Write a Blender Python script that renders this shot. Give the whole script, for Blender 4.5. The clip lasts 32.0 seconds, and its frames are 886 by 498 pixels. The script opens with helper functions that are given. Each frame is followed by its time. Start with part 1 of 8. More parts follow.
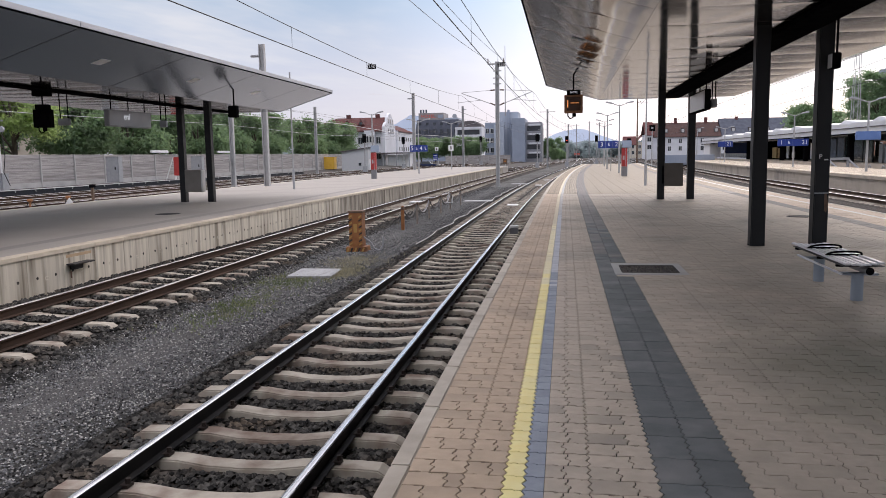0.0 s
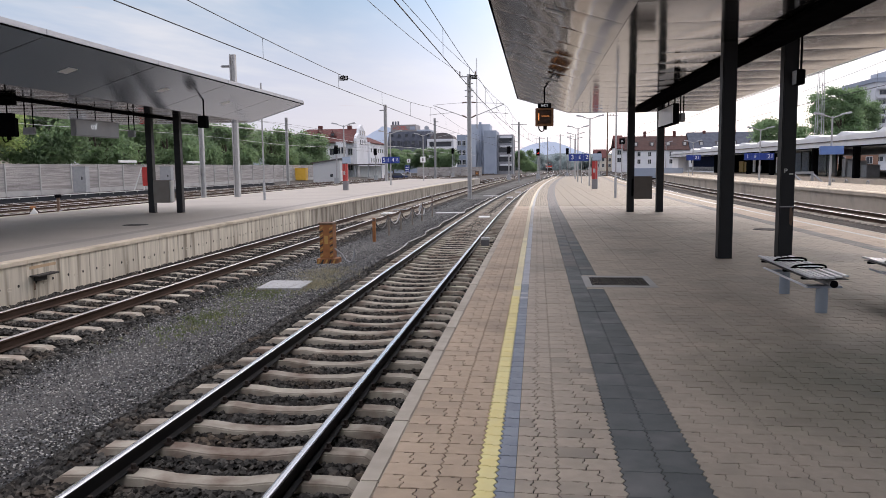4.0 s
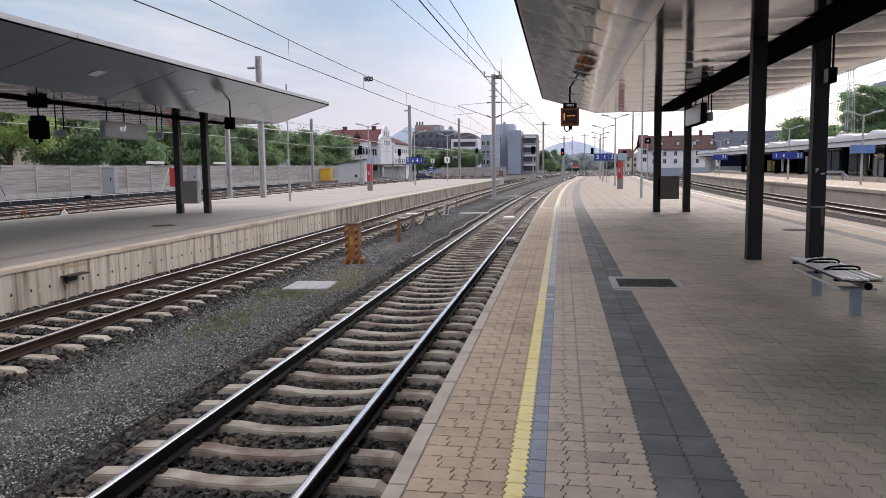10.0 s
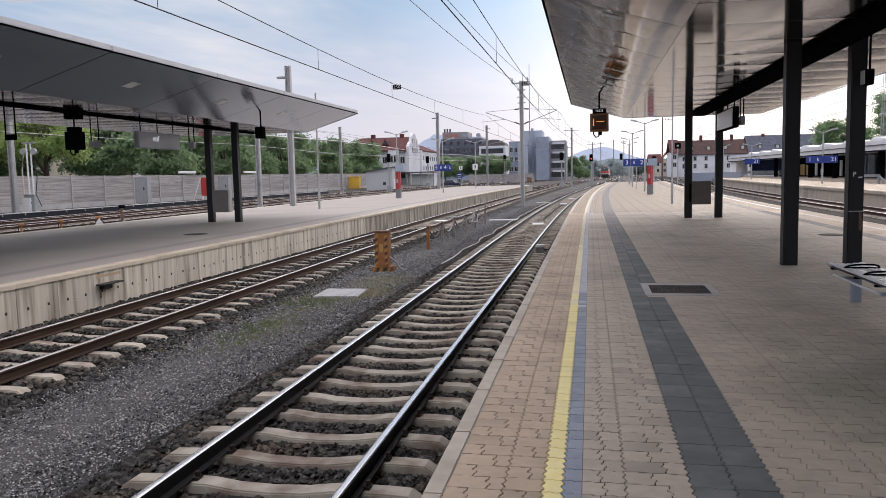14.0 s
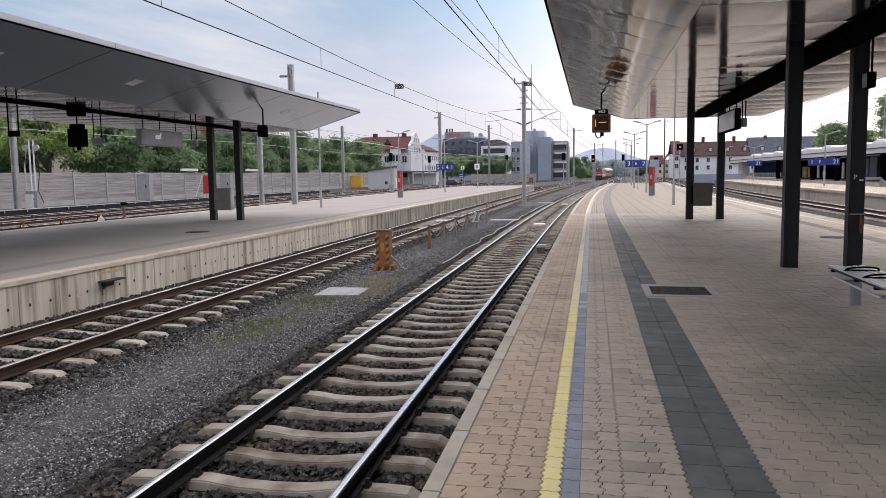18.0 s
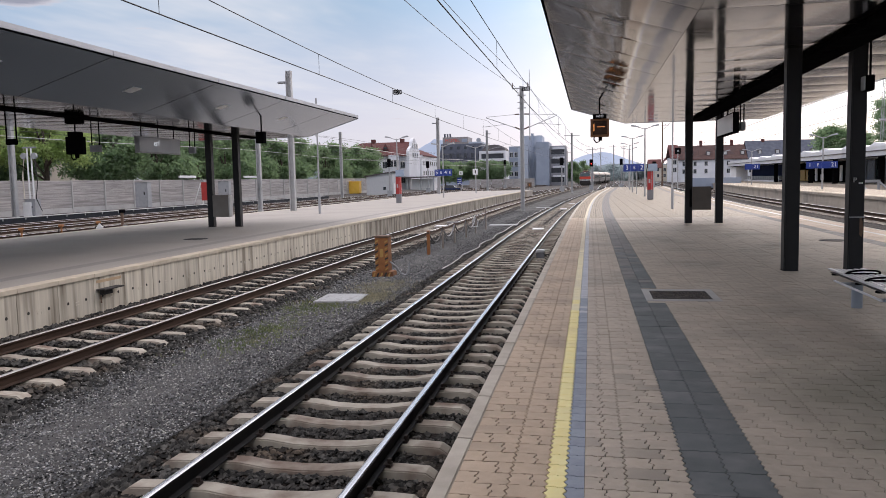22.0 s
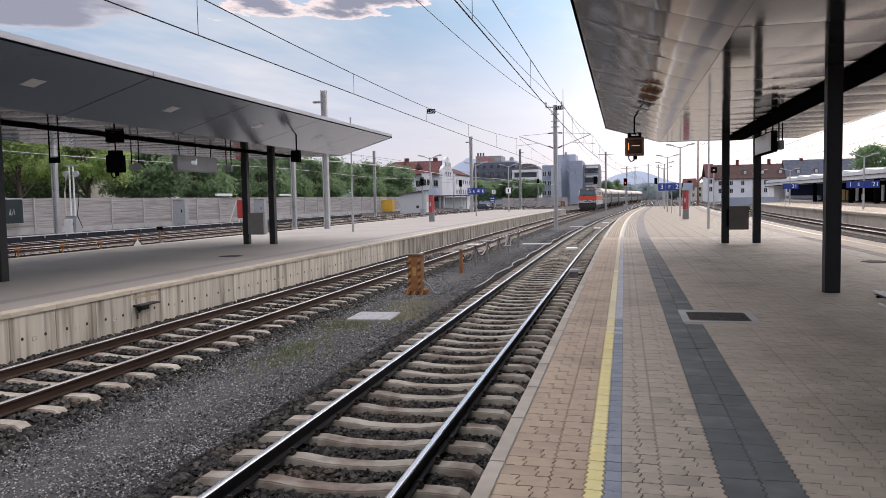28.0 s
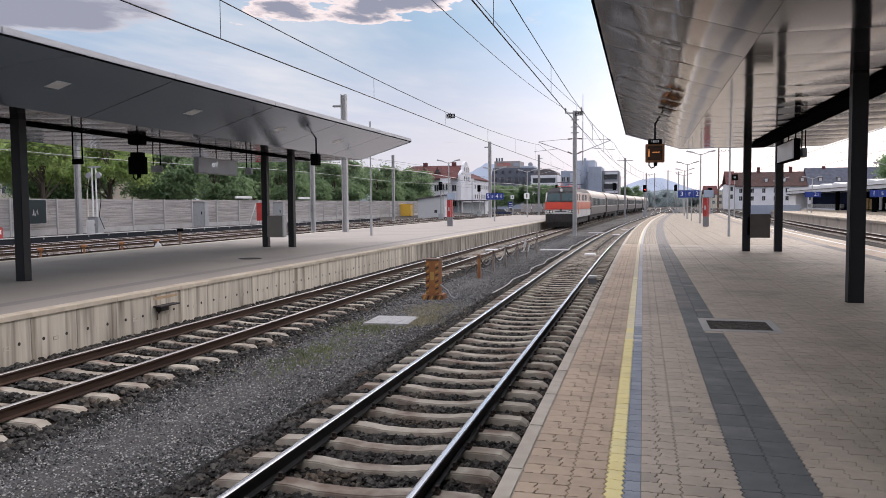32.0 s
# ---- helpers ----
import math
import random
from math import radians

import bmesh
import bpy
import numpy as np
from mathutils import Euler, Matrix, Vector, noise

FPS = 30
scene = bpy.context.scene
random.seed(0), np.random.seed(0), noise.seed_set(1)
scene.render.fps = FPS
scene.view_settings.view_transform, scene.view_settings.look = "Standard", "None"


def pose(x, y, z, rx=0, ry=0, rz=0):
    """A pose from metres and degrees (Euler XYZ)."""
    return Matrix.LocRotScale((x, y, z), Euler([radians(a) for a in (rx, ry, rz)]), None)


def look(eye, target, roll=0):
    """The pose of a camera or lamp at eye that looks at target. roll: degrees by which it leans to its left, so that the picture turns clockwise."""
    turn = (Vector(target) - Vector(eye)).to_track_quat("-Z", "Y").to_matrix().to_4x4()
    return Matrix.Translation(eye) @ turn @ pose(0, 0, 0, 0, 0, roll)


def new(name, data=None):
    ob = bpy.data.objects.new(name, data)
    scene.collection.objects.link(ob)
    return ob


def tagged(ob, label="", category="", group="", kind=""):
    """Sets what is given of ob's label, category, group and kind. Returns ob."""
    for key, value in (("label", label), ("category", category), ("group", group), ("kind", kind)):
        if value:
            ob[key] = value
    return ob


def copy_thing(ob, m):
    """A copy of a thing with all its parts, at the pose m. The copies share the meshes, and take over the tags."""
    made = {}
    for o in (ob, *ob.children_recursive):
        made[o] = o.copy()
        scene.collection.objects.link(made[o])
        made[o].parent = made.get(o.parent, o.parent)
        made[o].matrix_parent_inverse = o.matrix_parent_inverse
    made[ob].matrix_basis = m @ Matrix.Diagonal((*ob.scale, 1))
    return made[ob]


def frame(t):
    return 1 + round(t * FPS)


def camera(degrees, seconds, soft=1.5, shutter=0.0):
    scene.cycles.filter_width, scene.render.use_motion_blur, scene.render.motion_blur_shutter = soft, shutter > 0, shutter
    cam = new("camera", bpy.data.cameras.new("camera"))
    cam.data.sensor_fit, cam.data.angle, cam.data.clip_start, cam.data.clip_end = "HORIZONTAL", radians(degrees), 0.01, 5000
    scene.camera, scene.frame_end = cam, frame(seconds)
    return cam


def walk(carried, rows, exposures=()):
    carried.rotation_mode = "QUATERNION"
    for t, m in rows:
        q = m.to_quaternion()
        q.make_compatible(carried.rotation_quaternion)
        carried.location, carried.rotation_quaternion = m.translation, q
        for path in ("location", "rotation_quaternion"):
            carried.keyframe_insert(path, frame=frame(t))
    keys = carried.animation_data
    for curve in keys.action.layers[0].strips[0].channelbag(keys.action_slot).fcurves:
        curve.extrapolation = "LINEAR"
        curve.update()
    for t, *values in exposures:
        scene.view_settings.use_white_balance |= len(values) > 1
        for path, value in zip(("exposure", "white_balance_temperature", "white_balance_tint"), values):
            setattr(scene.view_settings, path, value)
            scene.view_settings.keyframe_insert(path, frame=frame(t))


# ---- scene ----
cam = camera(59.56, 32.0, soft=0.5)
PATH = [
    (0, pose(0.029, -0.041, 1.771, 83.131, 0.932, 8.946)),
    (0.5, pose(0.025, -0.029, 1.775, 83.168, 0.968, 8.799)),
    (1, pose(0.029, -0.016, 1.780, 83.260, 0.908, 8.263)),
    (1.5, pose(0.042, -0.021, 1.780, 83.488, 0.907, 7.785)),
    (2, pose(0.034, -0.014, 1.781, 83.579, 0.854, 7.618)),
    (2.5, pose(0.036, -0.022, 1.781, 83.707, 0.817, 7.307)),
    (3, pose(0.036, -0.022, 1.783, 83.858, 0.727, 7.028)),
    (3.5, pose(0.037, -0.017, 1.782, 83.985, 0.600, 6.858)),
    (5.5, pose(0.037, -0.039, 1.770, 83.776, 0.532, 7.171)),
    (6, pose(0.035, -0.030, 1.774, 83.750, 0.526, 7.292)),
    (6.5, pose(0.030, -0.025, 1.772, 83.745, 0.502, 7.473)),
    (7, pose(0.016, -0.036, 1.779, 83.708, 0.523, 7.683)),
    (7.5, pose(0.005, -0.030, 1.774, 83.734, 0.526, 7.859)),
    (8, pose(0.008, -0.005, 1.769, 83.755, 0.561, 8.011)),
    (8.5, pose(0.008, -0.000, 1.779, 83.757, 0.583, 8.172)),
    (9, pose(0.001, 0.001, 1.780, 83.818, 0.597, 8.299)),
    (9.5, pose(0.004, 0.008, 1.786, 83.884, 0.700, 8.493)),
    (10, pose(0.006, 0.007, 1.789, 83.991, 0.753, 8.649)),
    (10.5, pose(0.009, -0.002, 1.786, 84.003, 0.795, 8.979)),
    (11, pose(0.014, -0.001, 1.784, 83.897, 0.891, 9.358)),
    (11.5, pose(0.005, 0.010, 1.786, 84.050, 1.003, 9.511)),
    (12, pose(0.007, 0.015, 1.787, 84.217, 1.301, 9.784)),
    (12.5, pose(-0.010, 0.020, 1.787, 84.325, 1.262, 9.949)),
    (13, pose(-0.020, 0.025, 1.790, 84.392, 1.212, 10.222)),
    (13.5, pose(-0.026, 0.018, 1.783, 84.452, 1.254, 10.502)),
    (14, pose(-0.031, 0.023, 1.789, 84.549, 1.251, 10.699)),
    (14.5, pose(-0.034, 0.026, 1.790, 84.615, 1.164, 10.808)),
    (16.5, pose(-0.021, 0.012, 1.785, 84.628, 0.910, 11.088)),
    (17, pose(-0.019, 0.008, 1.786, 84.578, 0.808, 11.006)),
    (17.5, pose(-0.015, -0.003, 1.784, 84.564, 0.812, 10.920)),
    (18, pose(-0.021, -0.004, 1.792, 84.519, 0.826, 10.836)),
    (18.5, pose(-0.037, 0.008, 1.788, 84.526, 0.784, 10.734)),
    (19, pose(-0.042, 0.011, 1.789, 84.506, 0.799, 10.720)),
    (19.5, pose(-0.049, 0.023, 1.789, 84.549, 0.744, 10.678)),
    (20, pose(-0.043, 0.018, 1.791, 84.589, 0.759, 10.716)),
    (20.5, pose(-0.031, 0.014, 1.789, 84.633, 0.801, 10.815)),
    (21, pose(-0.025, 0.015, 1.790, 84.740, 0.927, 10.857)),
    (21.5, pose(-0.031, 0.006, 1.799, 84.812, 1.030, 10.754)),
    (22, pose(-0.043, 0.026, 1.797, 84.906, 1.182, 10.707)),
    (22.5, pose(-0.046, 0.035, 1.795, 85.029, 1.353, 10.804)),
    (23, pose(-0.041, 0.037, 1.798, 85.124, 1.536, 10.801)),
    (23.5, pose(-0.038, 0.037, 1.797, 85.218, 1.739, 10.771)),
    (24, pose(-0.047, 0.037, 1.796, 85.348, 1.775, 10.741)),
    (24.5, pose(-0.048, 0.051, 1.790, 85.423, 1.683, 10.837)),
    (25, pose(-0.049, 0.058, 1.793, 85.528, 1.556, 11.053)),
    (25.5, pose(-0.058, 0.073, 1.793, 85.615, 1.505, 11.422)),
    (27.5, pose(-0.063, 0.083, 1.796, 86.183, 1.139, 12.844)),
    (28, pose(-0.061, 0.073, 1.797, 86.322, 1.007, 13.129)),
    (28.5, pose(-0.068, 0.072, 1.802, 86.441, 0.952, 13.290)),
    (29, pose(-0.067, 0.077, 1.803, 86.506, 0.910, 13.520)),
    (29.5, pose(-0.071, 0.086, 1.802, 86.561, 0.802, 13.651)),
    (30, pose(-0.079, 0.074, 1.795, 86.528, 0.623, 13.813)),
    (30.5, pose(-0.086, 0.085, 1.804, 86.598, 0.545, 13.986)),
    (31, pose(-0.084, 0.085, 1.800, 86.623, 0.555, 14.100)),
    (31.5, pose(-0.086, 0.084, 1.805, 86.686, 0.530, 14.252)),
    (32, pose(-0.081, 0.090, 1.799, 86.683, 0.421, 14.471)),
]
walk(cam, PATH)

# ---- world, sun, exposure ----
scene.view_settings.exposure = 0.23
scene.view_settings.use_white_balance = True
scene.view_settings.white_balance_tint = 17.0
SUN_AZ, SUN_EL = radians(19), radians(23)      # azimuth from +y towards +x

world = bpy.data.worlds.new("sky")
scene.world = world
world.use_nodes = True
wn, wl = world.node_tree.nodes, world.node_tree.links
wn.clear()
w_out = wn.new("ShaderNodeOutputWorld")
w_bg = wn.new("ShaderNodeBackground")
w_sky = wn.new("ShaderNodeTexSky")
w_sky.sky_type, w_sky.sun_disc = "NISHITA", False
w_sky.sun_elevation, w_sky.sun_rotation = SUN_EL, SUN_AZ
w_sky.air_density, w_sky.dust_density, w_sky.ozone_density = 1.0, 2.0, 2.0
w_tc = wn.new("ShaderNodeTexCoord")
w_sep = wn.new("ShaderNodeSeparateXYZ")
wl.new(w_tc.outputs["Generated"], w_sep.inputs[0])
w_zmax = wn.new("ShaderNodeMath"); w_zmax.operation = "MAXIMUM"; w_zmax.inputs[1].default_value = 0.06
wl.new(w_sep.outputs["Z"], w_zmax.inputs[0])
w_dx = wn.new("ShaderNodeMath"); w_dx.operation = "DIVIDE"
w_dy = wn.new("ShaderNodeMath"); w_dy.operation = "DIVIDE"
wl.new(w_sep.outputs["X"], w_dx.inputs[0]); wl.new(w_zmax.outputs[0], w_dx.inputs[1])
wl.new(w_sep.outputs["Y"], w_dy.inputs[0]); wl.new(w_zmax.outputs[0], w_dy.inputs[1])
w_cmb = wn.new("ShaderNodeCombineXYZ")
wl.new(w_dx.outputs[0], w_cmb.inputs[0]); wl.new(w_dy.outputs[0], w_cmb.inputs[1])


def sky_noise(scale, detail, lo, hi, offset, stretch=(1, 1, 1)):
    mp = wn.new("ShaderNodeMapping")
    mp.inputs["Location"].default_value = offset
    mp.inputs["Scale"].default_value = stretch
    wl.new(w_cmb.outputs[0], mp.inputs[0])
    nz = wn.new("ShaderNodeTexNoise")
    nz.inputs["Scale"].default_value, nz.inputs["Detail"].default_value = scale, detail
    nz.inputs["Roughness"].default_value = 0.58
    wl.new(mp.outputs[0], nz.inputs["Vector"])
    rp = wn.new("ShaderNodeMapRange")
    rp.interpolation_type = "SMOOTHSTEP"
    rp.inputs["From Min"].default_value, rp.inputs["From Max"].default_value = lo, hi
    wl.new(nz.outputs["Fac"], rp.inputs["Value"])
    return rp.outputs[0]


def sky_mix(a, b, fac):
    mx = wn.new("ShaderNodeMix"); mx.data_type = "RGBA"
    for sock, v in ((mx.inputs[6], a), (mx.inputs[7], b), (mx.inputs[0], fac)):
        if hasattr(v, "is_output"):
            wl.new(v, sock)
        elif isinstance(v, float):
            sock.default_value = v
        else:
            sock.default_value = (*v, 1)
    return mx.outputs[2]


# a milky haze low over the land, thin cloud sheets, grey cumulus with lit rims high up
w_haze = wn.new("ShaderNodeMapRange"); w_haze.interpolation_type = "SMOOTHSTEP"
w_haze.inputs["From Min"].default_value, w_haze.inputs["From Max"].default_value = 0.04, 0.30
wl.new(w_sep.outputs["Z"], w_haze.inputs["Value"])
w_high = wn.new("ShaderNodeMapRange"); w_high.interpolation_type = "SMOOTHSTEP"
w_high.inputs["From Min"].default_value, w_high.inputs["From Max"].default_value = 0.03, 0.10
wl.new(w_sep.outputs["Z"], w_high.inputs["Value"])


def sky_mul(a, b):
    m = wn.new("ShaderNodeMath"); m.operation = "MULTIPLY"
    wl.new(a, m.inputs[0])
    if isinstance(b, float):
        m.inputs[1].default_value = b
    else:
        wl.new(b, m.inputs[1])
    return m.outputs[0]


def sky_bump(cx, cy, rx, ry):
    """A soft round region of the cloud layer, by its place overhead."""
    sub = wn.new("ShaderNodeVectorMath"); sub.operation = "SUBTRACT"; sub.inputs[1].default_value = (cx, cy, 0)
    wl.new(w_cmb.outputs[0], sub.inputs[0])
    mul = wn.new("ShaderNodeVectorMath"); mul.operation = "MULTIPLY"; mul.inputs[1].default_value = (1 / rx, 1 / ry, 0)
    wl.new(sub.outputs[0], mul.inputs[0])
    ln = wn.new("ShaderNodeVectorMath"); ln.operation = "LENGTH"
    wl.new(mul.outputs[0], ln.inputs[0])
    mr = wn.new("ShaderNodeMapRange"); mr.interpolation_type = "SMOOTHSTEP"
    mr.inputs["From Min"].default_value, mr.inputs["From Max"].default_value = 1.0, 0.25
    wl.new(ln.outputs["Value"], mr.inputs["Value"])
    return mr.outputs[0]


SKY_LOW, SKY_BLUE, SKY_THIN, SKY_LIT, SKY_DARK = (8.3, 8.6, 9.9), (2.6, 5.35, 7.7), (8.9, 9.3, 9.6), (11.0, 9.9, 9.6), (3.6, 3.9, 4.8)
SKY_OVER = (7.8, 7.8, 8.2)
sky_c = sky_mix(sky_mix(SKY_LOW, SKY_BLUE, w_haze.outputs[0]), w_sky.outputs[0], 0.18)
sky_c = sky_mix(sky_c, SKY_THIN, sky_mul(sky_noise(0.50, 5, 0.38, 0.72, (3.1, 0.4, 0), (1, 0.45, 1)), w_high.outputs[0]))


def sky_cloud(bump, noise, lo, hi):
    """Where a soft region and a billowing noise together pass a threshold."""
    ad = wn.new("ShaderNodeMath"); ad.operation = "MULTIPLY_ADD"; ad.inputs[1].default_value = 0.5
    wl.new(bump, ad.inputs[0]); wl.new(noise, ad.inputs[2])
    mr = wn.new("ShaderNodeMapRange"); mr.interpolation_type = "SMOOTHSTEP"
    mr.inputs["From Min"].default_value, mr.inputs["From Max"].default_value = lo, hi
    wl.new(ad.outputs[0], mr.inputs["Value"])
    return mr.outputs[0]


puffs, grey = sky_bump(-1.50, 3.78, 1.0, 0.50), sky_bump(-3.1, 3.25, 1.15, 0.95)
billow, broad = sky_noise(3.2, 9, 0.0, 1.0, (0.9, 7.3, 0), (1, 0.7, 1)), sky_noise(1.3, 7, 0.0, 1.0, (4.9, 2.3, 0), (1, 0.7, 1))
sky_c = sky_mix(sky_c, SKY_LIT, sky_cloud(puffs, billow, 0.79, 0.85))
sky_c = sky_mix(sky_c, SKY_DARK, sky_cloud(puffs, billow, 0.86, 1.06))
sky_c = sky_mix(sky_c, SKY_LIT, sky_mul(sky_cloud(grey, broad, 0.70, 0.85), 0.5))
sky_c = sky_mix(sky_c, SKY_DARK, sky_mul(sky_cloud(grey, broad, 0.70, 0.98), 0.95))
# a veil of bright cloud overhead
w_veil = wn.new("ShaderNodeMapRange"); w_veil.interpolation_type = "SMOOTHSTEP"
w_veil.inputs["From Min"].default_value, w_veil.inputs["From Max"].default_value = 0.30, 0.50
wl.new(w_sep.outputs["Z"], w_veil.inputs["Value"])
sky_c = sky_mix(sky_c, SKY_OVER, w_veil.outputs[0])
# the haze glows round the veiled sun
w_dot = wn.new("ShaderNodeVectorMath"); w_dot.operation = "DOT_PRODUCT"
w_dot.inputs[1].default_value = (math.sin(SUN_AZ) * math.cos(SUN_EL), math.cos(SUN_AZ) * math.cos(SUN_EL), math.sin(SUN_EL))
wl.new(w_tc.outputs["Generated"], w_dot.inputs[0])
w_glow = wn.new("ShaderNodeMapRange"); w_glow.interpolation_type = "SMOOTHSTEP"
w_glow.inputs["From Min"].default_value, w_glow.inputs["From Max"].default_value = 0.80, 1.0
w_glow.inputs["To Min"].default_value, w_glow.inputs["To Max"].default_value = 1.0, 1.65
wl.new(w_dot.outputs["Value"], w_glow.inputs["Value"])
# a hazy sky is brightest overhead
w_lum = wn.new("ShaderNodeMapRange"); w_lum.interpolation_type = "SMOOTHSTEP"
w_lum.inputs["From Min"].default_value, w_lum.inputs["From Max"].default_value = 0.30, 0.85
w_lum.inputs["To Min"].default_value, w_lum.inputs["To Max"].default_value = 0.0745, 0.186
wl.new(w_sep.outputs["Z"], w_lum.inputs["Value"])
wl.new(sky_c, w_bg.inputs["Color"])
wl.new(sky_mul(w_lum.outputs[0], w_glow.outputs[0]), w_bg.inputs["Strength"])
wl.new(w_bg.outputs[0], w_out.inputs["Surface"])

sun_data = bpy.data.lights.new("sun", "SUN")
sun_data.energy, sun_data.angle, sun_data.color = 0.78, radians(24), (1.0, 0.88, 0.75)
sun = new("sun", sun_data)
SUN_DIR = Vector((math.sin(SUN_AZ) * math.cos(SUN_EL), math.cos(SUN_AZ) * math.cos(SUN_EL), math.sin(SUN_EL)))
sun.matrix_world = look(SUN_DIR * 200, (0, 0, 0))


# ---- materials ----
def surf(name, c1, c2, scale=6.0, c3=None, scale3=0.7, lim3=(0.55, 0.75), rough=0.8, rough2=None, metal=0.0,
         bump=0.25, bscale=60.0, rand=0.0, island=0.0, stretch=(1, 1, 1), coat=0.0, depth=0.01, spec=0.5):
    """A surface with two scales of colour variation, fine relief and, where asked, piece by piece variation."""
    m = bpy.data.materials.new(name)
    m.use_nodes = True
    n, l = m.node_tree.nodes, m.node_tree.links
    b = n["Principled BSDF"]
    tc = n.new("ShaderNodeTexCoord")
    mp = n.new("ShaderNodeMapping")
    mp.inputs["Scale"].default_value = stretch
    l.new(tc.outputs["Object"], mp.inputs[0])
    if rand:
        oi = n.new("ShaderNodeObjectInfo")
        sc = n.new("ShaderNodeMath"); sc.operation = "MULTIPLY"; sc.inputs[1].default_value = 37.0
        l.new(oi.outputs["Random"], sc.inputs[0])
        l.new(sc.outputs[0], mp.inputs["Location"])
    nz = n.new("ShaderNodeTexNoise")
    nz.inputs["Scale"].default_value, nz.inputs["Detail"].default_value = scale, 6
    l.new(mp.outputs[0], nz.inputs["Vector"])
    rp = n.new("ShaderNodeMapRange"); rp.inputs["From Min"].default_value, rp.inputs["From Max"].default_value = 0.3, 0.7
    l.new(nz.outputs["Fac"], rp.inputs["Value"])
    mx = n.new("ShaderNodeMix"); mx.data_type = "RGBA"
    mx.inputs[6].default_value, mx.inputs[7].default_value = (*c1, 1), (*c2, 1)
    l.new(rp.outputs[0], mx.inputs[0])
    col = mx.outputs[2]
    if c3:
        n3 = n.new("ShaderNodeTexNoise")
        n3.inputs["Scale"].default_value, n3.inputs["Detail"].default_value = scale3, 5
        l.new(mp.outputs[0], n3.inputs["Vector"])
        r3 = n.new("ShaderNodeMapRange"); r3.inputs["From Min"].default_value, r3.inputs["From Max"].default_value = lim3
        l.new(n3.outputs["Fac"], r3.inputs["Value"])
        m3 = n.new("ShaderNodeMix"); m3.data_type = "RGBA"
        m3.inputs[7].default_value = (*c3, 1)
        l.new(col, m3.inputs[6]); l.new(r3.outputs[0], m3.inputs[0])
        col = m3.outputs[2]
    for amount, node, sock in ((rand, "ShaderNodeObjectInfo", "Random"), (island, "ShaderNodeNewGeometry", "Random Per Island")):
        if amount:
            o = n.new(node)
            r = n.new("ShaderNodeMapRange")
            r.inputs["To Min"].default_value, r.inputs["To Max"].default_value = 1 - amount, 1 + amount
            l.new(o.outputs[sock], r.inputs["Value"])
            h = n.new("ShaderNodeHueSaturation")
            l.new(col, h.inputs["Color"]); l.new(r.outputs[0], h.inputs["Value"])
            col = h.outputs[0]
    l.new(col, b.inputs["Base Color"])
    b.inputs["Roughness"].default_value, b.inputs["Metallic"].default_value = rough, metal
    b.inputs["Coat Weight"].default_value, b.inputs["Specular IOR Level"].default_value = coat, spec
    if rough2 is not None:
        rr = n.new("ShaderNodeMapRange"); rr.inputs["To Min"].default_value, rr.inputs["To Max"].default_value = rough, rough2
        l.new(rp.outputs[0], rr.inputs["Value"]); l.new(rr.outputs[0], b.inputs["Roughness"])
    if bump:
        nb = n.new("ShaderNodeTexNoise")
        nb.inputs["Scale"].default_value, nb.inputs["Detail"].default_value = bscale, 4
        l.new(mp.outputs[0], nb.inputs["Vector"])
        bp = n.new("ShaderNodeBump")
        bp.inputs["Strength"].default_value, bp.inputs["Distance"].default_value = bump, depth
        l.new(nb.outputs["Fac"], bp.inputs["Height"]); l.new(bp.outputs[0], b.inputs["Normal"])
    return m


def glow(name, c, strength):
    m = bpy.data.materials.new(name)
    m.use_nodes = True
    b = m.node_tree.nodes["Principled BSDF"]
    b.inputs["Base Color"].default_value = (*[v * 0.3 for v in c], 1)
    b.inputs["Emission Color"].default_value, b.inputs["Emission Strength"].default_value = (*c, 1), strength
    return m


def paved(name, c1, c2, mortar, w, h, rough=0.62):
    """Far paving in running bond, with darker joints."""
    m = surf(name, c1, c2, 3.0, rough=rough, bump=0.2, bscale=90, spec=0.25)
    n, l = m.node_tree.nodes, m.node_tree.links
    b = n["Principled BSDF"]
    old = b.inputs["Base Color"].links[0].from_socket
    tc = n.new("ShaderNodeTexCoord")
    br = n.new("ShaderNodeTexBrick")
    br.inputs["Scale"].default_value, br.inputs["Mortar Size"].default_value = 1.0, 0.015
    br.inputs["Brick Width"].default_value, br.inputs["Row Height"].default_value = w, h
    br.inputs["Color1"].default_value, br.inputs["Color2"].default_value = (1, 1, 1, 1), (0.86, 0.86, 0.88, 1)
    br.inputs["Mortar"].default_value = (*mortar, 1)
    l.new(tc.outputs["Object"], br.inputs["Vector"])
    mx = n.new("ShaderNodeMix"); mx.data_type = "RGBA"; mx.blend_type = "MULTIPLY"; mx.inputs[0].default_value = 1
    l.new(old, mx.inputs[6]); l.new(br.outputs["Color"], mx.inputs[7])
    l.new(mx.outputs[2], b.inputs["Base Color"])
    return m


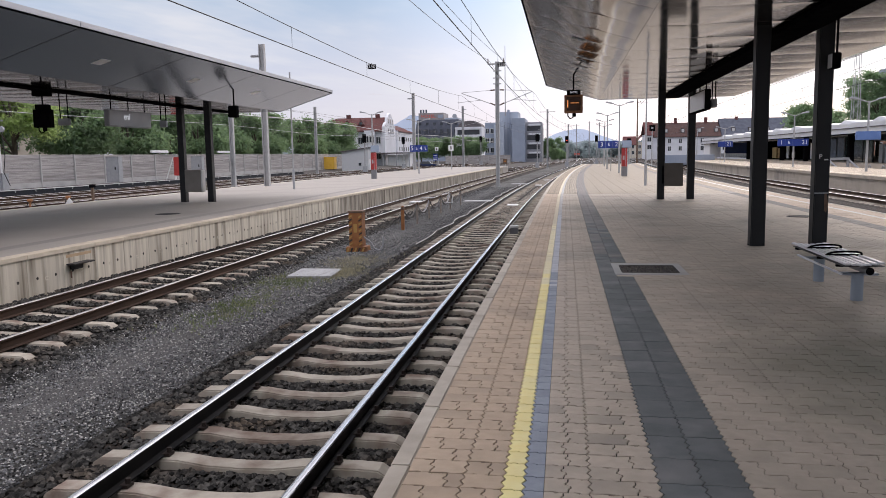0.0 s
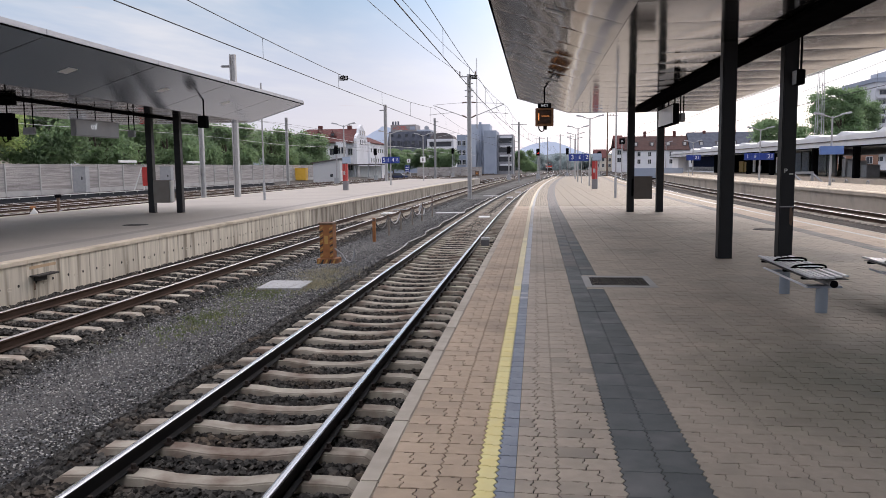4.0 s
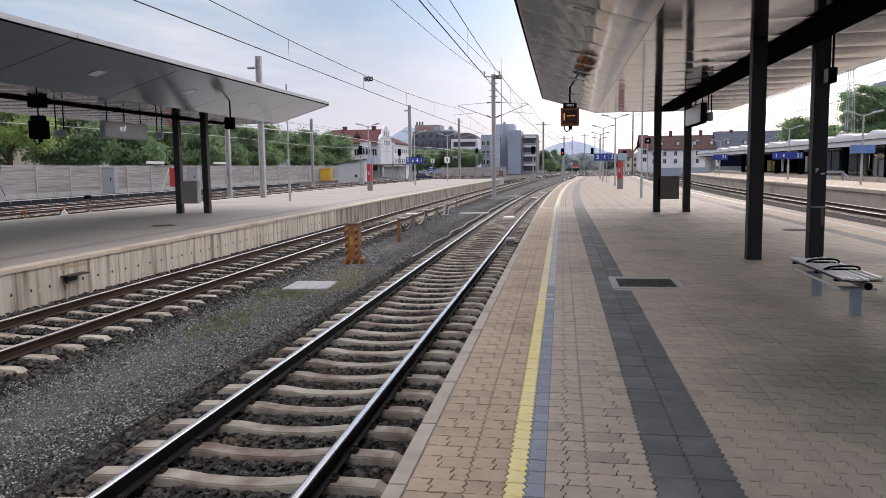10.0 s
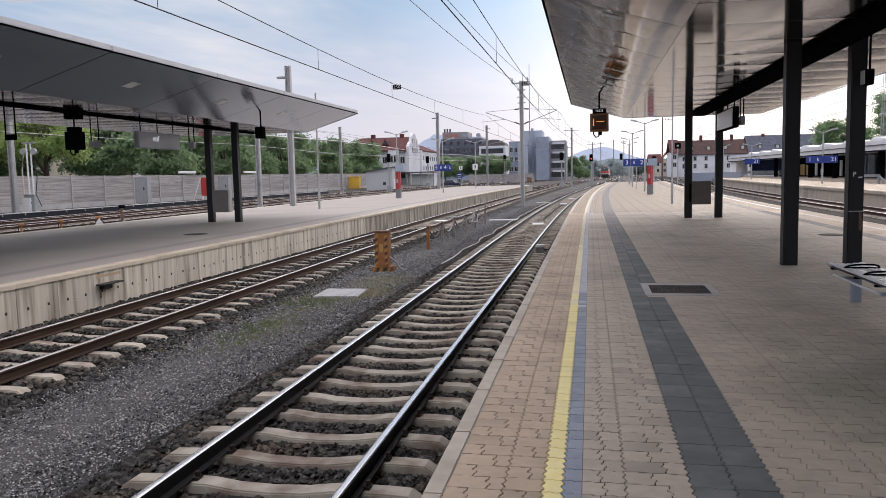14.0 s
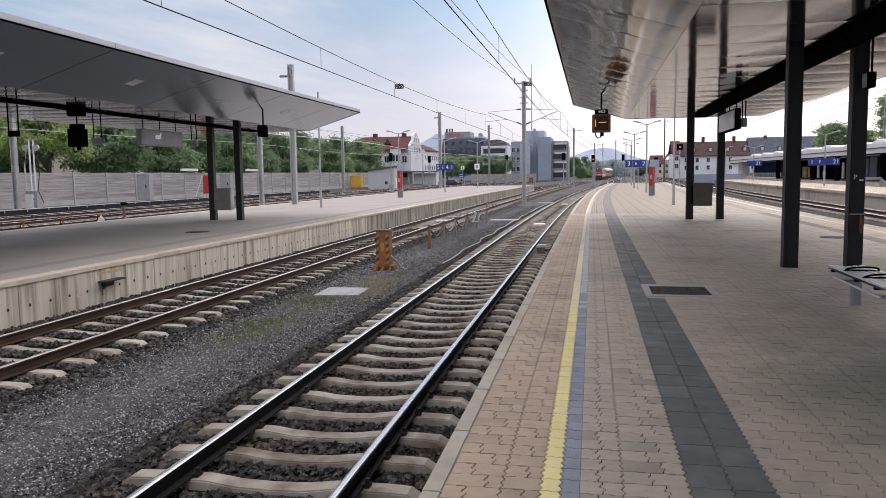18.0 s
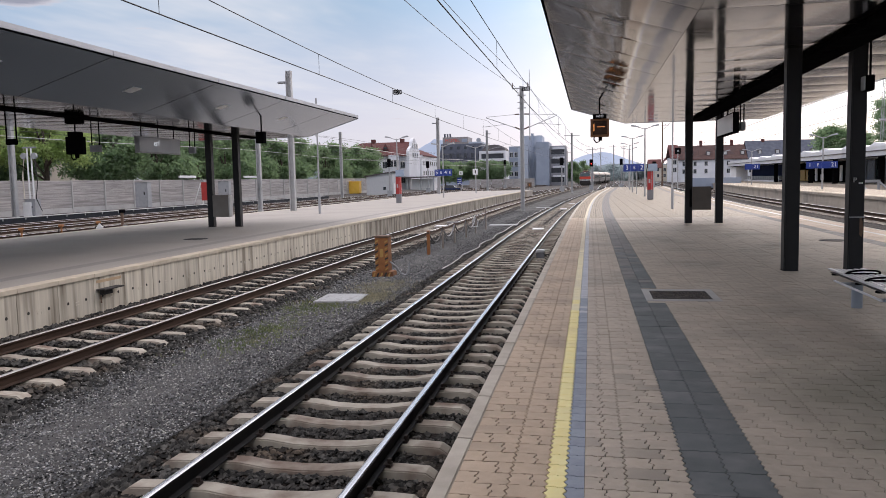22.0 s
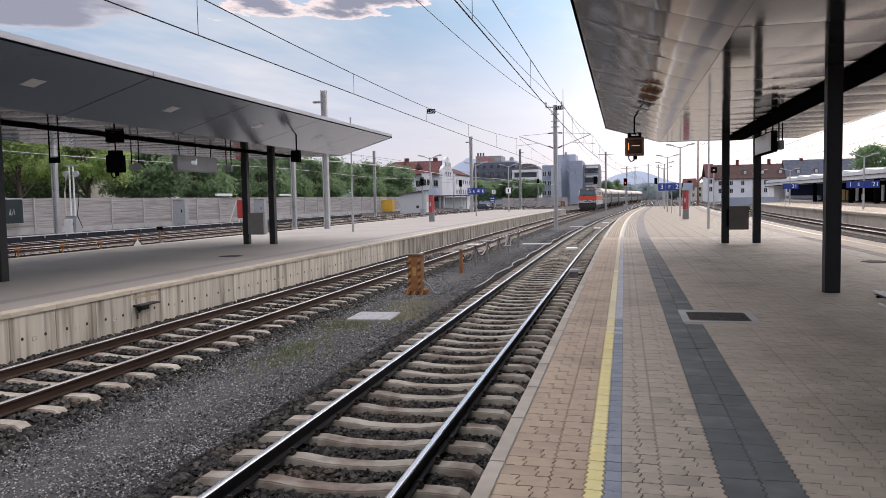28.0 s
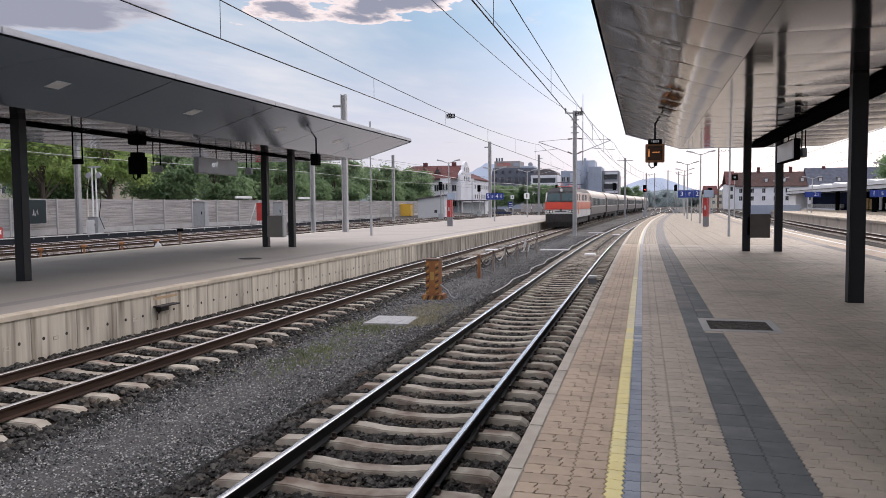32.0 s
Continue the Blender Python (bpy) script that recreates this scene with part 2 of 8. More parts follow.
M_YARD = surf("dark oily yard gravel", (0.042, 0.038, 0.035), (0.105, 0.094, 0.086), 10, (0.085, 0.075, 0.065), 0.3, (0.5, 0.75), bump=0.6, bscale=40, depth=0.03, spec=0.15)
M_GROUND = surf("ground gravel", (0.055, 0.052, 0.048), (0.11, 0.10, 0.093), 14, (0.07, 0.055, 0.045), 0.25, (0.5, 0.7), bump=0.6, bscale=45, depth=0.03, spec=0.15)
M_PATH = surf("fine grey gravel", (0.060, 0.059, 0.057), (0.142, 0.138, 0.133), 60, (0.05, 0.05, 0.043), 0.5, (0.45, 0.7), bump=1.0, bscale=60, depth=0.03, spec=0.15)
M_GRAVEL = surf("gravel grains", (0.050, 0.052, 0.055), (0.186, 0.188, 0.189), 5, rough=0.85, bump=0, island=0.95, spec=0.2)
M_FLECK = surf("pale gravel fleck", (0.34, 0.33, 0.31), (0.46, 0.45, 0.42), 5, rough=0.85, bump=0, island=0.4)
M_SLABG = surf("weathered slab concrete", (0.33, 0.335, 0.34), (0.42, 0.425, 0.43), 3, (0.25, 0.25, 0.245), 1.1, rough=0.9, bump=0.4, bscale=30, stretch=(6, 1, 1))
M_BALLAST = surf("ballast bed", (0.010, 0.009, 0.008), (0.038, 0.031, 0.026), 24, (0.05, 0.035, 0.026), 0.4, (0.5, 0.7), bump=1.0, bscale=22, depth=0.06, spec=0.15)
M_STONE = surf("ballast stone", (0.009, 0.009, 0.0085), (0.082, 0.078, 0.070), 12, (0.085, 0.066, 0.048), 1.2, (0.52, 0.72), rough=0.8, bump=0.2, bscale=60, island=0.95, spec=0.3)
M_SLEEPER = surf("sleeper concrete", (0.36, 0.326, 0.272), (0.475, 0.436, 0.366), 6, (0.20, 0.15, 0.12), 2.6, (0.46, 0.68), rough=0.9, bump=0.4, bscale=80, rand=0.14, spec=0.15)
M_RAILSIDE = surf("rusty rail side", (0.034, 0.021, 0.015), (0.075, 0.045, 0.031), 8, rough=0.85, bump=0.2, bscale=70, stretch=(1, 0.1, 1), spec=0.2)
M_RAILDARK = surf("dark rail side", (0.006, 0.006, 0.0075), (0.015, 0.0135, 0.0135), 8, rough=0.6, bump=0.15, bscale=70, stretch=(1, 0.1, 1), spec=0.2)
M_RAILTOP = surf("polished rail head", (0.74, 0.74, 0.75), (0.62, 0.62, 0.63), 3, rough=0.2, rough2=0.32, metal=1.0, bump=0.04, bscale=30, stretch=(12, 0.3, 1))
M_RAILTOPB = surf("worn rail head", (0.68, 0.66, 0.65), (0.50, 0.47, 0.45), 3, rough=0.32, rough2=0.46, metal=1.0, bump=0.04, bscale=30, stretch=(12, 0.3, 1))
M_CLIP = surf("rail clip", (0.025, 0.018, 0.015), (0.05, 0.035, 0.03), 20, rough=0.7, metal=0.3, bump=0.1)
M_WALL = surf("stained platform wall concrete", (0.56, 0.505, 0.405), (0.73, 0.675, 0.56), 2.5, (0.19, 0.155, 0.11), 1.6, (0.47, 0.72), rough=0.9, bump=0.3, bscale=40, rand=0.09, stretch=(1, 3.2, 0.20))
M_WALLRAIN = surf("rain stained wall concrete", (0.33, 0.295, 0.24), (0.47, 0.425, 0.35), 2.5, (0.15, 0.125, 0.095), 1.2, (0.42, 0.66), rough=0.9, bump=0.3, bscale=40, rand=0.08, stretch=(1, 2.4, 0.45))
M_HOLE = surf("shade inside holes", (0.03, 0.028, 0.025), (0.05, 0.045, 0.04), 30, rough=0.9, bump=0)
M_COPINGL = surf("yellowed coping concrete", (0.55, 0.48, 0.37), (0.63, 0.555, 0.44), 7, (0.41, 0.345, 0.255), 1.3, (0.5, 0.75), rough=0.85, bump=0.25, bscale=120, rand=0.05)
M_PLAINWALL = surf("plain beige concrete", (0.43, 0.365, 0.295), (0.50, 0.43, 0.355), 1.2, (0.24, 0.215, 0.19), 0.5, rough=0.9, bump=0.2)
M_COPING = surf("coping concrete", (0.47, 0.42, 0.345), (0.56, 0.51, 0.43), 7, (0.36, 0.315, 0.255), 1.3, (0.5, 0.75), rough=0.85, bump=0.25, bscale=120, rand=0.06)
M_PAVE = surf("grey brown paver", (0.425, 0.362, 0.292), (0.515, 0.445, 0.362), 11, (0.30, 0.263, 0.218), 0.55, (0.50, 0.75), rough=0.58, rough2=0.72, bump=0.22, bscale=160, rand=0.04, island=0.07, spec=0.28)


def dimmed(m, centre, reach, dim_tone, most):
    """Darkens a ragged patch of a paving colour, for grime and canopy shade."""
    n, l = m.node_tree.nodes, m.node_tree.links
    b = n["Principled BSDF"]
    old = b.inputs["Base Color"].links[0].from_socket
    tc = n.new("ShaderNodeTexCoord")
    nz = n.new("ShaderNodeTexNoise"); nz.inputs["Scale"].default_value, nz.inputs["Detail"].default_value = 0.9, 6
    l.new(tc.outputs["Object"], nz.inputs["Vector"])
    sub = n.new("ShaderNodeVectorMath"); sub.operation = "SUBTRACT"; sub.inputs[1].default_value = (*centre, 0)
    l.new(tc.outputs["Object"], sub.inputs[0])
    div = n.new("ShaderNodeVectorMath"); div.operation = "DIVIDE"; div.inputs[1].default_value = (*reach, 1)
    l.new(sub.outputs[0], div.inputs[0])
    ln = n.new("ShaderNodeVectorMath"); ln.operation = "LENGTH"
    l.new(div.outputs[0], ln.inputs[0])
    ad = n.new("ShaderNodeMath"); ad.operation = "MULTIPLY_ADD"; ad.inputs[1].default_value = 0.9
    l.new(nz.outputs["Fac"], ad.inputs[0]); l.new(ln.outputs["Value"], ad.inputs[2])
    mr = n.new("ShaderNodeMapRange"); mr.interpolation_type = "SMOOTHSTEP"
    mr.inputs["From Min"].default_value, mr.inputs["From Max"].default_value = 0.62, 1.5
    mr.inputs["To Min"].default_value, mr.inputs["To Max"].default_value = most, 0.0
    l.new(ad.outputs[0], mr.inputs["Value"])
    mx = n.new("ShaderNodeMix"); mx.data_type = "RGBA"; mx.inputs[7].default_value = (*dim_tone, 1)
    l.new(old, mx.inputs[6]); l.new(mr.outputs[0], mx.inputs[0])
    l.new(mx.outputs[2], b.inputs["Base Color"])


# the dimness deep under the canopy is put into the paver colour here
dimmed(M_PAVE, (3.4, 6.2), (2.3, 2.9), (0.100, 0.103, 0.074), 0.9)
M_PAVEW = surf("warm paver", (0.46, 0.355, 0.255), (0.54, 0.425, 0.318), 11, (0.37, 0.29, 0.215), 0.9, (0.48, 0.72), rough=0.55, rough2=0.7, bump=0.22, bscale=160, rand=0.045, island=0.07, spec=0.15)
M_YELLOW = surf("yellow line paver", (0.88, 0.75, 0.31), (0.92, 0.83, 0.42), 7, (0.74, 0.63, 0.31), 1.6, (0.52, 0.78), rough=0.65, bump=0.25, bscale=140, rand=0.03, island=0.03)
M_BLUE = surf("blue grey paver", (0.225, 0.255, 0.305), (0.30, 0.33, 0.385), 7, rough=0.62, bump=0.25, bscale=140, rand=0.07, island=0.09)
M_DARK = surf("dark guide paver", (0.100, 0.111, 0.113), (0.158, 0.169, 0.169), 5, (0.21, 0.212, 0.21), 2.2, (0.50, 0.75), rough=0.55, rough2=0.7, bump=0.2, bscale=140, rand=0.08, island=0.10, spec=0.2)
# guide stones get a lighter colour with distance along the platform
M_DARKMID = surf("lighter guide paver", (0.175, 0.170, 0.165), (0.24, 0.23, 0.22), 6, (0.30, 0.278, 0.253), 1.6, (0.5, 0.75), rough=0.6, rough2=0.75, bump=0.2, bscale=140, island=0.10, spec=0.15)
M_JOINT = surf("sandy joint", (0.020, 0.017, 0.014), (0.045, 0.038, 0.031), 12, rough=0.95, bump=0.3, bscale=200)
M_JOINTF = surf("pale joint sand", (0.14, 0.124, 0.10), (0.24, 0.21, 0.172), 3, (0.07, 0.062, 0.052), 1.2, (0.5, 0.7), rough=0.95, bump=0.3, bscale=200)
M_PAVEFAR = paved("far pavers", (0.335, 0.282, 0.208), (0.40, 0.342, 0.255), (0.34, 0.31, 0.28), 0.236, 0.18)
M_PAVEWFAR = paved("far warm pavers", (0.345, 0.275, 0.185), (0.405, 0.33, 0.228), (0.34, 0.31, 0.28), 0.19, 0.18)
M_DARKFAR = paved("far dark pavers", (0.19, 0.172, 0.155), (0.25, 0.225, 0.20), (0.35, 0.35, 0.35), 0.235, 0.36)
# paler copies of the line colours, picked by distance along the platform
M_YELMID = surf("paler yellow paver", (0.78, 0.69, 0.42), (0.84, 0.755, 0.50), 7, (0.66, 0.58, 0.40), 1.6, (0.5, 0.75), rough=0.55, bump=0.25, bscale=140, island=0.03)
M_BLUEMID = surf("paler blue grey paver", (0.40, 0.415, 0.45), (0.49, 0.50, 0.525), 7, rough=0.55, bump=0.25, bscale=140, island=0.08)
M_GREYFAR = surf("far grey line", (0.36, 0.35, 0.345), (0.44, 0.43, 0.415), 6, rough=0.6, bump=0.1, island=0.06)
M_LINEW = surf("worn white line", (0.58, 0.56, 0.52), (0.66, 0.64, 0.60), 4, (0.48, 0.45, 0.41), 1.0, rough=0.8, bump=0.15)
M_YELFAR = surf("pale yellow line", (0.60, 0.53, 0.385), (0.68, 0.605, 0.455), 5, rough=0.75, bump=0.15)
M_ASPHALT = surf("platform asphalt", (0.325, 0.293, 0.257), (0.41, 0.373, 0.33), 60, (0.305, 0.28, 0.25), 0.35, (0.45, 0.75), rough=0.72, rough2=0.8, bump=0.3, bscale=150, spec=0.5)
M_ASPHDK = surf("asphalt guide strip", (0.25, 0.233, 0.212), (0.30, 0.282, 0.26), 15, rough=0.8, bump=0.2, bscale=120)
M_BLACK = surf("black coated steel", (0.005, 0.005, 0.006), (0.009, 0.009, 0.010), 4, rough=0.75, rough2=0.85, bump=0.05, bscale=40, spec=0.0)
M_COLUMN = surf("anthracite column paint", (0.011, 0.0115, 0.0135), (0.018, 0.0187, 0.0205), 3, (0.028, 0.027, 0.026), 2.0, (0.6, 0.8), rough=0.42, rough2=0.55, bump=0.05, bscale=30, spec=0.35)
M_SOFFIT = surf("glossy soffit metal", (0.19, 0.182, 0.188), (0.216, 0.207, 0.212), 1.2, rough=0.075, rough2=0.11, metal=0.95, bump=0.05, bscale=0.9, depth=0.03, stretch=(1.0, 1.6, 1))
M_SOFFITL = surf("satin soffit metal", (0.205, 0.262, 0.345), (0.232, 0.292, 0.375), 0.5, rough=0.16, rough2=0.20, metal=0.6, bump=0.0)
M_FASCIA = surf("pale fascia sheet", (0.40, 0.41, 0.44), (0.46, 0.47, 0.495), 2, rough=0.5, metal=0.2, bump=0.05)
M_GALV = surf("galvanised steel", (0.36, 0.36, 0.365), (0.45, 0.45, 0.45), 6, (0.28, 0.275, 0.27), 1.5, rough=0.5, rough2=0.62, metal=0.25, bump=0.08, bscale=40, rand=0.05)
M_GREYPAINT = surf("grey painted metal", (0.31, 0.32, 0.335), (0.38, 0.39, 0.405), 4, rough=0.5, bump=0.06)
M_LEGBLUE = surf("blue grey leg paint", (0.27, 0.31, 0.36), (0.32, 0.36, 0.41), 5, rough=0.45, bump=0.06)
M_SLAT = surf("light bench slat", (0.72, 0.72, 0.75), (0.80, 0.80, 0.82), 8, rough=0.3, rough2=0.42, metal=0.1, bump=0.05, stretch=(8, 1, 1))
M_WHITE = surf("white enamel", (0.76, 0.76, 0.76), (0.82, 0.82, 0.81), 4, rough=0.4, bump=0.04)
M_RED = surf("red pillar paint", (0.42, 0.04, 0.036), (0.48, 0.055, 0.05), 4, rough=0.38, bump=0.05)
M_ORANGE = surf("rust orange paint", (0.26, 0.10, 0.032), (0.36, 0.15, 0.05), 7, (0.13, 0.055, 0.028), 2.5, (0.50, 0.70), rough=0.7, bump=0.25, bscale=50)
M_RUST = surf("rusty steel", (0.12, 0.075, 0.05), (0.19, 0.12, 0.085), 10, (0.12, 0.07, 0.05), 3, rough=0.8, bump=0.3, bscale=60)
M_STRIPEK = surf("black warning stripe", (0.02, 0.02, 0.02), (0.04, 0.035, 0.03), 8, rough=0.6, bump=0.1)
M_STRIPEY = surf("yellow warning stripe", (0.42, 0.235, 0.055), (0.50, 0.30, 0.09), 8, (0.3, 0.15, 0.06), 4, rough=0.6, bump=0.1)
M_RUBBER = surf("black rubber", (0.012, 0.012, 0.012), (0.02, 0.02, 0.02), 10, rough=0.6, bump=0.05)
M_SIGNBLUE = surf("blue sign enamel", (0.012, 0.035, 0.22), (0.016, 0.045, 0.26), 3, rough=0.3, bump=0.02)
M_SCREEN = surf("dark display glass", (0.06, 0.028, 0.014), (0.08, 0.036, 0.018), 4, rough=0.2, bump=0.0)
M_SCREENO = surf("brown display housing", (0.24, 0.10, 0.035), (0.30, 0.13, 0.05), 4, rough=0.5, bump=0.05)
M_LED = glow("amber led", (1.0, 0.36, 0.10), 0.9)
M_LEDW = glow("pale glowing text", (0.8, 0.85, 0.9), 0.45)
M_REDLAMP = glow("red signal lamp", (1.0, 0.03, 0.02), 6.0)
M_AMBER = glow("added amber glow", (1.0, 0.35, 0.05), 0.15)
M_GLASSPANEL = surf("frosted sign panel", (0.74, 0.75, 0.76), (0.80, 0.81, 0.82), 2, rough=0.25, bump=0.03)
M_SLATEPANEL = surf("slate grey sign panel", (0.40, 0.42, 0.45), (0.46, 0.48, 0.50), 2, rough=0.3, bump=0.03)
M_BARRIER = surf("ribbed noise barrier concrete", (0.25, 0.234, 0.226), (0.51, 0.48, 0.462), 1.4, (0.225, 0.21, 0.20), 0.4, rough=0.95, bump=0.9, bscale=7, depth=0.05, stretch=(1, 0.25, 9), rand=0.10)
M_PLINTH = surf("pale plinth concrete", (0.42, 0.41, 0.40), (0.50, 0.49, 0.475), 2, (0.32, 0.31, 0.30), 0.7, rough=0.9, bump=0.2)
M_YBOX = surf("yellow container paint", (0.72, 0.42, 0.04), (0.78, 0.48, 0.07), 2, rough=0.5, bump=0.1)
M_RENDER = surf("white render wall", (0.68, 0.69, 0.73), (0.76, 0.77, 0.80), 0.5, (0.58, 0.585, 0.61), 0.15, (0.5, 0.8), rough=0.9, bump=0.1, bscale=4)
M_CREAM = surf("cream render wall", (0.58, 0.535, 0.455), (0.65, 0.60, 0.52), 0.5, (0.50, 0.455, 0.38), 0.3, rough=0.9, bump=0.1, bscale=4)
# both claddings are lightened to carry the haze before the far buildings
M_GREYBLD = surf("grey blue cladding", (0.28, 0.325, 0.41), (0.335, 0.38, 0.465), 0.3, (0.25, 0.29, 0.36), 0.1, rough=0.7, bump=0.1, bscale=3)
M_GREYBLD2 = surf("pale grey cladding", (0.38, 0.43, 0.515), (0.44, 0.485, 0.565), 0.3, rough=0.7, bump=0.1, bscale=3)
M_DARKBLD = surf("dark mansard slate", (0.085, 0.094, 0.122), (0.125, 0.135, 0.165), 0.8, rough=0.85, spec=0.15, bump=0.2, bscale=6)
M_ROOFRED = surf("red tile roof", (0.105, 0.046, 0.045), (0.15, 0.064, 0.06), 1.6, (0.09, 0.048, 0.05), 0.3, rough=0.9, spec=0.15, bump=0.5, bscale=5, depth=0.05)
M_ROOFBR = surf("brown tile roof", (0.085, 0.055, 0.05), (0.125, 0.08, 0.072), 1.4, (0.075, 0.06, 0.062), 0.2, rough=0.9, bump=0.4, bscale=5, spec=0.1)
M_ROOFDK = surf("dark roof sheet", (0.085, 0.075, 0.08), (0.13, 0.115, 0.115), 1, rough=0.8, bump=0.2)
M_ROOFW = surf("white hall roof sheet", (0.62, 0.63, 0.65), (0.70, 0.705, 0.72), 0.5, (0.52, 0.53, 0.55), 0.3, rough=0.6, bump=0.1, bscale=3)
M_GLASS = surf("window glass", (0.03, 0.036, 0.045), (0.05, 0.058, 0.07), 0.6, rough=0.08, bump=0.0)
M_FRAME = surf("pale window frame", (0.55, 0.55, 0.55), (0.62, 0.62, 0.61), 2, rough=0.5, bump=0.0)
M_BARK = surf("bark", (0.07, 0.055, 0.042), (0.12, 0.095, 0.075), 6, rough=0.95, bump=0.6, bscale=18, stretch=(1, 1, 0.25), depth=0.03)


def leafy(m, c, share):
    """Leaves let a part of the light through."""
    n, l = m.node_tree.nodes, m.node_tree.links
    tr = n.new("ShaderNodeBsdfTranslucent"); tr.inputs["Color"].default_value = (*c, 1)
    mx = n.new("ShaderNodeMixShader"); mx.inputs[0].default_value = share
    l.new(n["Principled BSDF"].outputs[0], mx.inputs[1]); l.new(tr.outputs[0], mx.inputs[2])
    l.new(mx.outputs[0], n["Material Output"].inputs["Surface"])
    return m


M_LEAF = leafy(surf("green leaves", (0.10, 0.165, 0.066), (0.175, 0.255, 0.10), 0.4, (0.21, 0.285, 0.115), 0.22, (0.5, 0.75), rough=0.5, bump=0.0, island=0.7, rand=0.15), (0.56, 0.70, 0.27), 0.58)
M_LEAFD = leafy(surf("dark green leaves", (0.070, 0.122, 0.070), (0.12, 0.178, 0.10), 0.4, rough=0.55, bump=0.0, island=0.65, rand=0.15), (0.32, 0.46, 0.23), 0.52)
M_GRASS = surf("thin weeds", (0.10, 0.14, 0.04), (0.19, 0.22, 0.07), 2.0, (0.26, 0.23, 0.10), 1.5, rough=0.8, bump=0.0, island=0.4)
M_STRAW = surf("dry grass", (0.30, 0.27, 0.17), (0.42, 0.385, 0.26), 2.0, (0.22, 0.22, 0.11), 1.5, rough=0.85, bump=0.0, island=0.4)
# distant haze is put into the base colours of far leaves, mountain and woods
M_LEAFH = leafy(surf("leaves with haze in their colour", (0.27, 0.32, 0.335), (0.35, 0.40, 0.405), 0.4, rough=0.8, bump=0.0, island=0.3), (0.42, 0.50, 0.50), 0.45)
M_MOUNT = surf("mountain with haze in its colour", (0.56, 0.65, 0.80), (0.62, 0.70, 0.84), 0.004, rough=1.0, bump=0.0)
M_FARWOOD = surf("woods with haze in their colour", (0.15, 0.19, 0.21), (0.21, 0.25, 0.265), 0.02, rough=1.0, bump=0.0, island=0.3)
M_WIRE = surf("dark wire", (0.03, 0.03, 0.032), (0.05, 0.05, 0.052), 5, rough=0.6, metal=0.4, bump=0.0)
M_WIREW = surf("bright cable", (0.52, 0.52, 0.52), (0.60, 0.60, 0.60), 5, rough=0.5, bump=0.0)
M_INSUL = surf("brown insulator", (0.10, 0.06, 0.05), (0.15, 0.09, 0.07), 8, rough=0.3, bump=0.0)
M_TRRED = surf("locomotive red", (0.60, 0.055, 0.030), (0.66, 0.075, 0.04), 1.5, rough=0.38, bump=0.03)
M_TRWHITE = surf("locomotive pale grey", (0.62, 0.61, 0.59), (0.68, 0.67, 0.65), 1.2, (0.5, 0.48, 0.46), 0.8, rough=0.42, bump=0.03)
M_TRROSE = surf("pale rose side paint", (0.62, 0.475, 0.42), (0.68, 0.53, 0.47), 1.2, (0.55, 0.38, 0.32), 0.6, rough=0.45, bump=0.03)
M_TRSIDE = surf("lighter red side paint", (0.60, 0.16, 0.09), (0.66, 0.21, 0.13), 1.2, (0.62, 0.30, 0.22), 0.5, rough=0.45, bump=0.03)
M_TRDARK = surf("underframe grime", (0.022, 0.02, 0.02), (0.045, 0.04, 0.036), 4, rough=0.8, bump=0.3, bscale=20)
M_TRROOF = surf("grey roof paint", (0.055, 0.054, 0.056), (0.085, 0.083, 0.083), 2, rough=0.7, bump=0.1, spec=0.25)
M_TRROOFW = surf("pale coach roof", (0.46, 0.395, 0.335), (0.54, 0.47, 0.405), 0.8, (0.36, 0.31, 0.26), 0.4, (0.5, 0.75), rough=0.5, bump=0.05, spec=0.3)
M_TRBODY = surf("coach grey brown paint", (0.165, 0.145, 0.125), (0.21, 0.188, 0.165), 1.2, (0.13, 0.112, 0.095), 0.5, rough=0.4, bump=0.03)
M_TRBODY2 = surf("coach lower paint", (0.12, 0.105, 0.10), (0.15, 0.135, 0.125), 1.2, rough=0.45, bump=0.03)
M_TRGLASS = surf("cab glass", (0.045, 0.080, 0.088), (0.065, 0.105, 0.115), 1, rough=0.08, bump=0.0, spec=0.25)
M_HEADLAMP = surf("headlamp glass", (0.75, 0.74, 0.70), (0.8, 0.79, 0.76), 4, rough=0.15, bump=0.0)


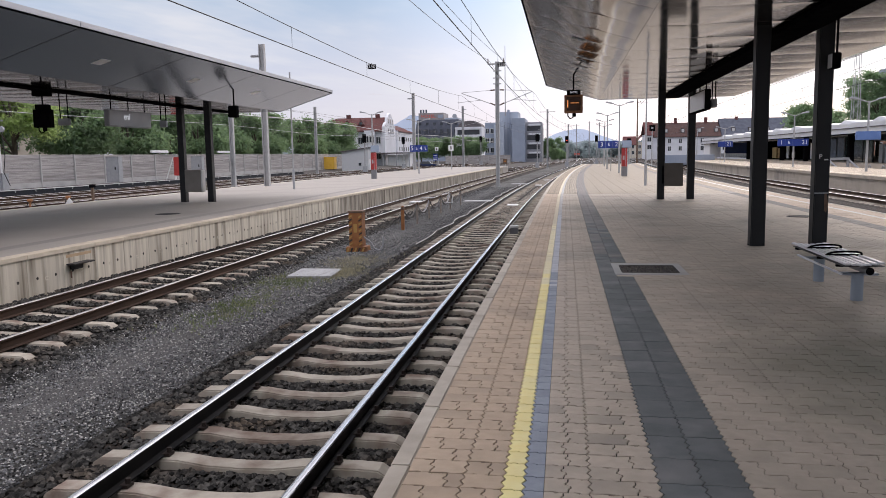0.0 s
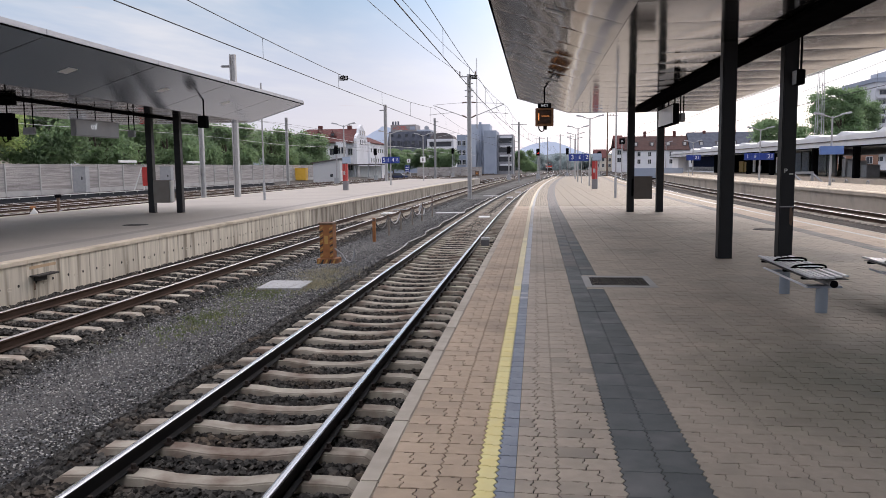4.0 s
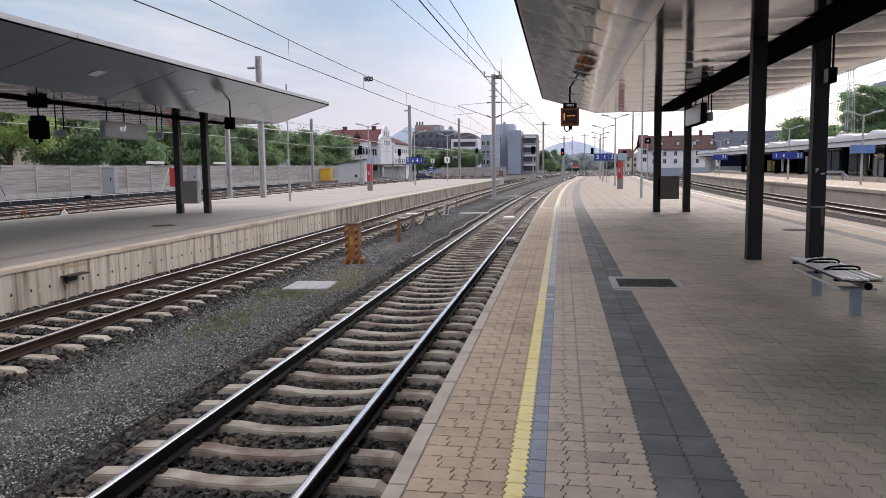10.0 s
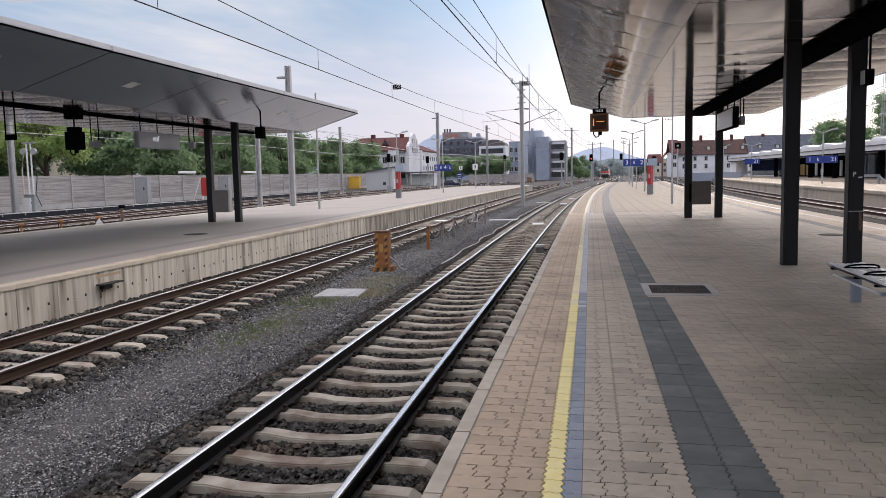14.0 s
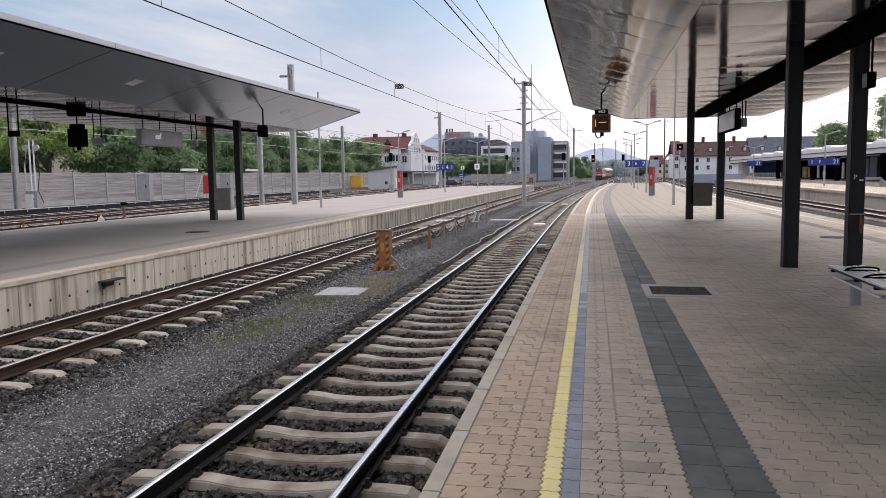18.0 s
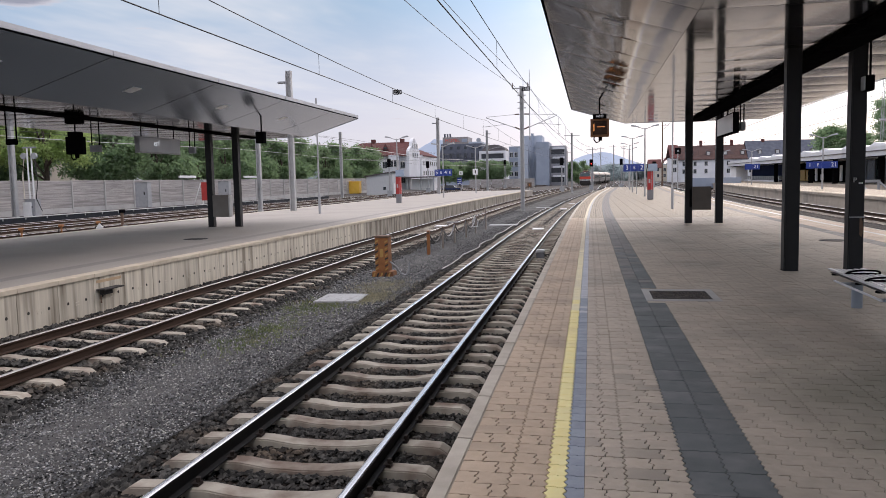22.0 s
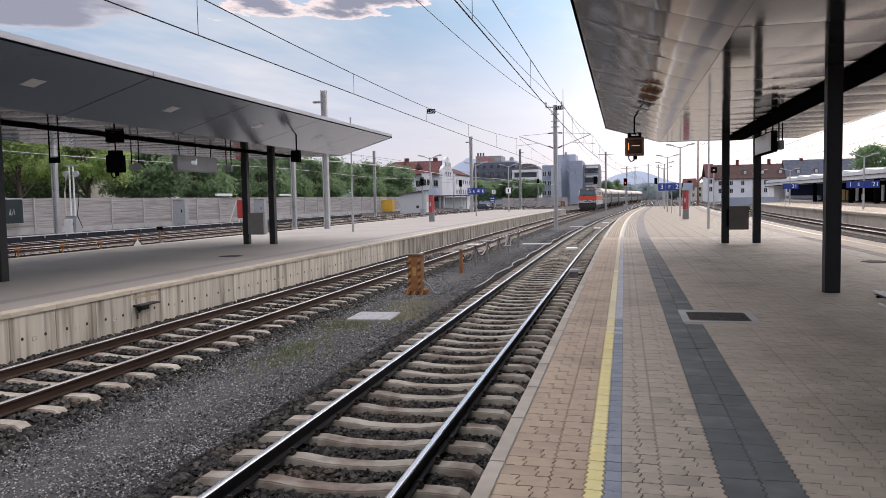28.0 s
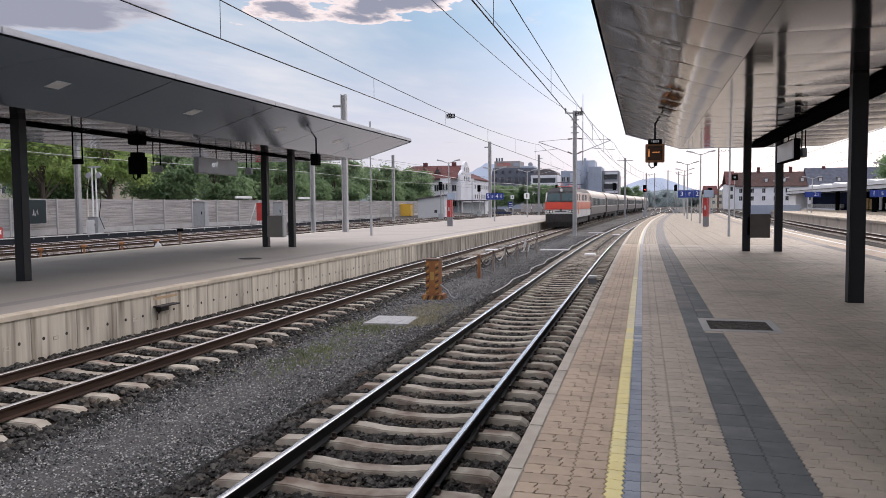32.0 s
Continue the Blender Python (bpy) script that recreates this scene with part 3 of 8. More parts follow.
# ---- geometry helpers ----
class Geo:
    """Collects vertices and faces of one mesh."""

    def __init__(self):
        self.v, self.f = [], []

    def add(self, vs, fs):
        k = len(self.v)
        self.v += [tuple(p) for p in vs]
        self.f += [tuple(i + k for i in q) for q in fs]
        return self

    def box(self, x0, x1, y0, y1, z0, z1):
        return self.add([(x0, y0, z0), (x1, y0, z0), (x1, y1, z0), (x0, y1, z0), (x0, y0, z1), (x1, y0, z1), (x1, y1, z1), (x0, y1, z1)],
                        [(0, 3, 2, 1), (4, 5, 6, 7), (0, 1, 5, 4), (1, 2, 6, 5), (2, 3, 7, 6), (3, 0, 4, 7)])

    def cyl(self, p, q, r, r2=None, n=12):
        r2 = r if r2 is None else r2
        p, q = Vector(p), Vector(q)
        d = (q - p).normalized()
        a = d.orthogonal().normalized()
        b = d.cross(a)
        ring = lambda c, rr: [c + (a * math.cos(t) + b * math.sin(t)) * rr for t in [2 * math.pi * i / n for i in range(n)]]
        vs = ring(p, r) + ring(q, r2)
        fs = [(i, (i + 1) % n, n + (i + 1) % n, n + i) for i in range(n)]
        return self.add(vs, fs + [tuple(range(n - 1, -1, -1)), tuple(range(n, 2 * n))])

    def tube(self, pts, r, n=8):
        pts = [Vector(p) for p in pts]
        rings = []
        for i, p in enumerate(pts):
            d = (pts[min(i + 1, len(pts) - 1)] - pts[max(i - 1, 0)]).normalized()
            a = d.cross(Vector((0, 0, 1)))
            a = (a if a.length > 0.05 else d.cross(Vector((1, 0, 0)))).normalized()
            b = d.cross(a)
            rings.append([p + (a * math.cos(t) + b * math.sin(t)) * r for t in [2 * math.pi * j / n for j in range(n)]])
        vs = [v for ring in rings for v in ring]
        fs = [(i * n + j, i * n + (j + 1) % n, (i + 1) * n + (j + 1) % n, (i + 1) * n + j) for i in range(len(pts) - 1) for j in range(n)]
        return self.add(vs, fs + [tuple(range(n - 1, -1, -1)), tuple(range(len(vs) - n, len(vs)))])

    def sweep(self, profile, path):
        """A closed x-z profile swept along path rows (x, y, z), kept square to +y."""
        n = len(profile)
        vs = [(x + px, y, z + pz) for x, y, z in path for px, pz in profile]
        fs = [(i * n + j, (i + 1) * n + j, (i + 1) * n + (j + 1) % n, i * n + (j + 1) % n) for i in range(len(path) - 1) for j in range(n)]
        return self.add(vs, fs + [tuple(range(n)), tuple(range(len(vs) - 1, len(vs) - n - 1, -1))])

    def mesh(self, name, bevel=0.0, smooth=False):
        me = bpy.data.meshes.new(name)
        me.from_pydata(self.v, [], self.f)
        bm = bmesh.new()
        bm.from_mesh(me)
        bmesh.ops.recalc_face_normals(bm, faces=bm.faces)
        if bevel:
            edges = [e for e in bm.edges if len(e.link_faces) == 2 and e.calc_face_angle(0) > 0.6]
            bmesh.ops.bevel(bm, geom=edges, offset=bevel, segments=2, affect="EDGES", clamp_overlap=True)
        bm.to_mesh(me)
        bm.free()
        if smooth:
            me.shade_smooth()
            me.set_sharp_from_angle(angle=radians(38))
        return me


def part(name, geo, material, parent, label="", bevel=0.0, smooth=False, m=None):
    """One mesh object under a thing or under a part."""
    me = geo if isinstance(geo, bpy.types.Mesh) else geo.mesh(name, bevel, smooth)
    if not me.materials:
        me.materials.append(material)
    ob = new(name, me)
    ob.parent = parent
    if m is not None:
        ob.matrix_basis = m
    return tagged(ob, label)


def thing(name, label, category, group="", at=(0, 0, 0), rz=0.0, kind=""):
    ob = new(name)
    ob.empty_display_size = 0.1
    ob.matrix_basis = pose(*at, 0, 0, rz)
    return tagged(ob, label, category, group, kind)


def solid(name, geo, material, label, category="", kind="", bevel=0.0, smooth=False, group=""):
    """A top-level thing of one mesh."""
    me = geo if isinstance(geo, bpy.types.Mesh) else geo.mesh(name, bevel, smooth)
    if not me.materials:
        me.materials.append(material)
    return tagged(new(name, me), label, category, group, kind)


def text_part(name, words, size, material, parent, m, label="", align="CENTER"):
    """Raised lettering in the built-in font, as a mesh."""
    cu = bpy.data.curves.new(name, "FONT")
    cu.body, cu.size, cu.extrude = words, size, 0.004
    cu.align_x, cu.align_y = align, "CENTER"
    tmp = bpy.data.objects.new(name, cu)
    scene.collection.objects.link(tmp)
    me = bpy.data.meshes.new_from_object(tmp.evaluated_get(bpy.context.evaluated_depsgraph_get()))
    bpy.data.objects.remove(tmp)
    me.materials.clear()
    me.materials.append(material)
    ob = new(name, me)
    ob.parent, ob.matrix_basis = parent, m
    return tagged(ob, label)


def cr(y):
    """How far the near track and its platform bend to the right."""
    return 0.0 if y < 28 else (y - 28) ** 2 / 2700 if y < 100 else 1.92 + 0.0533 * (y - 100)


def cl(y):
    """The same for the second track and its platform."""
    if y < 28:
        return 0.0
    if y < 290:
        return (y - 28) ** 2 / 5500
    u = min(y, 330) - 290
    return 12.48 + 0.0953 * u - 0.0012 * u * u


def heading(c, y):
    return -math.degrees(math.atan((c(y + 0.5) - c(y - 0.5))))


def ys(y0, y1, step):
    k = max(1, round((y1 - y0) / step))
    return [y0 + (y1 - y0) * i / k for i in range(k + 1)]


RAIL_Z = -0.555
GROUND_Z = -0.86

# ---- the large structure ----
solid("ground", Geo().add([(-2600, -400, GROUND_Z), (2600, -400, GROUND_Z), (2600, 4200, GROUND_Z), (-2600, 4200, GROUND_Z)], [(0, 1, 2, 3)]),
      M_GROUND, "dark grey gravel ground of the rail yard", kind="structure")


def strip(xa, xb, c, y0, y1, z, thick=0.02, step=4.0):
    """A flat band that follows a track's bend; xa < xb."""
    return Geo().sweep([(xa, -thick), (xb, -thick), (xb, 0), (xa, 0)], [(c(y), y, z) for y in ys(y0, y1, step)])


RAIL_BODY = [(-0.0625, -0.16), (0.0625, -0.16), (0.0625, -0.15), (0.012, -0.135), (0.010, -0.05), (0.035, -0.036),
             (0.036, -0.0102), (-0.036, -0.0102), (-0.035, -0.036), (-0.010, -0.05), (-0.012, -0.135), (-0.0625, -0.15)]
RAIL_HEAD = [(-0.034, -0.0100), (0.034, -0.0100), (0.0325, -0.0068), (0.025, -0.0025), (0.012, 0.0), (-0.012, 0.0), (-0.025, -0.0025), (-0.0325, -0.0068)]


def sleeper_mesh():
    g = Geo()
    xs = [(-1.335, -0.235), (-1.245, -0.180), (-1.02, -0.172), (-0.55, -0.172), (-0.30, -0.205), (0.0, -0.214), (0.30, -0.205), (0.55, -0.172), (1.00, -0.172), (1.18, -0.180), (1.265, -0.235)]
    ring = [[(x, -0.15, -0.42), (x, -0.10, z), (x, 0.10, z), (x, 0.15, -0.42)] for x, z in xs]
    vs = [p for r in ring for p in r]
    n = len(ring)
    fs = [(4 * i + j, 4 * i + j + 1, 4 * i + j + 5, 4 * i + j + 4) for i in range(n - 1) for j in range(3)]
    g.add(vs, fs + [(0, 1, 2, 3), (4 * n - 1, 4 * n - 2, 4 * n - 3, 4 * n - 4)])
    return g.mesh("sleeper", bevel=0.012)


SLEEPER = sleeper_mesh()
SLEEPER.materials.append(M_SLEEPER)
FASTENING = Geo().box(-0.105, -0.03, -0.045, 0.045, -0.168, -0.142).box(0.03, 0.105, -0.045, 0.045, -0.168, -0.142) \
    .cyl((-0.085, 0, -0.14), (-0.085, 0, -0.10), 0.022, n=6).cyl((0.085, 0, -0.14), (0.085, 0, -0.10), 0.022, n=6).mesh("rail_fastening")
FASTENING.materials.append(M_CLIP)
SLEEPER_STEP = 0.637
SLEEPERS = []       # filled with (track, centre, bend, level, first, last) and laid last


def track(name, xc, c, z, y0, y1, label, side, top, sl=(0, 0), sl_far=0, bed=True, step=3.0):
    """Two rails on a ballast bed; the sleepers are laid at the end of the file."""
    t = thing(name, label, "", kind="structure")
    path = [(xc + c(y), y, z) for y in ys(y0, y1, step)]
    for dx in (-0.7475, 0.7475):
        r = part("rail", Geo().sweep(RAIL_BODY, [(x + dx, y, zz) for x, y, zz in path]), side, t)
        part("rail_head", Geo().sweep(RAIL_HEAD, [(x + dx, y, zz) for x, y, zz in path]), top, r, "polished running surface")
    if bed:
        part("ballast_bed", Geo().sweep([(-2.35, -0.40), (2.35, -0.40), (1.95, -0.285), (1.4, -0.25), (-1.4, -0.25), (-1.95, -0.285)], path), M_BALLAST, t, "dark brown crushed stone")
        far = [p for p in path if p[1] > (40 if name in ("track_near", "track_second") else 0)]
        part("ballast_crown", Geo().sweep([(-1.5, -0.30), (1.5, -0.30), (1.32, -0.212), (-1.32, -0.212)], far), M_BALLAST, t, "crushed stone level with the sleepers")
    SLEEPERS.append((t, xc, c, z, sl[0], sl[1], sl_far))
    return t


straight = lambda y: 0.0
track("track_near", -2.635, cr, RAIL_Z, -14, 330, "platform track with shiny rails on concrete sleepers", M_RAILDARK, M_RAILTOP, (-3.70, 66), 150)
track("track_second", -8.135, cl, RAIL_Z, -14, 620, "second track with rusty rails on concrete sleepers", M_RAILSIDE, M_RAILTOPB, (5.08, 66), 170)
track("track_right_inner", 10.42, cr, RAIL_Z, -14, 320, "track on the far side of the brick platform", M_RAILDARK, M_RAILTOP, (22, 66), 130)
track("track_right_outer", 14.9, cr, RAIL_Z, -14, 320, "track beside the next platform", M_RAILSIDE, M_RAILTOPB, (30, 70), 130)
for i, x in enumerate((-22.9, -27.4, -32.2, -36.6)):
    track("track_left_%d" % (i + 1), x, lambda y: cl(y) * 0.8, -0.50, -10, 330, "rusty track of the freight yard", M_RAILSIDE, M_RAILTOPB, (0, 0), 120)
track("track_fan_1", -11.0, lambda y: cl(y) + 0.02 * max(0, y - 120), -0.52, 128, 420, "throat track behind the platform end", M_RAILSIDE, M_RAILTOP, (0, 0), 0)
track("track_fan_2", 6.4, lambda y: cr(y) - 0.012 * (y - 140), -0.52, 142, 420, "throat track behind the brick platform", M_RAILSIDE, M_RAILTOP, (0, 0), 0)
track("track_fan_3", -2.6, lambda y: cr(y) - 0.03 * max(0, y - 150), -0.53, 150, 420, "diverging throat track", M_RAILSIDE, M_RAILTOP, (0, 0), 0, bed=False)
track("track_fan_4", 1.9, lambda y: cr(y) - 0.026 * (y - 150), -0.53, 150, 420, "crossing throat track", M_RAILSIDE, M_RAILTOP, (0, 0), 0, bed=False)

# gravel path between the tracks
solid("gravel_path", Geo().sweep([(-6.55, -0.1), (-4.22, -0.1), (-4.36, 0.0), (-5.4, 0.02), (-6.35, 0.005)], [(0.5 * (cr(y) + cl(y)), y, -0.79) for y in ys(-14, 160, 3)]),
      M_PATH, "grey fine gravel path between the tracks", kind="structure")

# --- brick platform with the warning line ---
PL_END = 133.0
solid("platform_bed", Geo().sweep([(-0.90, -0.85), (8.68, -0.85), (8.68, -0.014), (-0.90, -0.014)], [(cr(y), y, 0) for y in ys(-70, PL_END, 3)]),
      M_JOINT, "sand bed and wall of the brick platform", kind="structure")
PAVED = (3.0, 34.68)           # here the stones are laid one by one
FIELD = ((0.4, 0.8), (0.2, 0.6))
WHOLE = ((), ())
BANDS = [  # x0, x1, cuts of even and odd rows, row, stone, far surface
    (-0.85, -0.527, ((0.38,), (0.70,)), 0.18, M_PAVEW, M_PAVEWFAR), (-0.527, -0.303, ((0.60,), ()), 0.18, M_PAVEW, M_PAVEWFAR),
    (-0.303, -0.19, WHOLE, 0.18, M_YELLOW, M_YELFAR), (-0.19, -0.082, WHOLE, 0.18, M_BLUE, M_GREYFAR),
    (-0.082, 0.163, ((0.42,), (0.52,)), 0.18, M_PAVE, M_PAVEFAR), (0.163, 0.53, ((0.45,), (0.66,)), 0.18, M_PAVE, M_PAVEFAR),
    (0.53, 0.765, WHOLE, 0.36, M_DARK, M_DARKFAR), (0.765, 1.0, WHOLE, 0.36, M_DARK, M_DARKFAR)]
BANDS += [(1.0 + 0.585 * i, 1.585 + 0.585 * i, FIELD, 0.18, M_PAVE, M_PAVEFAR) for i in range(10)]
BANDS += [(6.85, 7.05, WHOLE, 0.36, M_DARK, M_DARKFAR), (7.05, 7.25, WHOLE, 0.36, M_DARK, M_DARKFAR), (7.25, 7.62, ((0.66,), (0.33,)), 0.18, M_PAVEW, M_PAVEWFAR),
          (7.62, 8.0, ((0.66,), (0.33,)), 0.18, M_PAVEW, M_PAVEWFAR), (8.0, 8.15, WHOLE, 0.36, M_LINEW, M_LINEW), (8.15, 8.6, ((0.5,), (0.25, 0.75)), 0.18, M_PAVEW, M_PAVEWFAR)]
for xa, xb, z, mt in ((-0.848, 1.0, -0.0075, M_JOINT), (1.0, 6.85, -0.0046, M_JOINTF), (6.85, 8.598, -0.0065, M_JOINT)):
    solid("pavement", Geo().box(xa, xb, PAVED[0], PAVED[1], -0.013, z), mt, "sand in the joints between the paving stones", kind="structure")
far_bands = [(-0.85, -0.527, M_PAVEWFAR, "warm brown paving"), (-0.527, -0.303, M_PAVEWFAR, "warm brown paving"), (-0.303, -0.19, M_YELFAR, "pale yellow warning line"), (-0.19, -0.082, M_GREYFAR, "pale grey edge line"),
             (-0.082, 0.163, M_PAVEFAR, "grey brown paving"), (0.163, 0.53, M_PAVEFAR, "grey brown paving"), (0.53, 0.60, M_DARKMID, "dark edge of the guide strip"), (0.60, 0.93, M_DARKFAR, "lighter tactile guide strip"), (0.93, 1.0, M_DARKMID, "dark edge of the guide strip")]
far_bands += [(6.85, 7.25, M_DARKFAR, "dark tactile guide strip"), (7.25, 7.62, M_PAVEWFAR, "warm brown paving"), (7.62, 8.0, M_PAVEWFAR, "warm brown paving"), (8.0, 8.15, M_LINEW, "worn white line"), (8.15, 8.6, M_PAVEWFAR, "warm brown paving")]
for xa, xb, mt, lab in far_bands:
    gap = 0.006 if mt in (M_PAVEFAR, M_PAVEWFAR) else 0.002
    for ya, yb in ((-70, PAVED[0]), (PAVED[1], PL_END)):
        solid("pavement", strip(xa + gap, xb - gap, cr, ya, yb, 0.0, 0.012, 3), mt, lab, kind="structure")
# beyond the laid stones the lanes run on straight while the edges bend
for i in range(-1, 16):
    lane = Geo()
    for ya in ys(PAVED[1], PL_END - 1.5, 1.5):
        yb = ya + 1.5
        xs = [(max(1.0 + 0.585 * i + 0.0055, cr(y) + 1.002), min(1.585 + 0.585 * i - 0.0055, cr(y) + 6.848)) for y in (ya, yb)]
        if min(b - a for a, b in xs) <= 0.0:
            continue
        (a0, b0), (a1, b1) = xs
        lane.add([(a0, ya, -0.012), (b0, ya, -0.012), (b1, yb, -0.012), (a1, yb, -0.012), (a0, ya, 0), (b0, ya, 0), (b1, yb, 0), (a1, yb, 0)], [(4, 5, 6, 7), (0, 3, 2, 1), (0, 1, 5, 4), (1, 2, 6, 5), (2, 3, 7, 6), (3, 0, 4, 7)])
    if lane.v:
        solid("pavement", lane, M_PAVEFAR, "lane of grey brown paving", kind="structure")
solid("pavement", strip(1.0, 6.85, cr, -70, PAVED[0], 0.0, 0.012, 3), M_PAVEFAR, "grey brown paving", kind="structure")
# dark open seams between the lanes of stones
for i in range(1, 10):
    x = 1.0 + 0.585 * i
    solid("pavement", Geo().box(x - 0.022, x + 0.022, 15.0, PAVED[1], -0.0130, -0.0040), M_JOINT, "open seam between two lanes of stones", kind="structure")

# --- the next platform on the right ---
solid("platform_right", Geo().sweep([(16.55, -1.1), (22.4, -1.1), (22.4, 0.0), (16.42, 0.0), (16.42, -0.16), (16.55, -0.17)], [(cr(y), y, 0.28) for y in ys(10, 190, 4)]),
      M_PLAINWALL, "concrete wall of the next platform", kind="structure")
solid("pavement", strip(16.42, 22.4, cr, 10, 190, 0.292, 0.01), M_PAVEWFAR, "warm paving of the next platform", kind="structure")
solid("pavement", strip(17.1, 17.28, cr, 10, 190, 0.298, 0.004), M_YELFAR, "pale line on the next platform", kind="structure")

# --- asphalt platform on the left ---
L_END = 119.0
solid("platform_left", Geo().sweep([(-20.95, -1.0), (-10.16, -1.0), (-10.16, -0.01), (-20.95, -0.01)], [(cl(y), y, 0) for y in ys(-70, L_END, 4)]),
      M_ASPHALT, "grey asphalt platform", kind="structure")
for xa, xb, mt, lab in ((-11.30, -10.385, M_ASPHALT, "grey asphalt edge strip"), (-11.72, -11.30, M_ASPHDK, "dark guide strip in the asphalt"), (-20.55, -11.72, M_ASPHALT, "grey platform asphalt"),
                        (-20.97, -20.55, M_COPING, "pale coping of the rear edge")):
    solid("pavement", strip(xa, xb, cl, -70, L_END, 0.0, 0.008), mt, lab, kind="structure")

# --- ground of the left yard and the low duct in front of the noise barrier ---
solid("yard_ground", Geo().sweep([(-75, -0.3), (-21.0, -0.3), (-21.0, -0.02), (-38.5, 0.0), (-44.6, 0.38), (-75, 0.45)], [(cl(y) * 0.6, y, -0.76) for y in ys(-10, 300, 10)]),
      M_YARD, "dark gravel of the freight yard", kind="structure")
duct = thing("cable_duct", "dark blue low cable duct with pale clips", "cable duct")
part("channel", Geo().sweep([(-40.2, 0), (-39.6, 0), (-39.6, 0.36), (-40.2, 0.36)], [(cl(y) * 0.6, y, -0.62) for y in ys(30, 112, 6)]), surf("dark blue duct", (0.006, 0.009, 0.015), (0.011, 0.016, 0.026), 4, rough=0.7, bump=0.1, spec=0.25), duct)
part("cover", Geo().sweep([(-40.24, 0.36), (-39.56, 0.36), (-39.56, 0.40), (-40.24, 0.40)], [(cl(y) * 0.6, y, -0.62) for y in ys(30, 112, 6)]), M_GALV, duct, "pale duct cover")
for i in range(36):
    y = 31 + 2.2 * i
    part("clip", Geo().box(-39.58 + cl(y) * 0.6, -39.55 + cl(y) * 0.6, y, y + 0.08, -0.4, -0.27), M_GREYPAINT, duct)

BAR_X = -45.0
barrier = thing("noise_barrier", "grey ribbed concrete noise barrier with pale posts", "barrier")
NPAN = 29
panel_ms = []
for z0, z1 in ((0.0, 1.55), (1.558, 2.36)):
    panel_ms.append(Geo().box(-0.08, 0.08, 0.08, 4.59, z0, z1).mesh("barrier_panel", bevel=0.01))
    panel_ms[-1].materials.append(M_BARRIER)
post_m = Geo().box(-0.13, 0.16, -0.08, 0.08, -0.7, 2.38).mesh("barrier_post", bevel=0.02)
post_m.materials.append(M_PLINTH)
plinth_m = Geo().box(-0.10, 0.13, 0.09, 4.58, -0.75, 0.0).mesh("plinth", bevel=0.02)
plinth_m.materials.append(M_PLINTH)
for i in range(NPAN):
    y = 18.99 + 4.67 * i
    x = BAR_X + cl(y) * 0.6
    rz = heading(lambda v: cl(v) * 0.6, y)
    m = pose(x, y, 0.06, 0, 0, rz)
    part("barrier_post", post_m, M_PLINTH, barrier, m=m)
    part("plinth", plinth_m, M_PLINTH, barrier, m=m)
    for pm in panel_ms:
        part("barrier_panel", pm, M_BARRIER, barrier, m=m @ pose(0, 0, 0.005))


# --- canopies ---
def soffit(xs, rows, seed, mat, parent, bulge=0.012, seam=0.006):
    """Sheet panels that follow an x-z profile, each a little pillowed, with open seams."""
    rnd = random.Random(seed)
    for k in range(len(rows) - 1):
        ya, yb = rows[k] + seam, rows[k + 1] - seam
        for (xa, za), (xb, zb) in zip(xs, xs[1:]):
            amp, tilt = bulge * rnd.uniform(0.4, 1.5), rnd.uniform(-0.003, 0.003)
            gap = 0.003 / math.hypot(xb - xa, zb - za)
            nx = 14
            vv = (0, 0.03, 0.08, 0.16, 0.3, 0.5, 0.7, 0.84, 0.92, 0.97, 1)
            ny = len(vv) - 1
            vs = []
            for i in range(nx + 1):
                for j in range(ny + 1):
                    u, v = i / nx, vv[j]
                    d = amp * math.sin(math.pi * u) * (math.sin(math.pi * v) + 0.55 * (1 - abs(2 * v - 1) ** 8)) + tilt * (u - 0.5)
                    uu = gap + (1 - 2 * gap) * u
                    vs.append((xa + (xb - xa) * uu, ya + (yb - ya) * v, za + (zb - za) * uu - d))
            me = bpy.data.meshes.new("soffit_panel")
            me.from_pydata(vs, [], [(i * (ny + 1) + j, i * (ny + 1) + j + 1, (i + 1) * (ny + 1) + j + 1, (i + 1) * (ny + 1) + j) for i in range(nx) for j in range(ny)])
            me.shade_smooth()
            part("soffit_panel", me, mat, parent)


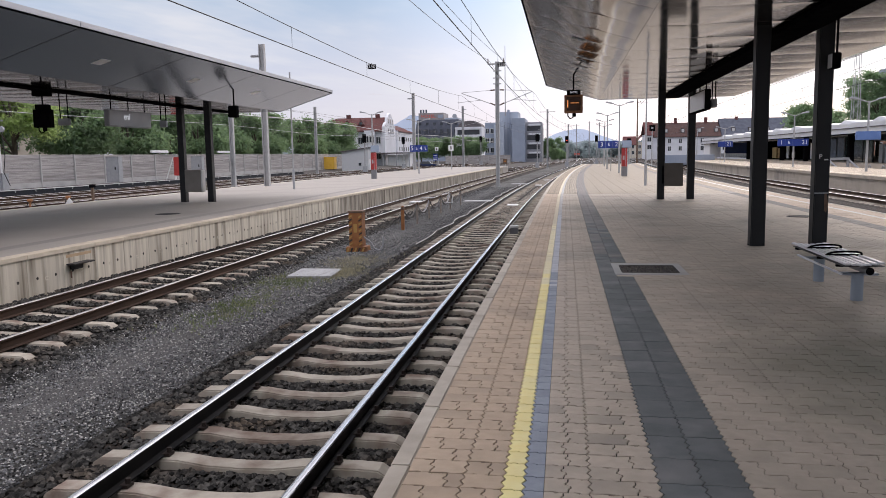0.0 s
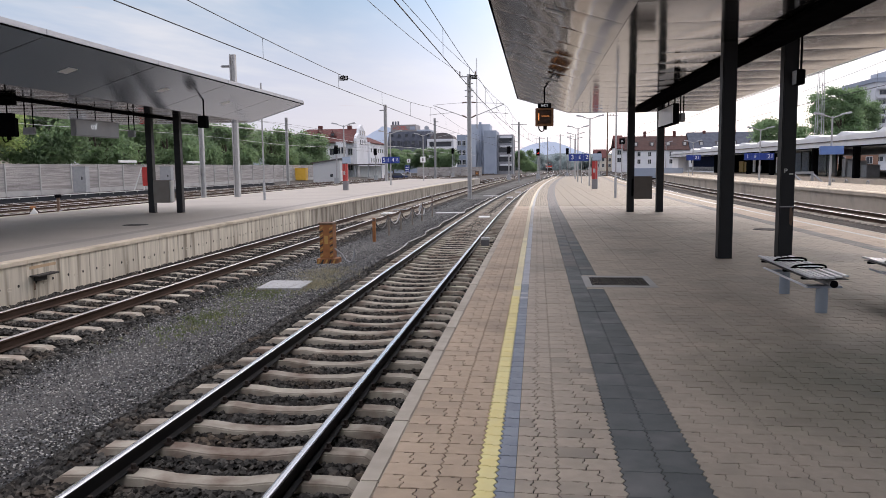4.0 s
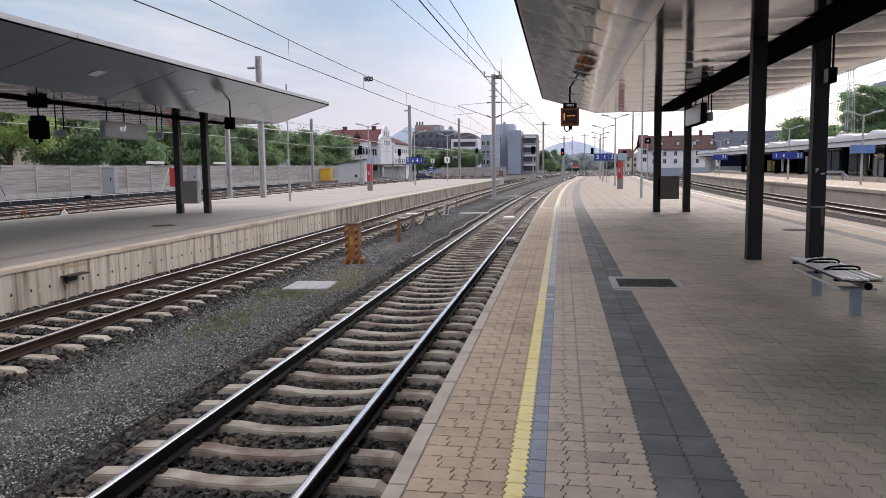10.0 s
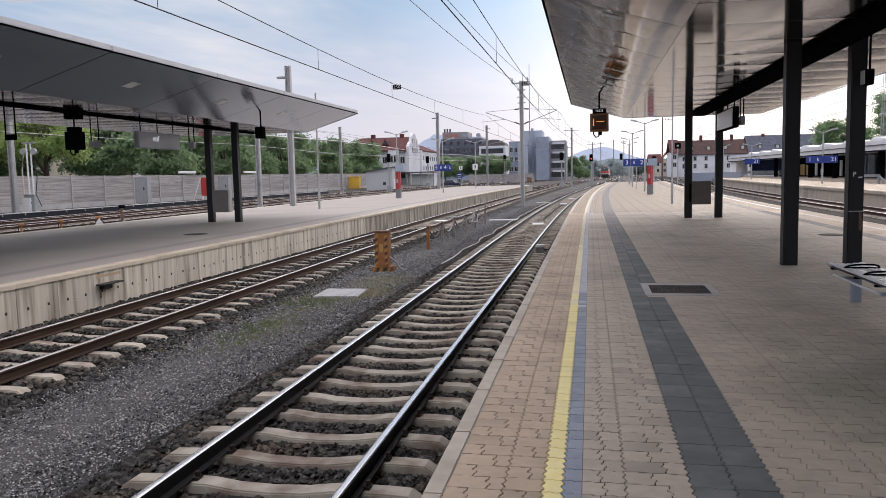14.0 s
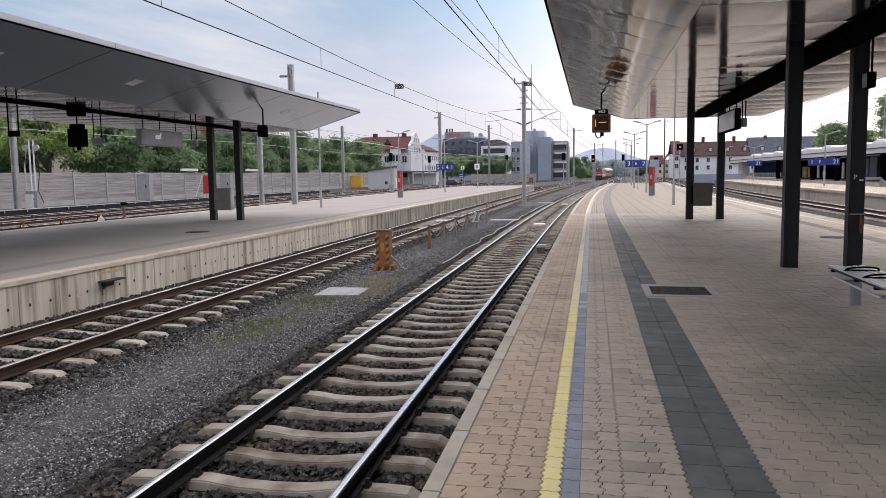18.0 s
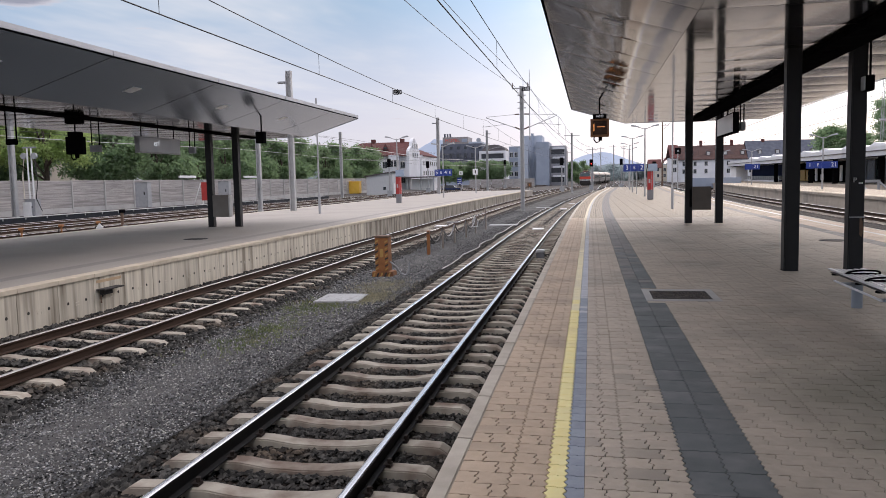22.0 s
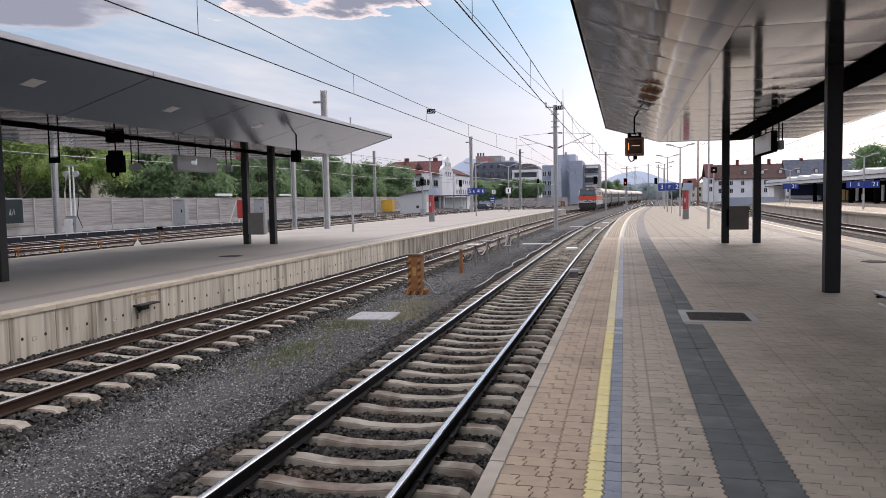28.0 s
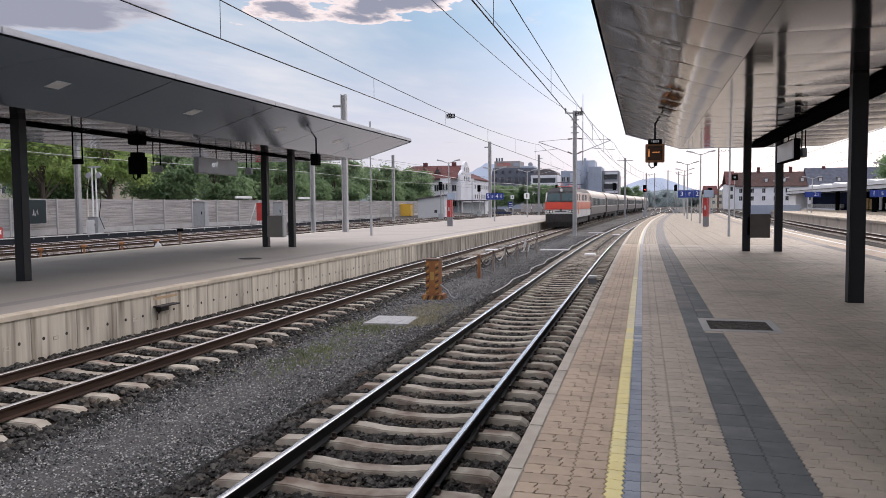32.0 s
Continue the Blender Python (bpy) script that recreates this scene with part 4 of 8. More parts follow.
def canopy(name, label, y0, y1, cols, mat_soffit, bulge, edge_l, edge_r, kink_l, kink_r, zl, zk, colx, rows_slope, rows_flat, joints, beam):
    c = thing(name, label, "canopy")
    sx = 1 if edge_r > edge_l else -1
    for i, prof in enumerate((((edge_l, zl), (kink_l, zk)), ((kink_r, zk), (edge_r, zl)))):
        soffit(prof, rows_slope, 41 + i, mat_soffit, c, bulge, 0.006 if bulge > 0.005 else 0.016)
    soffit(((kink_l, zk), (kink_r, zk)), rows_flat, 47, M_SOFFIT, c, 0.008)
    # slab runs on unseen behind the camera, added to block light from there
    part("roof_slab", Geo().sweep([(edge_l + 0.08 * sx, zl + 0.02), (kink_l, zk + 0.03), (kink_r, zk + 0.03), (edge_r - 0.08 * sx, zl + 0.02), (edge_r - 0.1 * sx, zl + 0.12), (edge_l + 0.1 * sx, zl + 0.12)],
                                  [(0, -70, 0), (0, y1 - 0.05, 0)]), M_ROOFDK, c)
    for ya, yb in zip(joints, joints[1:]):
        for xe, s in ((edge_l, -sx), (edge_r, sx)):
            part("fascia", Geo().box(min(xe, xe - s * 0.06), max(xe, xe - s * 0.06), ya + 0.008, yb - 0.008, zl + 0.016, zl + 0.138), M_FASCIA, c, bevel=0.006)
            # black strip put in for the shadow line below the fascia
            part("shadow_gap", Geo().box(min(xe - s * 0.006, xe - s * 0.05), max(xe - s * 0.006, xe - s * 0.05), ya, yb, zl - 0.014, zl + 0.0155), M_BLACK, c, "black strip drawn as the shadow under the fascia")
    part("end_fascia", Geo().add([(edge_l, y1, zl - 0.02), (kink_l, y1, zk - 0.01), (kink_r, y1, zk - 0.01), (edge_r, y1, zl - 0.02), (edge_r, y1, zl + 0.135), (kink_r, y1, zk + 0.16), (kink_l, y1, zk + 0.16), (edge_l, y1, zl + 0.135)],
                                 [(0, 1, 6, 7), (1, 2, 5, 6), (2, 3, 4, 5)]), M_FASCIA, c)
    part("edge_beam", Geo().box(beam[0], beam[1], -70, y1 - 1.2, zk - beam[2], zk - 0.012), M_BLACK, c, "black underside beam", bevel=0.01)
    for y in cols:
        for x in colx:
            col = part("column", Geo().box(x - 0.128, x + 0.128, y - 0.128, y + 0.128, 0.0, zk + 0.012), M_COLUMN, c, bevel=0.014)
            part("base_plate", Geo().box(x - 0.134, x + 0.134, y - 0.134, y + 0.134, 0.0, 0.006), M_BLACK, col)
    return c


rows_near = [12.99 + 1.725 * k for k in range(-16, 12)] + [34.05]
rows_left = [-14.0 + 5.0 * k for k in range(10)] + [34.72]
# columns at negative y carry the added, unseen stretch of roof
canopy_near = canopy("platform_canopy", "flat canopy with glossy metal soffit on black columns", -15, 34.05, (-45.2, -30.1, -15.0, 0.2, 15.2, 30.25), M_SOFFIT, 0.008, -0.83, 9.05, 1.42, 6.9, 4.70, 4.03,
                     (3.575, 4.66), rows_near, rows_near, ys(-15, 34.05, 8.0), (3.915, 4.52, 0.11))
canopy_left = canopy("platform_canopy", "flat canopy with satin grey soffit on black columns", -15, 34.72, (-44.2, -29.2, -14.2, 0.8, 15.8, 30.8), M_SOFFITL, 0.002, -10.51, -21.9, -13.0, -19.4, 4.70, 3.92,
                     (-15.97, -14.74), rows_left, ys(-14, 34.72, 1.25), rows_left, (-15.27, -15.0, 0.07))
for y in (3.8, 8.6, 13.4, 18.3, 23.6, 28.6):
    spot = part("downlight", Geo().box(-0.17, 0.17, -0.09, 0.09, -0.022, 0.0), M_GLASSPANEL, canopy_near, "small square spotlight", bevel=0.004, m=pose(0.33, y, 4.352, 0, 16.6, 0))
    for x in (-0.1, 0.1):
        part("lens", Geo().cyl((x, 0, -0.028), (x, 0, -0.02), 0.05, n=12), M_HEADLAMP, spot)
for y in (3.5, 8.6, 13.5, 18.45, 23.5, 28.55):
    part("downlight", Geo().box(-0.17, 0.17, 0, 0.40, -0.012, -0.004), M_GLASSPANEL, canopy_left, "flush pale lamp panel", m=pose(-11.76, y, 4.309, 0, -17.4, 0))

# ---- the train ----
def rail_vehicle_wheels(ob, axles):
    for y in axles:
        for x in (-0.75, 0.75):
            part("wheel", Geo().cyl((x - 0.06, y, 0.5), (x + 0.06, y, 0.5), 0.5, n=20), M_TRDARK, ob, smooth=True)


def locomotive():
    ob = thing("locomotive", "red and pale grey electric locomotive with dark underframe", "locomotive")
    hw, L = 1.5, 16.2

    def shell(z0, z1, inset0=0.0, inset1=0.0, xin=0.0):
        a, b = inset0, inset1
        return Geo().add([(-hw, a, z0), (hw, a, z0), (hw, L - a, z0), (-hw, L - a, z0), (-hw + xin, b, z1), (hw - xin, b, z1), (hw - xin, L - b, z1), (-hw + xin, L - b, z1)],
                         [(0, 3, 2, 1), (4, 5, 6, 7), (0, 1, 5, 4), (1, 2, 6, 5), (2, 3, 7, 6), (3, 0, 4, 7)])

    part("lower_body", shell(0.95, 1.75), M_TRWHITE, ob, "pale grey lower body", bevel=0.09)
    part("red_band", shell(1.752, 2.48, 0.0, 0.03), M_TRRED, ob, "bright red front band", bevel=0.02)
    part("upper_body", shell(2.482, 3.45, 0.03, 0.35, 0.05), M_TRWHITE, ob, bevel=0.06)
    part("roof", Geo().add([(-1.45, 0.30, 3.42), (1.45, 0.30, 3.42), (1.45, L - 0.3, 3.42), (-1.45, L - 0.3, 3.42), (-1.05, 0.75, 3.86), (1.05, 0.75, 3.86), (1.05, L - 0.75, 3.86), (-1.05, L - 0.75, 3.86)],
                           [(0, 3, 2, 1), (4, 5, 6, 7), (0, 1, 5, 4), (1, 2, 6, 5), (2, 3, 7, 6), (3, 0, 4, 7)]), M_TRROOF, ob, "dark grey roof", bevel=0.08)
    # front: face shield, windows, lamps, buffers
    part("window_band", Geo().add([(-1.40, -0.012, 2.52), (1.40, -0.012, 2.52), (1.30, 0.31, 3.40), (-1.30, 0.31, 3.40), (-1.40, 0.2, 2.52), (1.40, 0.2, 2.52), (1.30, 0.5, 3.40), (-1.30, 0.5, 3.40)],
                                  [(0, 1, 2, 3), (0, 4, 5, 1), (1, 5, 6, 2), (2, 6, 7, 3), (3, 7, 4, 0), (4, 7, 6, 5)]), M_TRROOF, ob, "dark window surround")
    for x in (-0.66, 0.66):
        part("front_window", Geo().add([(x - 0.58, -0.03, 2.60), (x + 0.58, -0.03, 2.60), (x + 0.55, 0.23, 3.30), (x - 0.55, 0.23, 3.30), (x - 0.58, 0.0, 2.60), (x + 0.58, 0.0, 2.60), (x + 0.55, 0.26, 3.30), (x - 0.55, 0.26, 3.30)],
                                       [(0, 1, 2, 3), (0, 4, 5, 1), (1, 5, 6, 2), (2, 6, 7, 3), (3, 7, 4, 0)]), M_TRGLASS, ob, "cab windscreen")
        w = part("wiper", Geo().tube([(x, -0.05, 2.60), (x + 0.25, 0.12, 3.05)], 0.012, 5), M_BLACK, ob)
        h = part("headlight", Geo().box(1.6 * x - 0.31, 1.6 * x + 0.31, -0.09, 0.05, 1.41, 1.71), M_TRROOF, ob, "dark twin lamp housing", bevel=0.05)
        for dx in (-0.15, 0.15):
            part("lens", Geo().cyl((1.6 * x + dx, -0.115, 1.56), (1.6 * x + dx, -0.085, 1.56), 0.115, n=18), M_HEADLAMP, h, "pale headlamp glass")
        bf = part("buffer", Geo().cyl((1.33 * x, -0.55, 1.05), (1.33 * x, 0.05, 1.05), 0.11, n=14), M_TRDARK, ob, smooth=True)
        part("buffer_head", Geo().cyl((1.33 * x, -0.62, 1.05), (1.33 * x, -0.55, 1.05), 0.26, n=18), M_TRDARK, bf)
    top = part("top_light", Geo().cyl((0, 0.22, 3.62), (0, 0.8, 3.62), 0.19, n=16), M_TRROOF, ob)
    part("lens", Geo().cyl((0, 0.20, 3.62), (0, 0.24, 3.62), 0.15, n=16), M_HEADLAMP, top)
    part("emblem", Geo().box(-0.10, 0.10, -0.03, 0.01, 1.62, 1.84), M_TRROOF, ob, "small dark emblem", bevel=0.02)
    part("number_bar", Geo().box(-0.55, 0.55, -0.012, 0.01, 1.50, 1.60), M_TRROOF, ob, "illegible dark number")
    part("buffer_beam", Geo().box(-1.47, 1.47, -0.03, 0.6, 0.5, 1.36), M_TRDARK, ob, "black buffer beam", bevel=0.03)
    part("snow_plough", Geo().add([(-1.35, -0.1, 0.52), (0, -0.35, 0.52), (1.35, -0.1, 0.52), (1.2, 0.02, 0.12), (0, -0.2, 0.12), (-1.2, 0.02, 0.12)], [(0, 1, 4, 5), (1, 2, 3, 4)]), M_TRDARK, ob)
    part("underframe", Geo().box(-1.25, 1.25, 0.6, L - 0.6, 0.35, 0.96), M_TRDARK, ob, bevel=0.05)
    for y0 in (1.7, 10.6):
        part("bogie", Geo().box(-1.15, -0.9, y0 - 0.3, y0 + 4.2, 0.3, 0.85).box(0.9, 1.15, y0 - 0.3, y0 + 4.2, 0.3, 0.85), M_TRDARK, ob, "grimy bogie frame", bevel=0.04)
    rail_vehicle_wheels(ob, (2.2, 5.1, 11.1, 14.0))
    for s in (-1, 1):
        part("side_stripe", Geo().box(min(s * 1.502, s * 1.47), max(s * 1.502, s * 1.47), 0.35, L - 0.35, 1.76, 2.47), M_TRSIDE, ob, "lighter red side band")
        part("upper_side", Geo().box(min(s * 1.502, s * 1.44), max(s * 1.502, s * 1.44), 0.45, L - 0.45, 2.475, 3.36), M_TRROSE, ob, "pale rose upper side")
        part("cab_door", Geo().box(min(s * 1.515, s * 1.45), max(s * 1.515, s * 1.45), 1.55, 2.2, 1.30, 2.47), M_TRSIDE, ob, bevel=0.01)
        for k, y in enumerate((0.75, 2.6, 5.2, 7.0, 8.8, 10.6, 13.4, 14.9)):
            part("side_window", Geo().box(min(s * 1.51, s * 1.38), max(s * 1.51, s * 1.38), y, y + (0.65 if k in (0, 7) else 0.95), 2.62, 3.22), M_TRGLASS, ob)
    for y0 in (3.0, 12.2):
        pan = part("pantograph", Geo().tube([(-0.7, y0, 4.0), (0.7, y0, 4.0)], 0.03, 6).tube([(-0.6, y0, 4.0), (-0.3, y0 + 1.3, 4.30)], 0.025, 6).tube([(0.6, y0, 4.0), (0.3, y0 + 1.3, 4.30)], 0.025, 6)
                   .tube([(-0.3, y0 + 1.3, 4.30), (-0.55, y0 + 0.1, 4.42)], 0.02, 6).tube([(0.3, y0 + 1.3, 4.30), (0.55, y0 + 0.1, 4.42)], 0.02, 6), M_TRRED, ob, "red folded pantograph")
        part("contact_strip", Geo().tube([(-0.95, y0 + 0.1, 4.36), (-0.6, y0 + 0.1, 4.44), (0.6, y0 + 0.1, 4.44), (0.95, y0 + 0.1, 4.36)], 0.03, 6), M_TRDARK, pan)
        for x in (-0.6, 0.6):
            part("insulator", Geo().cyl((x, y0, 3.8), (x, y0, 4.0), 0.07, n=10), M_INSUL, pan)
    part("roof_hood", Geo().box(-0.7, 0.7, 5.5, 11, 3.82, 4.02), M_TRROOF, ob, bevel=0.06)
    return ob


def coach():
    ob = thing("passenger_coach", "grey brown passenger coach with pale rounded roof", "railway coach", "coaches of the train")
    L = 24.6
    hw = 1.42
    part("lower_body", Geo().box(-hw, hw, 0.15, L - 0.15, 1.0, 2.02), M_TRBODY2, ob, "darker lower side", bevel=0.04)
    part("waist_line", Geo().box(-hw - 0.008, hw + 0.008, 0.2, L - 0.2, 1.93, 2.0), M_TRWHITE, ob, "pale waist line")
    part("upper_body", Geo().box(-hw, hw, 0.15, L - 0.15, 2.025, 3.12), M_TRBODY, ob, bevel=0.03)
    n = 9
    arc = [(-hw * math.cos(math.pi * i / n), 3.10 + 0.92 * math.sin(math.pi * i / n)) for i in range(n + 1)]
    part("roof", Geo().sweep(arc + [(hw, 3.05), (-hw, 3.05)], [(0, 0.1, 0), (0, L - 0.1, 0)]), M_TRROOFW, ob, "pale arched roof", smooth=True)
    part("underframe", Geo().box(-1.2, 1.2, 1.0, L - 1.0, 0.62, 1.0), M_TRDARK, ob)
    for y0 in (2.0, 19.3):
        part("bogie", Geo().box(-1.12, 1.12, y0 - 0.2, y0 + 3.5, 0.35, 0.7), M_TRDARK, ob, bevel=0.05)
    rail_vehicle_wheels(ob, (2.6, 5.1, 19.9, 22.4))
    for e in (0.0, L - 0.2):
        part("gangway", Geo().box(-0.95, 0.95, e - 0.12, e + 0.32, 1.0, 3.5), M_RUBBER, ob, "black rubber gangway")
    for s in (-1, 1):
        part("window_rail", Geo().box(min(s * (hw + 0.004), s * 1.3), max(s * (hw + 0.004), s * 1.3), 1.7, L - 1.7, 2.96, 3.05), M_TRWHITE, ob, "pale rail over the windows")
        for k in range(10):
            y = 2.3 + 2.05 * k
            part("window", Geo().box(min(s * (hw + 0.006), s * 1.3), max(s * (hw + 0.006), s * 1.3), y, y + 1.35, 2.08, 2.92), M_TRGLASS, ob)
        for y in (0.7, L - 1.5):
            part("door", Geo().box(min(s * (hw + 0.012), s * 1.3), max(s * (hw + 0.012), s * 1.3), y, y + 0.8, 1.05, 3.0), M_TRBODY2, ob, bevel=0.01)
    part("tank", Geo().box(-1.1, 1.1, 9.0, 13.0, 0.35, 0.8), M_TRDARK, ob, bevel=0.06)
    return ob


TRAIN = [(locomotive(), 0.0)]
coach_one = coach()
TRAIN.append((coach_one, 16.9))
for k in range(5):
    TRAIN.append((copy_thing(coach_one, pose(0, 0, 0)), 16.9 + 25.1 * (k + 1)))


# ---- overhead line masts ----
def mast_tube(name, label, x, y, z0, h, w=0.28, lamp=0, flat=False, group="overhead line masts"):
    ob = thing(name, label, "mast", group, (x, y, z0))
    g = Geo()
    if flat:
        for s in (-1, 1):
            g.box(s * w / 2 - 0.03, s * w / 2 + 0.03, -w / 2, w / 2, 0, h)
        g.box(-w / 2, w / 2, -0.008, 0.008, 0, h)
    else:
        g.cyl((0, 0, 0), (0, 0, h), w / 2, w / 2 * 0.72, 14)
    part("pole", g, M_GALV, ob, smooth=not flat)
    part("foot", Geo().box(-w * 0.7, w * 0.7, -w * 0.7, w * 0.7, -0.25, 0.05), M_PLINTH, ob, "concrete foot", bevel=0.03)
    if lamp:
        a = part("lamp_arm", Geo().tube([(0, 0, h - 0.75), (lamp * 0.45, 0, h - 0.72)], 0.03, 6), M_GALV, ob)
        part("lamp_head", Geo().box(lamp * 0.45 - 0.32, lamp * 0.45 + 0.32, -0.14, 0.14, h - 0.80, h - 0.66), M_GREYPAINT, a, bevel=0.05)
    return ob


def cantilever(ob, z, reach, side):
    """A bracket with stay, tube and registration arm on one side of a mast."""
    x = side * reach
    c = part("cantilever", Geo().tube([(side * 0.12, 0, z - 1.0), (x, 0, z + 0.02)], 0.03, 8), M_GALV, ob, smooth=True)
    part("stay", Geo().tube([(side * 0.12, 0, z + 0.22), (x, 0, z + 0.06)], 0.018, 6), M_GALV, c)
    part("registration_arm", Geo().tube([(x * 0.45, 0, z - 0.55), (x * 1.12, 0, z - 0.72)], 0.02, 6), M_GALV, c)
    for p, q in (((0.2, z - 0.97), (0.55, z - 0.8)), ((0.2, z + 0.215), (0.55, z + 0.19))):
        part("insulator", Geo().tube([(side * p[0], 0, p[1]), (side * q[0], 0, q[1])], 0.055, 10), M_INSUL, c)


main = mast_tube("catenary_mast", "tall galvanised mast with brackets for both tracks", -5.32, 62.05, -0.80, 9.85, 0.25, flat=True)
cantilever(main, 7.45, 2.85, -1)
cantilever(main, 7.45, 2.75, 1)
part("cross_arm", Geo().box(-0.75, 0.55, -0.06, 0.06, 9.62, 9.72), M_GALV, main)
for x in (-0.72, 0.5):
    part("insulator", Geo().cyl((x, 0, 9.72), (x, 0, 10.1), 0.055, 0.035, 10), M_INSUL, main)
part("lightning_rod", Geo().cyl((0.62, 0, 5.6), (0.62, 0, 11.1), 0.045, 0.02, 8), M_GALV, main, "slim dark spike")
for z in (8.1, 8.55, 9.1):
    part("bracket", Geo().box(-0.32, 0.32, -0.1, 0.1, z, z + 0.06), M_GALV, main)


def plate250(parent, m, k=1.0):
    p = part("number_plate", Geo().box(-0.36 * k, 0.36 * k, -0.02, 0.02, -0.19 * k, 0.19 * k), M_BLACK, parent, "black plate", bevel=0.01, m=m)
    for i, digit in enumerate("250"):
        text_part("numeral", digit, 0.36 * k, M_WHITE, p, pose((i - 1) * 0.212 * k, -0.024, -0.005, 90, 0, 0), "white numeral")


plate250(main, pose(0.36, -0.2, 9.6), 0.85)
mast_tube("catenary_mast", "galvanised mast with small lamp beside the platform canopy", -19.1, 48, -0.2, 9.2, 0.29, -1, True)
mast_tube("catenary_mast", "tall slim galvanised mast with lamp behind the platform", -19.5, 100, -0.4, 10.3, 0.32, -1, True)
m3 = mast_tube("catenary_mast", "tall galvanised mast with bracket beyond the platform", -20.9, 160, -0.6, 12.4, 0.38, 1, True)
mast_tube("catenary_mast", "galvanised mast in the freight yard", -26.74, 60, -0.4, 8.5, 0.28, 0, True)
mast_tube("catenary_mast", "galvanised mast in the freight yard", -35.4, 108, -0.5, 9.5, 0.3, 0, True)
mast_tube("catenary_mast", "galvanised mast in the freight yard", -42.6, 51.4, -0.4, 9.0, 0.32, 0, True)
for x, y, h in ((-3.0, 132, 9.9), (0.6, 190, 9.5), (7.0, 240, 12.0), (-6.0, 210, 9.5), (12.5, 300, 14.0), (4.0, 300, 13.5)):
    mm = mast_tube("catenary_mast", "slim galvanised mast of the station throat", x, y, -0.7, h, 0.24, 0, True)
    part("cross_arm", Geo().box(-1.3, 1.3, -0.05, 0.05, h - 0.5, h - 0.4), M_GALV, mm)
cantilever(m3, 9.4, 4.2, 1)


# ---- overhead wires ----
def wire_run(name, label, x, c, z_contact, z_mess, sag, spans, hangers, mt=M_WIRE):
    ob = thing(name, label, "overhead wire")
    for a, b in spans:
        pts = ys(a, b, 4)
        part("contact_wire", Geo().tube([(x + c(y), y, z_contact) for y in pts], 0.014, 6), mt, ob)
        ms = lambda y: z_mess - sag * (1 - ((2 * (y - a) / (b - a)) - 1) ** 2)
        part("messenger_wire", Geo().tube([(x + c(y), y, ms(y)) for y in pts], 0.012, 6), mt, ob)
        n = hangers
        for i in range(n):
            y = a + (b - a) * (i + 0.5) / n + 2.5
            part("dropper", Geo().tube([(x + c(y), y, z_contact), (x + c(y), y, ms(y))], 0.007, 5), mt, ob)
    return ob


wire_left = wire_run("contact_line", "thin dark contact line over the second track", -8.3, cl, 5.14, 6.45, 0.72, [(-2, 62), (62, 126), (126, 190), (190, 260)], 7)
wire_run("contact_line", "thin dark contact line over the platform track", -2.75, cr, 5.05, 6.45, 0.59, [(-2, 62), (62, 126), (126, 190), (190, 260)], 7)
wire_run("contact_line", "thin contact line over the hall side tracks", 10.4, cr, 5.1, 6.4, 0.7, [(30, 90), (90, 150), (150, 210)], 7)
wire_run("contact_line", "thin contact line over the hall side tracks", 14.9, cr, 5.1, 6.4, 0.7, [(30, 90), (90, 150), (150, 210)], 7)
part("plate_hanger", Geo().tube([(-8.3, 33.4, 5.8), (-8.3, 33.4, 5.55)], 0.02, 5), M_WIRE, wire_left)
plate250(wire_left, pose(-8.3, 33.4, 5.66), 0.52)
for xa, za, xb, zb, y0 in ((-5.95, 9.13, -7.0, 9.0, -8), (-4.85, 9.2, -5.5, 9.0, -8), (-4.8, 9.2, -3.6, 8.6, 190), (-6.0, 9.2, -4.6, 8.6, 190)):
    n = 18
    pts = [(xa + (xb - xa) * i / n, 62 + (y0 - 62) * i / n, za + (zb - za) * i / n - 0.9 * 4 * (i / n) * (1 - i / n)) for i in range(n + 1)]
    solid("feeder_wire", Geo().tube(pts, 0.013, 6), M_WIRE, "thin dark feeder wire from the mast", "overhead wire")
for x, z, mt, r in ((-24.0, 5.15, M_WIREW, 0.03), (-28.0, 5.5, M_WIRE, 0.014), (-32.2, 5.2, M_WIRE, 0.014), (-24.0, 5.9, M_WIRE, 0.012), (-36.6, 5.3, M_WIREW, 0.02), (-28.0, 6.4, M_WIRE, 0.012), (-32.2, 6.2, M_WIRE, 0.012), (-36.6, 6.3, M_WIRE, 0.012), (-41.0, 5.6, M_WIRE, 0.014), (-41.0, 6.6, M_WIRE, 0.012)):
    solid("yard_wire", Geo().tube([(x + 0.8 * cl(y), y, z + 0.15 * math.sin(y * 0.1)) for y in ys(8, 230, 6)], r, 6), mt, "thin overhead wire of the freight yard", "overhead wire")


